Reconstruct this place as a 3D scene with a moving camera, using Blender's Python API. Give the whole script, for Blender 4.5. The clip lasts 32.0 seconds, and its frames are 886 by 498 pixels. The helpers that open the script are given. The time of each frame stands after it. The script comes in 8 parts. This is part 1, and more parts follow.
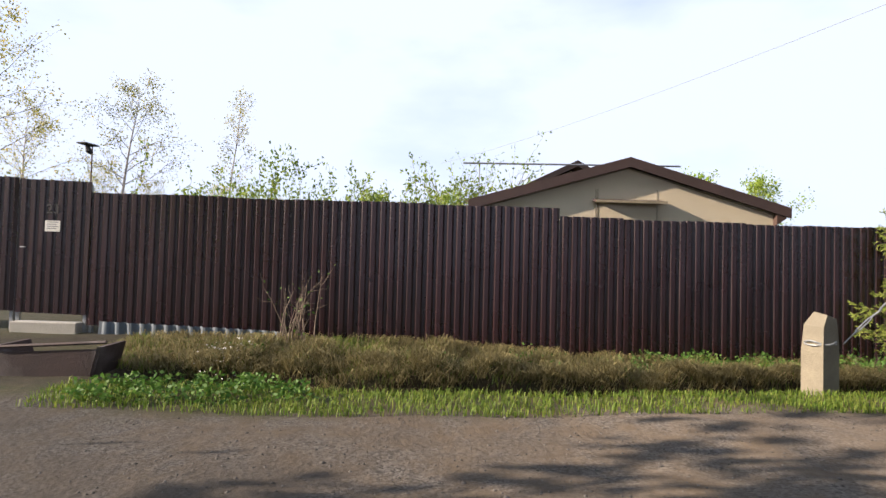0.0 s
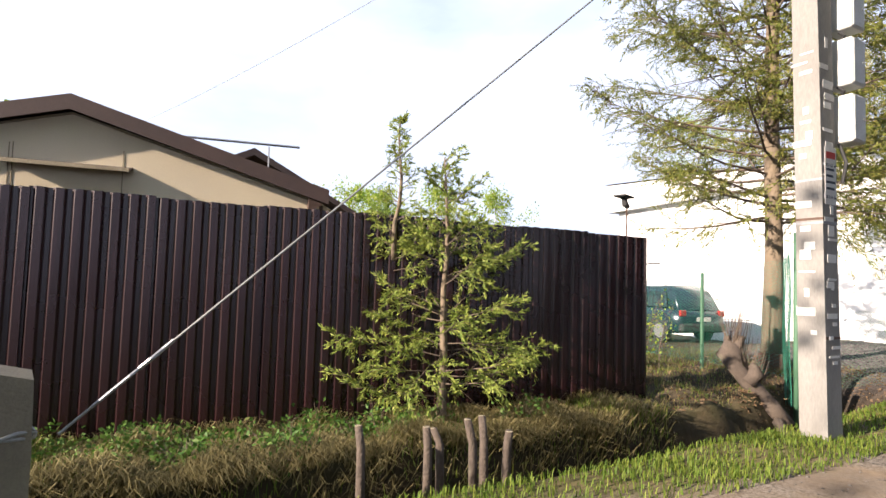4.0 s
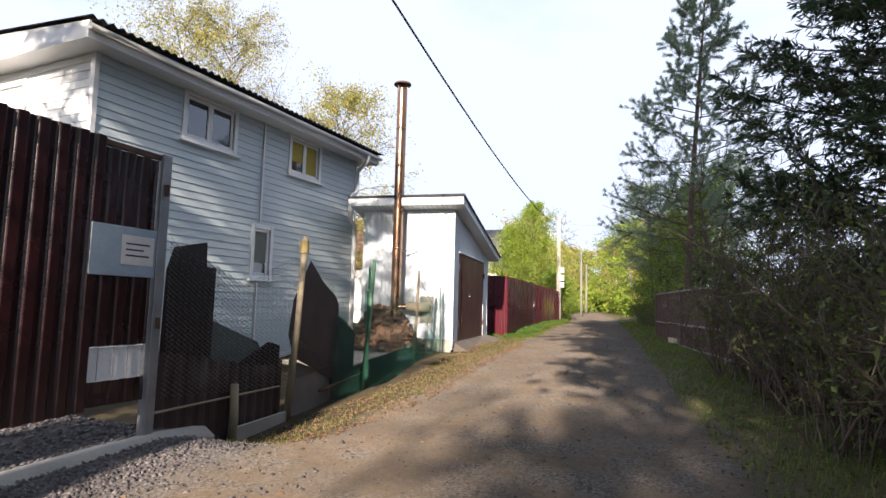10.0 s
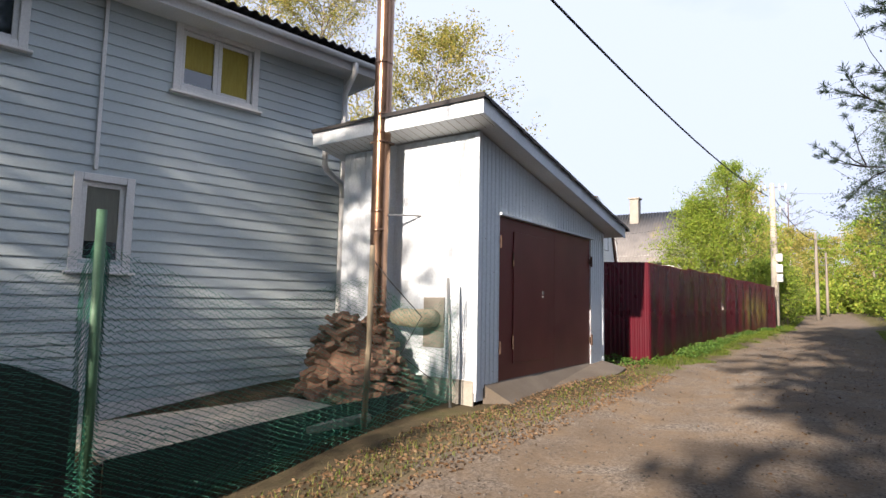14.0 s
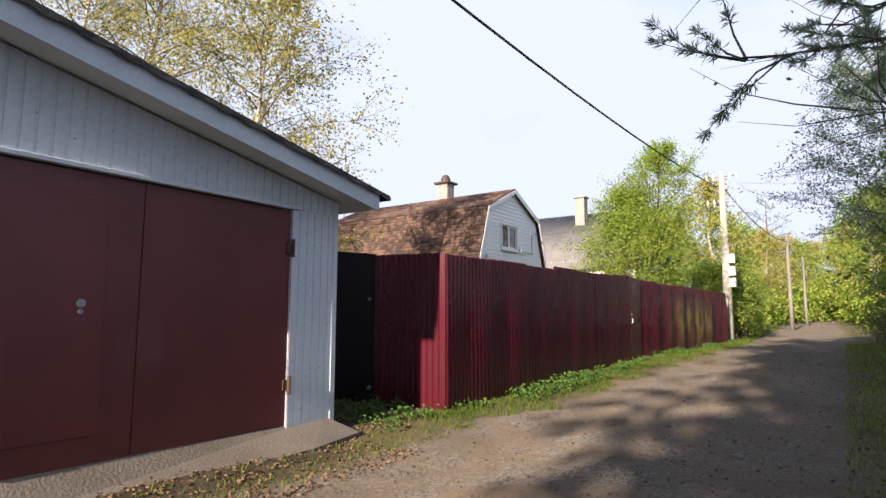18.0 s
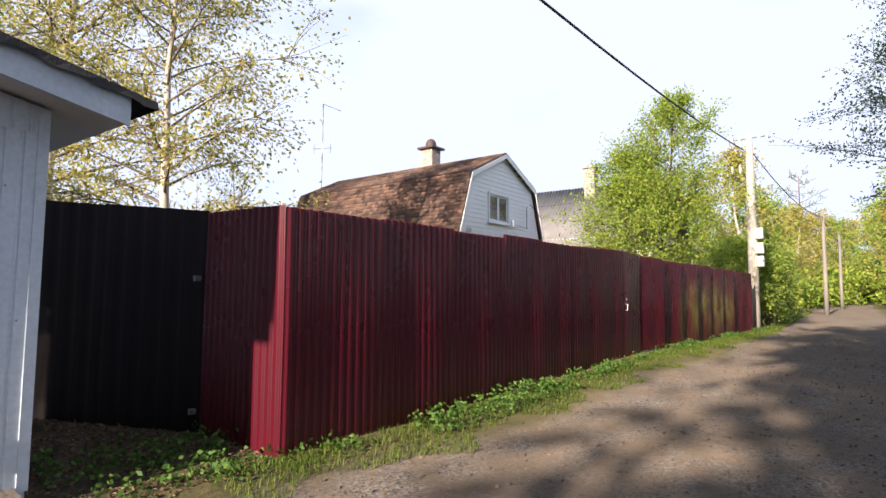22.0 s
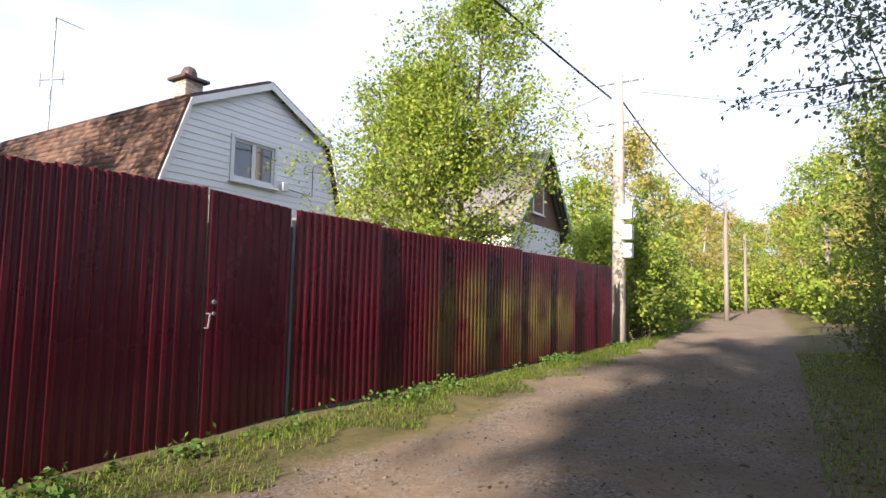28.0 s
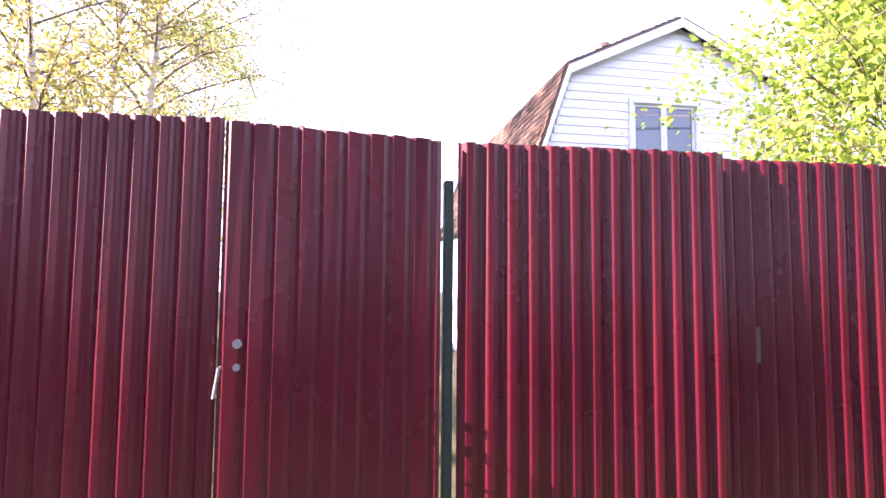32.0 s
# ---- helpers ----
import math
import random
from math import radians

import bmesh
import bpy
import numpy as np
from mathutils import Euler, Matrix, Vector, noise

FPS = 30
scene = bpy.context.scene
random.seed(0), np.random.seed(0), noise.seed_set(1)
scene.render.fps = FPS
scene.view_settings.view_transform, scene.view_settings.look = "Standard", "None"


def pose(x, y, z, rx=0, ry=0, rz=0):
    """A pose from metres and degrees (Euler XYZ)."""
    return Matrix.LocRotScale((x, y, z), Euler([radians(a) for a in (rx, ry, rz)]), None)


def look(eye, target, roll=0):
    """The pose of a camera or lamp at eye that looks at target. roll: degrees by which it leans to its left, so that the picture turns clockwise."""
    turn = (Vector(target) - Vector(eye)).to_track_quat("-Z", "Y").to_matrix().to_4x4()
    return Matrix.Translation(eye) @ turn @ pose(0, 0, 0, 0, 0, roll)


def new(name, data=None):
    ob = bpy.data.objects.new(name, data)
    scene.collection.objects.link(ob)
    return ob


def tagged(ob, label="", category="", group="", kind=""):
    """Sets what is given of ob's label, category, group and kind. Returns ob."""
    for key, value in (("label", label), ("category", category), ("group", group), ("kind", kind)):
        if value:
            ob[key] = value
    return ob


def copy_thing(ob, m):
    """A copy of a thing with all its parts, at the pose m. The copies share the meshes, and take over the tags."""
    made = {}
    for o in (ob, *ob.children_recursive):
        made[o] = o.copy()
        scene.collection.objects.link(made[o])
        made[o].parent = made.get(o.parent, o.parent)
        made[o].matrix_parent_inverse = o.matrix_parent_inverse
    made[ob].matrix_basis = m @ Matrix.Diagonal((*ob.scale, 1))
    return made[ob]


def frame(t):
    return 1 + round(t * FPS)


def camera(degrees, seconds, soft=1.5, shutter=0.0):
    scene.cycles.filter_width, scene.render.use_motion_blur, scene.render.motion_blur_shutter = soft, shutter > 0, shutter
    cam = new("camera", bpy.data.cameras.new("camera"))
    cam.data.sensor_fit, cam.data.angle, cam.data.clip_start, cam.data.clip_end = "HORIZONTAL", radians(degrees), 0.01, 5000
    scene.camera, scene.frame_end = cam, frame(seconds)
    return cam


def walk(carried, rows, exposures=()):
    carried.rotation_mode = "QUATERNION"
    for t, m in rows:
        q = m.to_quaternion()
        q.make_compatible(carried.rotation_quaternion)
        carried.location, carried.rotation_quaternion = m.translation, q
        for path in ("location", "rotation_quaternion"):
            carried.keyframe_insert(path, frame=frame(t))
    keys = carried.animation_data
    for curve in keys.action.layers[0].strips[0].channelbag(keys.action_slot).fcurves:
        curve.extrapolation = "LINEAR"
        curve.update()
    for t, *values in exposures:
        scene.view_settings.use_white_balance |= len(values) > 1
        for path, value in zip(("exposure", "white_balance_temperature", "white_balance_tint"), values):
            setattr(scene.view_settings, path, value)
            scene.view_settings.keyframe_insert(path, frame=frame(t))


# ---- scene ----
cam = camera(75.3, 32.0)
PATH = [
    (0, (1.259, -11.077, 0.998), (-0.712, -10.744, 1.064), 1.6),
    (0.5, (0.404, -10.742, 1.038), (-1.595, -10.679, 1.083), 1.3),
    (1, (-0.323, -10.269, 1.097), (-2.322, -10.29, 1.156), 1.0),
    (1.5, (-0.773, -9.472, 1.11), (-2.771, -9.495, 1.18), 1.0),
    (2, (-0.927, -8.535, 1.113), (-2.898, -8.209, 1.203), 1.0),
    (2.5, (-0.977, -7.59, 1.111), (-2.885, -6.998, 1.208), 1.2),
    (3, (-0.994, -6.663, 1.116), (-2.796, -5.803, 1.231), 1.5),
    (3.5, (-1.023, -5.708, 1.108), (-2.795, -4.787, 1.225), 1.7),
    (4, (-1.019, -4.784, 1.101), (-2.758, -3.803, 1.224), 1.8),
    (4.5, (-0.939, -3.747, 1.054), (-2.679, -2.771, 1.186), 0.8),
    (6.5, (-0.814, 0.187, 1.115), (-2.493, 1.267, 1.241), 1.6),
    (7, (-0.73, 1.092, 1.146), (-2.405, 2.177, 1.274), 1.7),
    (7.5, (-0.661, 2.049, 1.143), (-2.326, 3.15, 1.269), 1.7),
    (8, (-0.639, 2.967, 1.146), (-2.293, 4.082, 1.278), 1.9),
    (8.5, (-0.626, 3.94, 1.148), (-2.071, 5.316, 1.283), 2.2),
    (9, (-0.645, 4.904, 1.133), (-1.804, 6.526, 1.293), 2.0),
    (9.5, (-0.627, 5.903, 1.128), (-1.275, 7.786, 1.313), 1.9),
    (10, (-0.615, 6.804, 1.128), (-1.129, 8.727, 1.322), 1.5),
    (10.5, (-0.555, 7.725, 1.151), (-1.097, 9.641, 1.342), 1.5),
    (11, (-0.524, 8.586, 1.19), (-1.172, 10.468, 1.379), 1.5),
    (11.5, (-0.481, 9.483, 1.229), (-1.228, 11.329, 1.412), 1.7),
    (12, (-0.45, 10.361, 1.252), (-1.322, 12.152, 1.431), 1.6),
    (12.5, (-0.382, 11.267, 1.288), (-1.348, 13.01, 1.459), 1.7),
    (13, (-0.354, 12.17, 1.297), (-1.439, 13.841, 1.465), 1.6),
    (13.5, (-0.256, 13.048, 1.268), (-1.383, 14.691, 1.444), 1.4),
    (15.5, (-0.144, 16.404, 1.367), (-1.352, 17.987, 1.545), 0.3),
    (16, (-0.163, 17.243, 1.345), (-1.389, 18.813, 1.535), 0.3),
    (16.5, (-0.098, 18.045, 1.372), (-1.331, 19.609, 1.559), 0.3),
    (17, (0.005, 18.735, 1.367), (-1.237, 20.29, 1.571), 0.0),
    (17.5, (0.3, 19.293, 1.368), (-0.881, 20.893, 1.582), 0.2),
    (18, (0.653, 19.662, 1.341), (-0.471, 21.301, 1.569), 0.1),
    (18.5, (1.024, 19.808, 1.32), (-0.059, 21.473, 1.553), -0.1),
    (19, (1.221, 19.856, 1.335), (0.142, 21.523, 1.57), 0.3),
    (19.5, (1.242, 19.938, 1.331), (0.201, 21.632, 1.544), 0.9),
    (20, (1.041, 20.206, 1.281), (0.026, 21.919, 1.47), 1.0),
    (20.5, (0.82, 20.691, 1.306), (-0.216, 22.394, 1.47), 0.9),
    (21, (0.66, 21.313, 1.356), (-0.442, 22.974, 1.518), 0.6),
    (21.5, (0.454, 22.055, 1.396), (-0.7, 23.68, 1.555), 0.5),
    (22, (0.283, 22.779, 1.421), (-0.91, 24.377, 1.58), 0.4),
    (22.5, (0.126, 23.598, 1.411), (-1.093, 25.175, 1.572), 0.3),
    (23, (0.058, 24.27, 1.45), (-1.173, 25.839, 1.611), 0.4),
    (23.5, (0.013, 25.089, 1.461), (-1.23, 26.648, 1.618), 0.2),
    (24, (0.002, 25.865, 1.478), (-1.253, 27.414, 1.639), 0.3),
    (24.5, (-0.005, 26.718, 1.471), (-1.274, 28.255, 1.632), 0.3),
    (26.5, (0.406, 29.504, 1.519), (-0.824, 31.072, 1.691), 0.0),
    (27, (0.711, 29.793, 1.525), (-0.46, 31.404, 1.709), 0.2),
    (27.5, (0.783, 29.978, 1.499), (-0.307, 31.645, 1.68), 0.6),
    (28, (0.479, 30.325, 1.466), (-0.529, 32.046, 1.621), 1.3),
    (28.5, (0.227, 30.823, 1.448), (-0.782, 32.544, 1.586), 1.1),
    (29, (0.012, 31.474, 1.481), (-1.052, 33.162, 1.62), 0.8),
    (29.5, (-0.117, 32.217, 1.524), (-1.236, 33.87, 1.652), 0.6),
    (30, (-0.294, 32.861, 1.55), (-1.494, 34.455, 1.687), 0.6),
    (30.5, (-0.49, 33.263, 1.596), (-1.791, 34.775, 1.737), 0.4),
    (31, (-0.463, 33.453, 1.611), (-2.074, 34.628, 1.765), 0.4),
    (31.5, (-0.74, 33.596, 1.593), (-2.581, 34.363, 1.739), 0.3),
    (32, (-0.996, 33.697, 1.573), (-2.956, 34.069, 1.718), 0.5),
]
walk(cam, [(t, look(eye, target, roll)) for t, eye, target, roll in PATH],
     exposures=[(0, 1.44, 6120, 16), (2, 1.64, 6120, 17), (12, 1.4, 6080, 16), (16, 1.3, 6160, 17), (20, 1.38, 6150, 17), (24, 1.5, 6100, 18), (30, 1.75, 6060, 21), (31, 2.35, 5900, 29), (32, 3.15, 5740, 38)])

# ---- sky, sun ----
world = bpy.data.worlds.new("world")
scene.world = world
world.use_nodes = True
wt = world.node_tree
sky = wt.nodes.new("ShaderNodeTexSky")
sky.sky_type = "NISHITA"
sky.sun_disc = False
SUN_EL, SUN_AZ = radians(21), radians(179.4)   # azimuth from +y towards +x
sky.sun_elevation, sky.sun_rotation = SUN_EL, SUN_AZ
sky.air_density, sky.dust_density, sky.ozone_density = 1.0, 2.0, 1.0
# thin bright cloud over a pale blue sky
tc = wt.nodes.new("ShaderNodeTexCoord")
mp = wt.nodes.new("ShaderNodeMapping")
mp.inputs["Scale"].default_value = (1.0, 1.0, 2.6)
cn = wt.nodes.new("ShaderNodeTexNoise")
cn.inputs["Scale"].default_value, cn.inputs["Detail"].default_value = 1.7, 6
ramp = wt.nodes.new("ShaderNodeValToRGB")
ramp.color_ramp.elements[0].position, ramp.color_ramp.elements[1].position = 0.30, 0.50
ramp.color_ramp.elements[0].color, ramp.color_ramp.elements[1].color = (0.5, 0.5, 0.5, 1), (1, 1, 1, 1)
cmix = wt.nodes.new("ShaderNodeMix")
cmix.data_type = "RGBA"
cmix.inputs["B"].default_value = (4.25, 4.68, 5.45, 1)
bg = wt.nodes["Background"]
wt.links.new(tc.outputs["Generated"], mp.inputs["Vector"])
wt.links.new(mp.outputs["Vector"], cn.inputs["Vector"])
wt.links.new(cn.outputs["Fac"], ramp.inputs["Fac"])
wt.links.new(ramp.outputs["Color"], cmix.inputs["Factor"])
wt.links.new(sky.outputs["Color"], cmix.inputs["A"])
wt.links.new(cmix.outputs["Result"], bg.inputs["Color"])
bg.inputs["Strength"].default_value = 0.082
sun_data = bpy.data.lights.new("sun", "SUN")
sun_data.energy, sun_data.angle, sun_data.color = 5.0, radians(0.6), (1.0, 0.83, 0.62)
sun = new("sun", sun_data)
sun_from = Vector((math.sin(SUN_AZ) * math.cos(SUN_EL), math.cos(SUN_AZ) * math.cos(SUN_EL), math.sin(SUN_EL)))
sun.matrix_world = look(sun_from * 100, (0, 0, 0))

# ---- materials ----


def mat(name, c1, c2=None, rough=0.7, metal=0.0, scale=6.0, fine=70.0, bump=0.15, c3=None, wear=0.0, stretch=(1, 1, 1), spec=0.5, vary=0.0):
    """Two colours mixed by coarse and fine noise, a third as stains, and fine relief."""
    m = bpy.data.materials.new(name)
    m.use_nodes = True
    nt = m.node_tree
    b = nt.nodes["Principled BSDF"]
    c2 = c2 or tuple(v * 0.75 for v in c1)
    co = nt.nodes.new("ShaderNodeTexCoord")
    ma = nt.nodes.new("ShaderNodeMapping")
    ma.inputs["Scale"].default_value = stretch
    nt.links.new(co.outputs["Object"], ma.inputs["Vector"])

    def nz(s, d=5):
        n = nt.nodes.new("ShaderNodeTexNoise")
        n.inputs["Scale"].default_value, n.inputs["Detail"].default_value = s, d
        nt.links.new(ma.outputs["Vector"], n.inputs["Vector"])
        return n

    def mixed(fac, a, bb):
        x = nt.nodes.new("ShaderNodeMix")
        x.data_type = "RGBA"
        nt.links.new(fac, x.inputs["Factor"])
        for key, v in (("A", a), ("B", bb)):
            if isinstance(v, tuple):
                x.inputs[key].default_value = (*v, 1)
            else:
                nt.links.new(v, x.inputs[key])
        return x.outputs["Result"]

    def stepped(fac, lo, hi):
        r = nt.nodes.new("ShaderNodeMapRange")
        r.inputs["From Min"].default_value, r.inputs["From Max"].default_value = lo, hi
        nt.links.new(fac, r.inputs["Value"])
        return r.outputs["Result"]

    n1, n2 = nz(scale), nz(fine)
    col = mixed(stepped(n1.outputs["Fac"], 0.3, 0.7), c1, c2)
    col = mixed(stepped(n2.outputs["Fac"], 0.2, 1.4), col, tuple(v * 0.6 for v in c2))
    if c3:
        n3 = nz(scale * 0.45, 8)
        col = mixed(stepped(n3.outputs["Fac"], 0.62 - wear, 0.74 - wear), col, c3)
    if vary:
        oi = nt.nodes.new("ShaderNodeObjectInfo")
        hs = nt.nodes.new("ShaderNodeHueSaturation")
        nt.links.new(stepped(oi.outputs["Random"], 0.0, 1.0), hs.inputs["Value"])
        hs.inputs["Value"].default_value = 1
        r = nt.nodes.new("ShaderNodeMapRange")
        r.inputs["To Min"].default_value, r.inputs["To Max"].default_value = 1 - vary, 1 + vary
        nt.links.new(oi.outputs["Random"], r.inputs["Value"])
        nt.links.new(r.outputs["Result"], hs.inputs["Value"])
        nt.links.new(col, hs.inputs["Color"])
        col = hs.outputs["Color"]
    nt.links.new(col, b.inputs["Base Color"])
    rr = nt.nodes.new("ShaderNodeMapRange")
    rr.inputs["To Min"].default_value, rr.inputs["To Max"].default_value = max(rough - 0.08, 0.05), min(rough + 0.1, 1)
    nt.links.new(n1.outputs["Fac"], rr.inputs["Value"])
    nt.links.new(rr.outputs["Result"], b.inputs["Roughness"])
    b.inputs["Metallic"].default_value = metal
    b.inputs["Specular IOR Level"].default_value = spec
    if bump:
        bp = nt.nodes.new("ShaderNodeBump")
        bp.inputs["Strength"].default_value, bp.inputs["Distance"].default_value = bump, 0.02
        nt.links.new(n2.outputs["Fac"], bp.inputs["Height"])
        nt.links.new(bp.outputs["Normal"], b.inputs["Normal"])
    return m


def leaf_mat(name, c1, c2, c3, trans=0.35):
    """Leaves: colour differs leaf by leaf, and some light comes through."""
    m = bpy.data.materials.new(name)
    m.use_nodes = True
    nt = m.node_tree
    b = nt.nodes["Principled BSDF"]
    g = nt.nodes.new("ShaderNodeNewGeometry")
    r = nt.nodes.new("ShaderNodeValToRGB")
    e = r.color_ramp.elements
    e[0].color, e[1].color = (*c1, 1), (*c2, 1)
    e.new(0.55).color = (*c3, 1)
    nt.links.new(g.outputs["Random Per Island"], r.inputs["Fac"])
    nt.links.new(r.outputs["Color"], b.inputs["Base Color"])
    b.inputs["Roughness"].default_value = 0.6
    b.inputs["Specular IOR Level"].default_value = 0.25
    t = nt.nodes.new("ShaderNodeBsdfTranslucent")
    nt.links.new(r.outputs["Color"], t.inputs["Color"])
    mx = nt.nodes.new("ShaderNodeMixShader")
    mx.inputs["Fac"].default_value = trans
    nt.links.new(b.outputs["BSDF"], mx.inputs[1])
    nt.links.new(t.outputs["BSDF"], mx.inputs[2])
    nt.links.new(mx.outputs["Shader"], nt.nodes["Material Output"].inputs["Surface"])
    return m


def glass_mat(name, tint=(0.02, 0.03, 0.04)):
    m = bpy.data.materials.new(name)
    m.use_nodes = True
    b = m.node_tree.nodes["Principled BSDF"]
    b.inputs["Base Color"].default_value = (*tint, 1)
    b.inputs["Roughness"].default_value = 0.04
    b.inputs["IOR"].default_value = 2.1
    return m


BROWN = mat("brown_coated_steel", (0.026, 0.0085, 0.01), (0.018, 0.0062, 0.0078), 0.27, 0, 1.3, 40, 0.03, (0.038, 0.022, 0.02), -0.04, vary=0.15)
RED = mat("burgundy_coated_steel", (0.092, 0.0052, 0.0145), (0.07, 0.0044, 0.012), 0.28, 0, 1.1, 40, 0.03, (0.16, 0.03, 0.03), -0.06, vary=0.1, spec=0.5)
BLACKISH = mat("dark_brown_sheet", (0.013, 0.007, 0.008), (0.009, 0.005, 0.006), 0.5, 0, 2, 50, 0.06, spec=0.25)
MAROON = mat("maroon_oil_paint", (0.145, 0.026, 0.026), (0.11, 0.02, 0.021), 0.42, 0, 1.5, 60, 0.05, (0.14, 0.05, 0.045), -0.05)
STEEL = mat("galvanised_steel", (0.34, 0.35, 0.36), (0.24, 0.25, 0.27), 0.42, 0.6, 5, 60, 0.06, (0.16, 0.10, 0.07), -0.07)
RUSTY = mat("rusty_steel", (0.13, 0.075, 0.05), (0.08, 0.05, 0.04), 0.8, 0.2, 9, 80, 0.3)
WHITESHEET = mat("white_coated_steel", (0.67, 0.74, 0.81), (0.6, 0.67, 0.74), 0.42, 0, 1.2, 30, 0.03, (0.42, 0.42, 0.4), -0.1)
FLUE = mat("copper_toned_steel_pipe", (0.42, 0.27, 0.18), (0.27, 0.16, 0.11), 0.24, 0.9, 2.2, 40, 0.02, (0.5, 0.42, 0.36), 0.0, (1, 1, 0.4))
SIDING = mat("grey_vinyl_siding", (0.5, 0.58, 0.615), (0.45, 0.53, 0.565), 0.5, 0, 1.2, 90, 0.04, (0.36, 0.4, 0.4), -0.1, (0.4, 0.4, 2))
WHITEPVC = mat("white_plastic_trim", (0.78, 0.79, 0.8), (0.7, 0.72, 0.73), 0.4, 0, 2, 50, 0.02, (0.55, 0.55, 0.53), -0.1)
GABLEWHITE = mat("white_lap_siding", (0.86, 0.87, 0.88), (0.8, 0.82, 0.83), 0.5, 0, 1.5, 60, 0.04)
BEIGE = mat("beige_render", (0.68, 0.59, 0.43), (0.62, 0.54, 0.4), 0.9, 0, 1.2, 80, 0.2, (0.42, 0.36, 0.28), -0.08)
TIMBER = mat("dark_brown_timber", (0.07, 0.038, 0.027), (0.05, 0.028, 0.022), 0.7, 0, 3, 60, 0.3, None, 0, (1, 1, 6))
ROOFBROWN = mat("dark_brown_fascia", (0.075, 0.045, 0.04), (0.055, 0.035, 0.032), 0.6, 0, 3, 60, 0.15)
OLDWOOD = mat("grey_weathered_wood", (0.34, 0.29, 0.2), (0.24, 0.2, 0.14), 0.85, 0, 3, 60, 0.4, (0.16, 0.14, 0.1), 0.0, (1, 1, 0.2))
CONCRETE = mat("weathered_concrete", (0.36, 0.34, 0.3), (0.27, 0.26, 0.23), 0.9, 0, 2.5, 50, 0.35, (0.2, 0.19, 0.16), 0.0)
POLEWOOD = mat("grey_utility_pole_wood", (0.5, 0.46, 0.39), (0.36, 0.33, 0.28), 0.85, 0, 4, 60, 0.35, (0.22, 0.2, 0.17), 0.0, (1, 1, 0.15))
SLATE = mat("grey_corrugated_roof_sheet", (0.22, 0.21, 0.2), (0.15, 0.145, 0.14), 0.85, 0, 1.5, 40, 0.2, (0.26, 0.22, 0.16), 0.0, (1, 1, 1))
SHINGLE = mat("brown_bitumen_shingle", (0.17, 0.095, 0.065), (0.10, 0.062, 0.05), 0.9, 0, 6, 60, 0.3, None, vary=0.0)
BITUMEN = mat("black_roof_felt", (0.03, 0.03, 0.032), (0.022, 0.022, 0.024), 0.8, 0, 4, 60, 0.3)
BARK = mat("spruce_bark", (0.24, 0.185, 0.125), (0.14, 0.11, 0.08), 0.95, 0, 6, 45, 0.7, (0.3, 0.28, 0.24), -0.02, (1, 1, 0.35))
PINEBARK = mat("pine_bark", (0.17, 0.11, 0.075), (0.1, 0.07, 0.055), 0.95, 0, 6, 45, 0.7, None, 0, (1, 1, 0.35))
BIRCHBARK = mat("birch_bark", (0.52, 0.48, 0.43), (0.4, 0.36, 0.32), 0.8, 0, 4, 30, 0.3, (0.07, 0.06, 0.055), 0.02, (0.5, 0.5, 3))
TWIG = mat("twig_bark", (0.16, 0.12, 0.09), (0.11, 0.085, 0.065), 0.9, 0, 9, 50, 0.2)
BRICKM = mat("old_brick", (0.27, 0.175, 0.115), (0.17, 0.1, 0.068), 0.9, 0, 12, 70, 0.3, (0.5, 0.42, 0.34), -0.02, vary=0.3)
RUSTSHEET = mat("rusty_brown_sheet", (0.06, 0.032, 0.028), (0.038, 0.025, 0.024), 0.7, 0.1, 2.5, 60, 0.2, (0.115, 0.095, 0.09), 0.05)
GREENSHEET = mat("dark_green_sheet", (0.028, 0.052, 0.045), (0.02, 0.036, 0.033), 0.65, 0, 3, 60, 0.15, (0.05, 0.06, 0.05), -0.03)
GREENPAINT = mat("green_painted_steel", (0.07, 0.17, 0.1), (0.05, 0.12, 0.07), 0.6, 0, 4, 60, 0.1, (0.16, 0.15, 0.1), 0.0)
GREENWIRE = mat("green_plastic_coated_wire", (0.04, 0.25, 0.17), (0.03, 0.19, 0.13), 0.5, 0, 5, 60, 0.0)
GREYWIRE = mat("galvanised_wire", (0.32, 0.33, 0.33), (0.25, 0.26, 0.26), 0.5, 0.5, 5, 60, 0.0)
BLACKWIRE = mat("black_cable", (0.02, 0.02, 0.022), (0.015, 0.015, 0.016), 0.6, 0, 5, 60, 0.0)
PAPER = mat("white_paper", (0.72, 0.71, 0.68), (0.62, 0.61, 0.58), 0.8, 0, 5, 50, 0.05)
INK = mat("dark_ink", (0.05, 0.06, 0.08), (0.04, 0.05, 0.07), 0.7, 0, 9, 60, 0)
REDINK = mat("red_print", (0.5, 0.05, 0.04), (0.42, 0.05, 0.04), 0.7, 0, 9, 60, 0)
GREYBOX = mat("light_grey_meter_box", (0.6, 0.61, 0.6), (0.53, 0.54, 0.53), 0.45, 0, 4, 60, 0.03, (0.4, 0.39, 0.36), -0.1)
CURTAIN = mat("ochre_curtain", (0.4, 0.34, 0.07), (0.32, 0.26, 0.05), 0.9, 0, 6, 60, 0.2, None, 0, (8, 8, 1))
CARBLUE = mat("dark_blue_car_paint", (0.02, 0.04, 0.055), (0.018, 0.034, 0.046), 0.18, 0.3, 3, 40, 0)
TYRE = mat("black_rubber", (0.02, 0.02, 0.02), (0.016, 0.016, 0.016), 0.85, 0, 9, 60, 0.1)
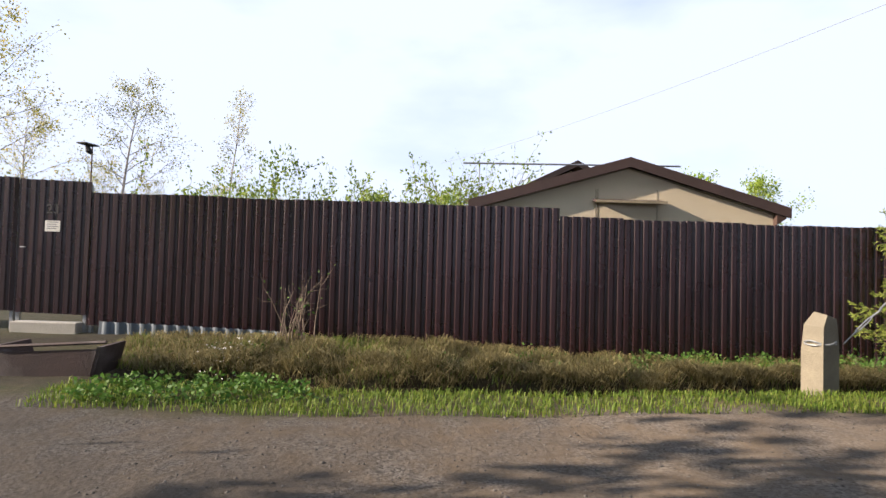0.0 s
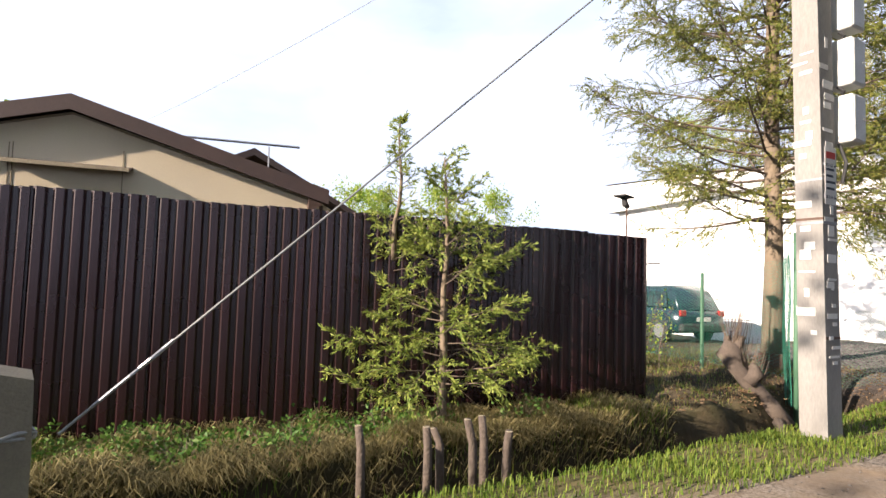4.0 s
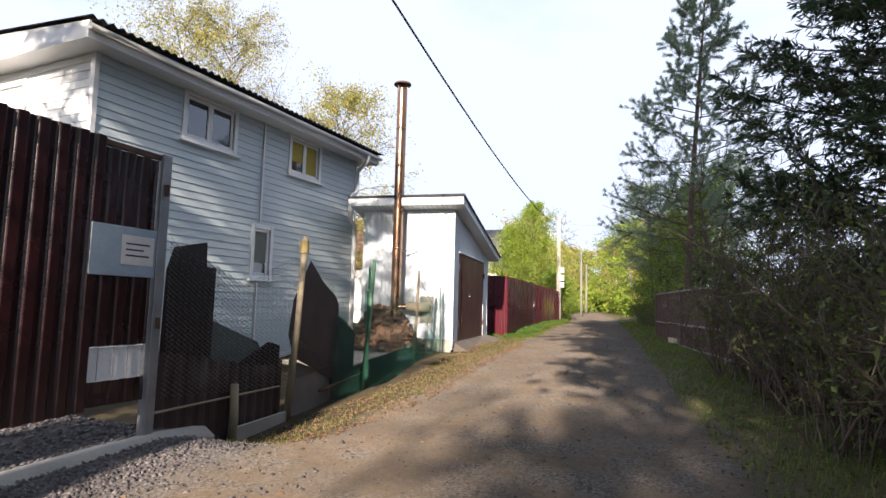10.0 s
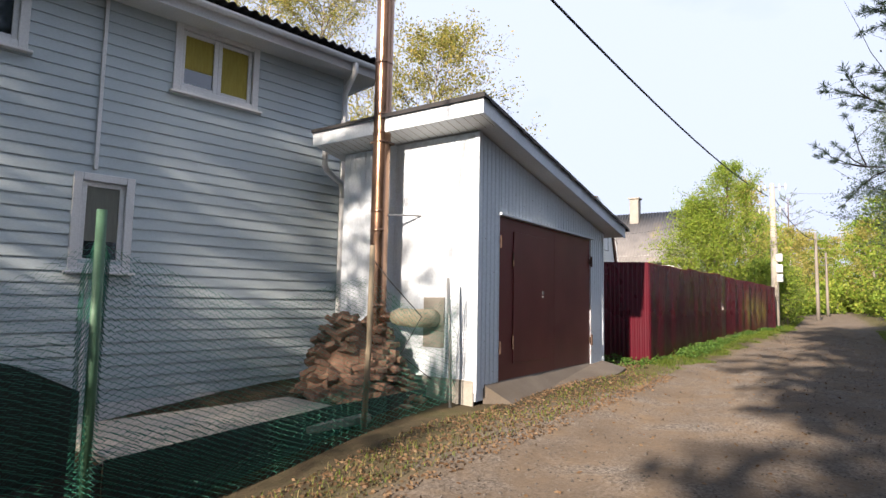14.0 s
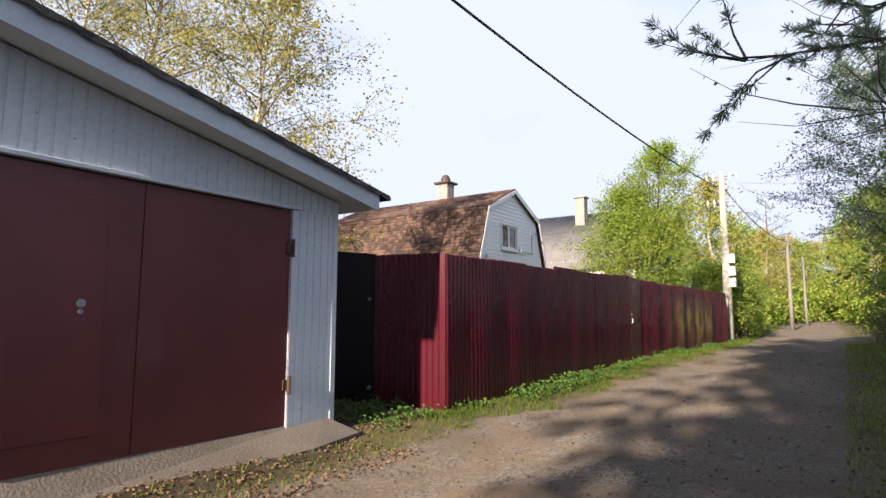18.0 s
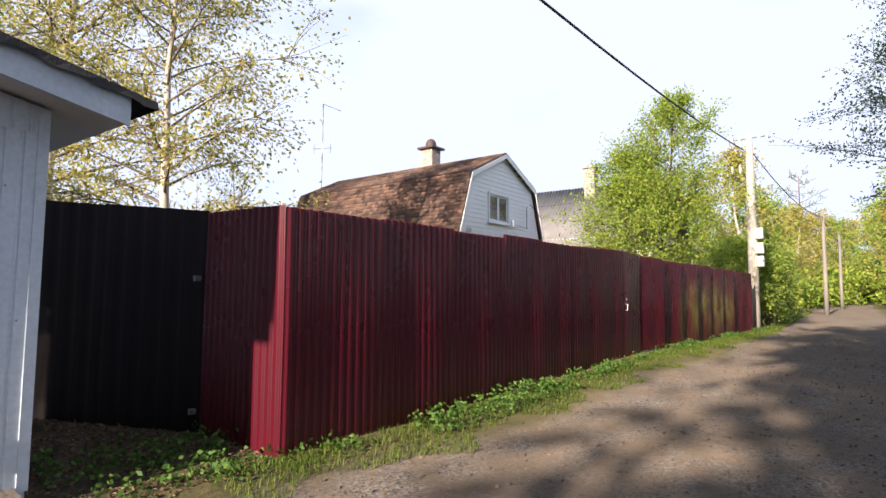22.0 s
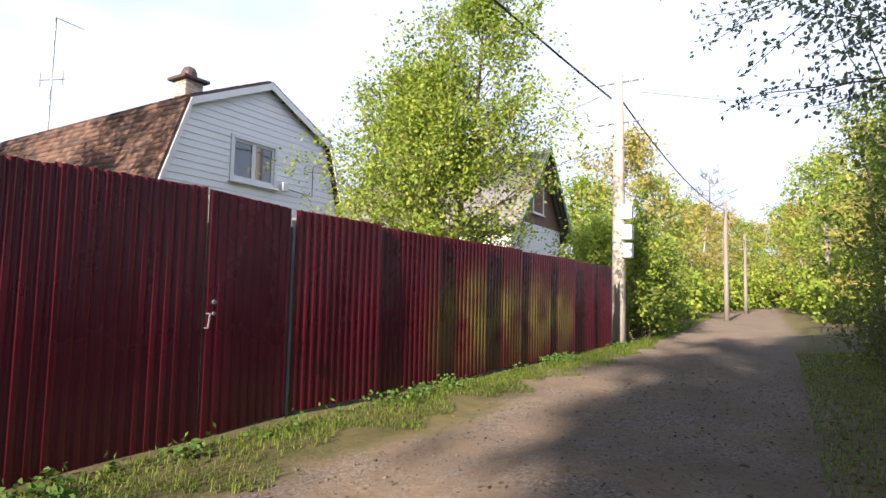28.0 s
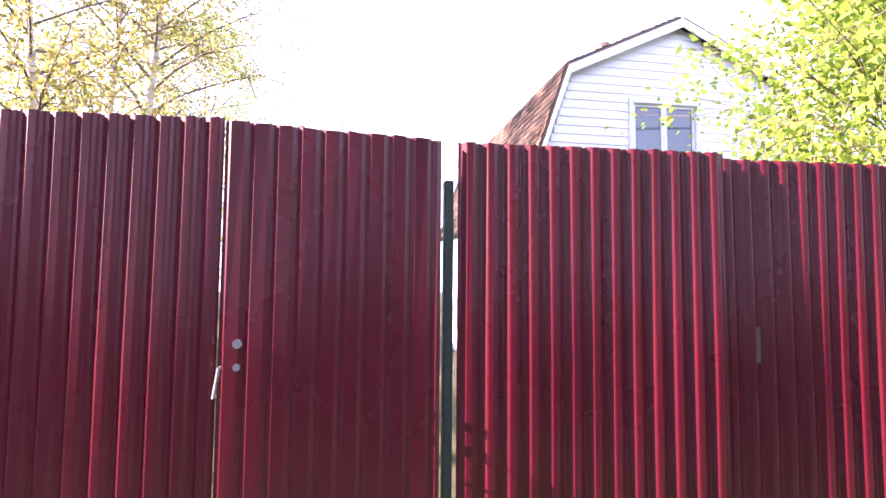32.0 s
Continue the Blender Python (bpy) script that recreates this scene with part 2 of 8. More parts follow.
ALLOY = mat("alloy_wheel", (0.4, 0.4, 0.41), (0.33, 0.33, 0.34), 0.35, 0.8, 9, 60, 0)
REDLENS = mat("red_lens", (0.4, 0.02, 0.02), (0.3, 0.02, 0.02), 0.2, 0, 9, 60, 0)
FOIL = mat("white_plastic_film", (0.66, 0.7, 0.76), (0.55, 0.6, 0.68), 0.35, 0, 3, 30, 0.2)
WATER = glass_mat("ditch_water", (0.02, 0.022, 0.018))
PANE = glass_mat("window_pane")
BLUEDARK = mat("dark_blue_grey_shed", (0.1, 0.13, 0.16), (0.08, 0.1, 0.12), 0.7, 0, 2, 40, 0.1)
GRASS_L = leaf_mat("grass_blades", (0.0792, 0.144, 0.018), (0.202, 0.238, 0.0396), (0.13, 0.187, 0.0252), 0.35)
STRAW_L = leaf_mat("dry_grass", (0.286, 0.238, 0.109), (0.0952, 0.0816, 0.0374), (0.19, 0.163, 0.068), 0.3)
WEED_L = leaf_mat("weed_leaves", (0.045, 0.112, 0.0188), (0.112, 0.188, 0.0375), (0.0675, 0.143, 0.0225), 0.3)
SPRING_L = leaf_mat("young_leaves", (0.16, 0.26, 0.03), (0.36, 0.4, 0.06), (0.24, 0.34, 0.045), 0.45)
BIRCH_L = leaf_mat("young_birch_leaves", (0.22, 0.25, 0.06), (0.46, 0.37, 0.1), (0.33, 0.31, 0.075), 0.45)
HEDGE_L = leaf_mat("hedge_leaves", (0.1, 0.17, 0.025), (0.24, 0.3, 0.05), (0.17, 0.24, 0.035), 0.4)
DULL_L = leaf_mat("dull_shrub_leaves", (0.09, 0.12, 0.03), (0.16, 0.18, 0.05), (0.12, 0.15, 0.04), 0.35)
NEEDLE_L = leaf_mat("spruce_needles", (0.095, 0.13, 0.026), (0.24, 0.22, 0.05), (0.155, 0.175, 0.036), 0.22)
NEEDLE_Y = leaf_mat("young_spruce_needles", (0.13, 0.2, 0.035), (0.3, 0.33, 0.065), (0.21, 0.26, 0.05), 0.22)
NEEDLE_D = leaf_mat("dark_spruce_needles", (0.05, 0.078, 0.042), (0.095, 0.125, 0.062), (0.07, 0.1, 0.052), 0.15)
PINE_L = leaf_mat("pine_needles", (0.16, 0.23, 0.15), (0.32, 0.38, 0.24), (0.24, 0.3, 0.19), 0.45)

# ---- mesh helpers ----


class Mesh:
    """Collects vertices and faces of one part."""

    def __init__(self):
        self.v, self.f, self.smooth = [], [], False

    def add(self, verts, faces):
        n = len(self.v)
        self.v += [tuple(p) for p in verts]
        self.f += [tuple(i + n for i in q) for q in faces]
        return self

    def box(self, lo, hi, c=0.0, m=None):
        """A box from corner to corner, its edges cut by c."""
        lo, hi = Vector(lo), Vector(hi)
        if c <= 0:
            pts = [Vector((x, y, z)) for x in (lo.x, hi.x) for y in (lo.y, hi.y) for z in (lo.z, hi.z)]
            fs = [(0, 1, 3, 2), (4, 6, 7, 5), (0, 4, 5, 1), (2, 3, 7, 6), (0, 2, 6, 4), (1, 5, 7, 3)]
        else:
            c = min(c, *[0.45 * v for v in (hi - lo)])
            pts, ix = [], {}
            for i in (0, 1):
                for j in (0, 1):
                    for k in (0, 1):
                        for a in range(3):
                            p = [hi.x if i else lo.x, hi.y if j else lo.y, hi.z if k else lo.z]
                            for b in range(3):
                                if b != a:
                                    p[b] += -c if (i, j, k)[b] else c
                            ix[(i, j, k, a)] = len(pts)
                            pts.append(Vector(p))
            fs = []
            cyc = [(0, 0), (0, 1), (1, 1), (1, 0)]
            for a in range(3):
                o = [b for b in range(3) if b != a]
                for s in (0, 1):
                    q = []
                    for u, w in cyc:
                        t = [0, 0, 0]
                        t[a], t[o[0]], t[o[1]] = s, u, w
                        q.append(ix[(*t, a)])
                    flip = (s == 0) != (a == 1)
                    fs.append(tuple(q[::-1]) if flip else tuple(q))
                for u, w in cyc:     # edges along axis a
                    e = []
                    for s in (0, 1):
                        t = [0, 0, 0]
                        t[a], t[o[0]], t[o[1]] = s, u, w
                        e.append((ix[(*t, o[0])], ix[(*t, o[1])]))
                    q = (e[0][0], e[1][0], e[1][1], e[0][1])
                    flip = (u == w) != (a == 1)
                    fs.append(q if flip else q[::-1])
            for i, j, k in [(i, j, k) for i in (0, 1) for j in (0, 1) for k in (0, 1)]:
                q = (ix[(i, j, k, 0)], ix[(i, j, k, 1)], ix[(i, j, k, 2)])
                fs.append(q if (i + j + k) % 2 else q[::-1])
        if m is not None:
            pts = [m @ p for p in pts]
        return self.add(pts, fs)

    def tube(self, pts, r, n=8, caps=True, sq=False):
        """A round rod along points; r one radius or one for each point."""
        pts = [Vector(p) for p in pts]
        rs = list(r) if isinstance(r, (list, tuple)) else [r] * len(pts)
        rings, up = [], None
        for i, p in enumerate(pts):
            d = (pts[min(i + 1, len(pts) - 1)] - pts[max(i - 1, 0)]).normalized()
            if up is None:
                up = Vector((0, 0, 1)) if abs(d.z) < 0.9 else Vector((1, 0, 0))
            a = d.cross(up).normalized()
            b = a.cross(d).normalized()
            up = b
            off = math.pi / n if sq else 0
            rings.append([p + (a * math.cos(2 * math.pi * k / n + off) + b * math.sin(2 * math.pi * k / n + off)) * rs[i] for k in range(n)])
        vs = [q for ring in rings for q in ring]
        fs = [(i * n + k, i * n + (k + 1) % n, (i + 1) * n + (k + 1) % n, (i + 1) * n + k) for i in range(len(pts) - 1) for k in range(n)]
        if caps:
            fs += [tuple(range(n))[::-1], tuple((len(pts) - 1) * n + k for k in range(n))]
        return self.add(vs, fs)

    def prism(self, poly, a, b, axis="x"):
        """A polygon, given in the other two axes, drawn out from a to b."""
        def at(u, w, s):
            return {"x": (s, u, w), "y": (u, s, w), "z": (u, w, s)}[axis]
        n = len(poly)
        vs = [at(u, w, a) for u, w in poly] + [at(u, w, b) for u, w in poly]
        fs = [tuple(range(n))[::-1], tuple(range(n, 2 * n))] + [(i, (i + 1) % n, n + (i + 1) % n, n + i) for i in range(n)]
        return self.add(vs, fs)


def data_of(name, mb, material, smooth=False):
    me = bpy.data.meshes.new(name)
    me.from_pydata([tuple(p) for p in mb.v], [], mb.f)
    me.materials.append(material)
    if smooth or mb.smooth:
        me.polygons.foreach_set("use_smooth", [True] * len(me.polygons))
    if len(mb.f) < 4000:
        bm = bmesh.new()
        bm.from_mesh(me)
        bmesh.ops.recalc_face_normals(bm, faces=bm.faces)
        bm.to_mesh(me)
        bm.free()
    return me


def array_mesh(name, verts, faces, material):
    """A mesh from arrays: verts (n, 3), faces (m, 3 or 4)."""
    me = bpy.data.meshes.new(name)
    k = faces.shape[1]
    me.vertices.add(len(verts))
    me.vertices.foreach_set("co", np.ascontiguousarray(verts, dtype=np.float32).ravel())
    me.loops.add(faces.size)
    me.loops.foreach_set("vertex_index", np.ascontiguousarray(faces, dtype=np.int32).ravel())
    me.polygons.add(len(faces))
    me.polygons.foreach_set("loop_start", np.arange(0, faces.size, k, dtype=np.int32))
    me.polygons.foreach_set("loop_total", np.full(len(faces), k, dtype=np.int32))
    me.update(calc_edges=True)
    me.materials.append(material)
    return me


def thing(name, at, turn=0.0, label="", category="", group="", kind=""):
    ob = new(name)
    ob.empty_display_size = 0.2
    ob.matrix_basis = pose(*at, 0, 0, turn)
    return tagged(ob, label, category, group, kind)


def part(name, mb, material, parent, label="", smooth=False, kind=""):
    me = mb if isinstance(mb, bpy.types.Mesh) else data_of(name, mb, material, smooth)
    ob = new(name, me)
    ob.parent = parent
    return tagged(ob, label, kind=kind)


def lone(name, mb, material, at=(0, 0, 0), turn=0.0, label="", category="", group="", kind="", smooth=False):
    me = mb if isinstance(mb, bpy.types.Mesh) else data_of(name, mb, material, smooth)
    ob = new(name, me)
    ob.matrix_basis = pose(*at, 0, 0, turn)
    return tagged(ob, label, category, group, kind)


def heading(a, b):
    """Turn (degrees) that lays +y of a thing along a to b."""
    return math.degrees(math.atan2(-(b[0] - a[0]), b[1] - a[1]))


# ---- ground ----
RY = [-60, -12, 0, 7, 14, 17, 24, 28, 34, 44, 80, 140]
RZ = [-0.5, -0.36, -0.33, -0.29, -0.11, 0.0, 0.09, 0.14, 0.27, 0.28, 0.4, 0.6]


def road_z(y):
    return np.interp(y, RY, RZ)


def fence_x(y):
    """The line of fences beside the road."""
    return np.interp(y, [-20, -9, 1.3, 6, 11.3, 13.5, 19.7, 24.4, 25.7, 42.6, 60, 140], [-9.1, -7.9, -7.0, -5.35, -4.68, -4.45, -3.85, -3.95, -3.42, -2.98, -3.4, -6.5])


def road_left(y):
    return np.interp(y, [-60, -14, -11, -4, 1, 5, 7.5, 11, 14, 24, 34, 44, 140], [-5.5, -4.6, -4.0, -3.7, -3.7, -3.9, -4.2, -3.6, -3.0, -2.85, -2.15, -2.35, -5.6])


def road_right(y):
    return np.interp(y, [-60, -14, -8, 6, 14, 24, 34, 44, 140], [6, 4.0, 1.8, 0.7, 0.5, 0.65, 0.75, 0.85, -0.2])


def ditch_line(y):
    return np.interp(y, [-14, -12, -10.5, -8, -2, 2, 6], [-6.1, -5.9, -5.42, -5.32, -5.1, -5.2, -5.6])


def ramp01(x, a, b):
    t = np.clip((x - a) / (b - a), 0, 1)
    return t * t * (3 - 2 * t)


def ground_z(x, y):
    x, y = np.asarray(x, float), np.asarray(y, float)
    r = road_z(y)
    z = r + 0 * x
    xl, fx = road_left(y), fence_x(y)
    # crown of the road and its two wheel tracks
    xr = road_right(y)
    mid = (xl + xr) / 2
    u = (x - mid) / np.maximum((xr - xl) / 2, 0.1)
    z = z + 0.03 * np.exp(-(u / 0.25) ** 2) - 0.025 * np.exp(-((np.abs(u) - 0.55) / 0.2) ** 2)
    # ditch and bank south of the driveway
    south = 1 - ramp01(y, 4.3, 5.6)
    far = 1 - ramp01(-y, 12.5, 14.0)
    dx = ditch_line(y)
    depth = np.interp(y, [-14, -10, -3, 3, 6], [0.4, 0.58, 0.68, 0.78, 0.8])
    z = z - south * far * depth * np.exp(-((x - dx) / 0.46) ** 6)
    bank = ramp01(-x, -dx + 0.2, -dx + 1.3)
    z = z + south * bank * np.interp(y, [-14, -10, -7, -3, 3], [0.12, 0.1, -0.12, -0.18, 0.0])
    z = z - south * far * 0.12 * np.exp(-((x - dx) / 0.35) ** 2)
    # gravel ramp up to the kerb of the driveway, and the yard behind
    drive = ramp01(y, 4.6, 6.2) * (1 - ramp01(y, 11.0, 12.0))
    z = z + drive * (0.16 * ramp01(-x, 3.6, 4.9) * (1 - ramp01(-x, 8.5, 12)))
    yard = ramp01(-x, -fx + 0.15, -fx + 1.2)
    z = z + yard * np.interp(y, [-20, 4, 6, 11, 13, 19.5, 24.5, 25.5, 45], [0.1, 0.12, 0.05, 0.05, 0.0, 0.1, 0.1, 0.0, 0.0]) * (1 - south * 0.4)
    # the yard falls away from the gate
    z = z - 0.3 * ramp01(-x, 8.5, 12.5) * ramp01(y, 3.0, 6.0) * (1 - ramp01(y, 40, 48))
    # low strip beside the old mesh fence
    low = ramp01(y, 11.4, 12.4) * (1 - ramp01(y, 16.5, 19.2))
    z = z - low * 0.26 * ramp01(-x, 2.95, 4.2)
    # slightly raised verges further on
    verge = ramp01(y, 19, 22) * ramp01(-x, -xl + 0.1, -xl + 0.5)
    z = z + verge * 0.05
    z = z + 0.06 * ramp01(x, xr, xr + 0.8)
    # tussocks on the bank
    z = z + south * far * ramp01(-x, 5.3, 5.9) * (1 - ramp01(-x, 7.2, 7.8)) * 0.07 * (np.sin(4.1 * x + 1.3 * y) * np.sin(3.3 * y - 1.1 * x) + 0.7 * np.sin(7.3 * y + 2.2 * x))
    # unevenness
    z = z + 0.018 * np.sin(1.7 * x + 0.6 * y) * np.cos(1.1 * y - 0.4 * x) + 0.008 * np.sin(5.1 * x - 3.3 * y)
    return z


def gz(x, y):
    return float(ground_z(x, y))


def smooth_noise(x, y, s, seed=0):
    rng = np.random.default_rng(seed)
    out = np.zeros_like(np.asarray(x, float))
    for _ in range(7):
        a, p, k = rng.uniform(0, 2 * np.pi), rng.uniform(0, 6.28), s * rng.uniform(0.6, 2.2)
        out = out + np.sin((x * np.cos(a) + y * np.sin(a)) * k + p)
    return out / 7 * 1.6


xs = np.unique(np.concatenate([np.linspace(-400, -60, 9), np.linspace(-60, -16, 23), np.arange(-16, -8.5, 0.5), np.arange(-8.5, 3.5, 0.12), np.arange(3.5, 10, 0.5), np.linspace(10, 60, 20), np.linspace(60, 400, 9)]).round(3))
ys = np.unique(np.concatenate([np.linspace(-400, -60, 9), np.linspace(-60, -18, 20), np.arange(-18, 48, 0.2), np.arange(48, 80, 0.6), np.linspace(80, 160, 25), np.linspace(160, 500, 8)]).round(3))
gx, gy = np.meshgrid(xs, ys)
gxf, gyf = gx.ravel(), gy.ravel()
gzf = ground_z(gxf, gyf)
nx, ny = len(xs), len(ys)
ii = (np.arange(ny - 1)[:, None] * nx + np.arange(nx - 1)[None, :]).ravel()
gfaces = np.stack([ii, ii + 1, ii + nx + 1, ii + nx], 1)


def ground_material():
    """Gravel, worn tracks, dark soil and turf laid by soft masks."""
    m = bpy.data.materials.new("lane_and_turf")
    m.use_nodes = True
    nt = m.node_tree
    b = nt.nodes["Principled BSDF"]
    co = nt.nodes.new("ShaderNodeTexCoord")

    def nz(s, d=6, rough=0.6):
        n = nt.nodes.new("ShaderNodeTexNoise")
        n.inputs["Scale"].default_value, n.inputs["Detail"].default_value, n.inputs["Roughness"].default_value = s, d, rough
        nt.links.new(co.outputs["Object"], n.inputs["Vector"])
        return n.outputs["Fac"]

    def rg(f, a, c, lo=0.0, hi=1.0):
        r = nt.nodes.new("ShaderNodeMapRange")
        for key, v in (("From Min", a), ("From Max", c), ("To Min", lo), ("To Max", hi)):
            r.inputs[key].default_value = v
        nt.links.new(f, r.inputs["Value"])
        return r.outputs["Result"]

    def mix(f, a, c):
        x = nt.nodes.new("ShaderNodeMix")
        x.data_type = "RGBA"
        nt.links.new(f, x.inputs["Factor"])
        for key, v in (("A", a), ("B", c)):
            if isinstance(v, tuple):
                x.inputs[key].default_value = (*v, 1)
            else:
                nt.links.new(v, x.inputs[key])
        return x.outputs["Result"]

    def attr(n):
        a = nt.nodes.new("ShaderNodeAttribute")
        a.attribute_name = n
        return a.outputs["Fac"]

    vor = nt.nodes.new("ShaderNodeTexVoronoi")
    vor.inputs["Scale"].default_value = 55
    nt.links.new(co.outputs["Object"], vor.inputs["Vector"])
    bw = nt.nodes.new("ShaderNodeRGBToBW")
    nt.links.new(vor.outputs["Color"], bw.inputs["Color"])
    stones = mix(rg(bw.outputs["Val"], 0.15, 0.85), (0.04, 0.036, 0.032), (0.165, 0.148, 0.13))
    dirt = mix(rg(nz(9), 0.3, 0.7), (0.088, 0.067, 0.046), (0.132, 0.102, 0.072))
    road = mix(rg(nz(2.2), 0.35, 0.65), stones, dirt)
    road = mix(rg(nz(0.7, 3), 0.45, 0.7), road, mix(rg(nz(30), 0.3, 0.7), (0.058, 0.046, 0.035), (0.102, 0.083, 0.064)))
    gravel = mix(rg(bw.outputs["Val"], 0.1, 0.9), (0.05, 0.046, 0.046), (0.13, 0.12, 0.12))
    soil = mix(rg(nz(7), 0.3, 0.7), (0.022, 0.017, 0.013), (0.05, 0.037, 0.026))
    turf = mix(rg(nz(5), 0.3, 0.7), (0.042, 0.048, 0.016), (0.085, 0.068, 0.034))
    col = mix(attr("grass"), road, turf)
    col = mix(attr("soil"), col, soil)
    col = mix(attr("gravel"), col, gravel)
    nt.links.new(col, b.inputs["Base Color"])
    b.inputs["Roughness"].default_value = 0.95
    b.inputs["Diffuse Roughness"].default_value = 1.0
    b.inputs["Specular IOR Level"].default_value = 0.2
    bp = nt.nodes.new("ShaderNodeBump")
    bp.inputs["Strength"].default_value, bp.inputs["Distance"].default_value = 0.7, 0.03
    ad = nt.nodes.new("ShaderNodeMath")
    nt.links.new(bw.outputs["Val"], ad.inputs[0])
    nt.links.new(nz(14), ad.inputs[1])
    nt.links.new(ad.outputs[0], bp.inputs["Height"])
    nt.links.new(bp.outputs["Normal"], b.inputs["Normal"])
    return m


GROUND = ground_material()
ground_me = array_mesh("ground", np.stack([gxf, gyf, gzf], 1), gfaces, GROUND)
edge_n = 0.28 * smooth_noise(gxf, gyf, 1.6, 3) + 0.12 * smooth_noise(gxf, gyf, 6, 4)
l_, r_, f_ = road_left(gyf), road_right(gyf), fence_x(gyf)
grass = np.maximum(ramp01(l_ - gxf + edge_n, -0.15, 0.35), ramp01(gxf - r_ + edge_n, -0.15, 0.45))
drive_m = ramp01(gyf + edge_n, 5.0, 5.9) * (1 - ramp01(gyf + edge_n, 11.2, 12.2)) * ramp01(-gxf + edge_n, 3.3, 4.0) * (1 - ramp01(-gxf + 2 * edge_n, 7.6, 9.2))
ditch_x = ditch_line(gyf)
soil = np.maximum(1.0 * np.exp(-((gxf - ditch_x) / 0.56) ** 6) * (1 - ramp01(gyf, 4.6, 5.6)) * (1 - ramp01(-gyf, 13, 14)), 0.75 * ramp01(-gxf, 5.6, 6.1) * (1 - ramp01(gyf, 5, 6.5)) * ramp01(gyf, -4, 1) * (1 - ramp01(-gxf, 8, 9.5)))
soil = np.maximum(soil, 0.85 * ramp01(gyf + edge_n, 7.4, 8.4) * (1 - ramp01(gyf + edge_n, 10.8, 12)) * ramp01(-gxf, 8, 9) * (1 - ramp01(-gxf, 15.5, 17)))
soil = np.maximum(soil, 0.8 * ramp01(-gxf, 5.3, 5.7) * (1 - ramp01(gyf, 0, 3)) * ramp01(smooth_noise(gxf, gyf, 2.6, 15), -0.3, 0.5) * (1 - ramp01(-gxf, 8.5, 10)))
soil = np.maximum(soil, 0.95 * ramp01(gyf + edge_n, 3.6, 4.4) * (1 - ramp01(gyf + edge_n, 5.9, 6.6)) * ramp01(-gxf + edge_n, 4.1, 4.6) * (1 - ramp01(-gxf, 8, 9)))
soil = np.maximum(soil, 0.9 * ramp01(gyf + edge_n, 23.9, 24.4) * (1 - ramp01(gyf + edge_n, 25.5, 26.1)) * ramp01(-gxf + edge_n, 3.4, 3.9))
soil = np.maximum(soil, 0.75 * ramp01(gyf + edge_n, 18.8, 19.8) * (1 - ramp01(gyf + edge_n, 23.5, 24.2)) * ramp01(-gxf + 0.6 * edge_n, 2.9, 3.3))
soil = np.maximum(soil, 0.7 * ramp01(gyf + edge_n, 11.6, 12.4) * (1 - ramp01(gyf + edge_n, 18.6, 19.6)) * ramp01(-gxf + 0.8 * edge_n, 2.95, 3.5))
soil = np.maximum(soil, 0.7 * ramp01(gxf - r_ + edge_n, 0.9, 1.6) * ramp01(gyf, -30, -25))
grass = grass * (1 - drive_m)
for nm, val in (("grass", grass), ("soil", np.clip(soil, 0, 1)), ("gravel", drive_m)):
    at_ = ground_me.attributes.new(nm, "FLOAT", "POINT")
    at_.data.foreach_set("value", val.astype(np.float32))
ground_me.polygons.foreach_set("use_smooth", np.ones(len(ground_me.polygons), bool))
lone("ground", ground_me, GROUND, label="gravel lane with worn tracks, turf verges and ditch", category="ground", kind="structure")

# ---- fences of profiled sheet ----


def sheet(w, ztop0, ztop1, zbot0, zbot1, pitch, depth, wide=0.62, jag=0.0, seed=0, flank=0.2):
    """A profiled steel sheet, w wide along +y, ribs with rolled corners standing out to +x; thin but closed."""
    rnd = random.Random(seed)
    pr, s = [], 0.0
    fl = pitch * flank
    a = pitch * wide - fl * 1.2
    b = pitch - a - 2 * fl
    c = min(0.22 * fl, 0.2 * b)
    k = depth * c / fl
    rib = ((c, 0.0), (b - c, 0.0), (b + c, k), (b + fl - c, depth - k), (b + fl + c, depth), (b + fl + a - c, depth), (b + fl + a + c, depth - k), (pitch - c, k))
    while s < w - 1e-6:
        for d, out in rib:
            if s + d < w:
                pr.append((s + d, out))
        s += pitch
    pr.append((w, 0.0))
    n, th, out = len(pr), 0.0025, Mesh()
    vs = []
    for k, (y, x) in enumerate(pr):
        f = y / w
        zt = ztop0 + (ztop1 - ztop0) * f + rnd.uniform(-jag, jag)
        zb = zbot0 + (zbot1 - zbot0) * f
        wob = 0.003 * math.sin(y * 7 + seed)
        zm = zb + (zt - zb) * 0.52
        vs += [(x + wob, y, zb), (x + wob * 2.2, y, zm), (x - wob, y, zt), (x - th + wob, y, zb), (x - th + wob * 2.2, y, zm), (x - th - wob, y, zt)]
    fs = []
    for k in range(n - 1):
        i, j = 6 * k, 6 * k + 6
        fs += [(i, j, j + 1, i + 1), (i + 1, j + 1, j + 2, i + 2), (i + 3, i + 4, j + 4, j + 3), (i + 4, i + 5, j + 5, j + 4), (i + 2, j + 2, j + 5, i + 5), (i, i + 3, j + 3, j)]
    e = 6 * (n - 1)
    fs += [(0, 1, 4, 3), (1, 2, 5, 4), (e, e + 3, e + 4, e + 1), (e + 1, e + 4, e + 5, e + 2)]
    return out.add(vs, fs)


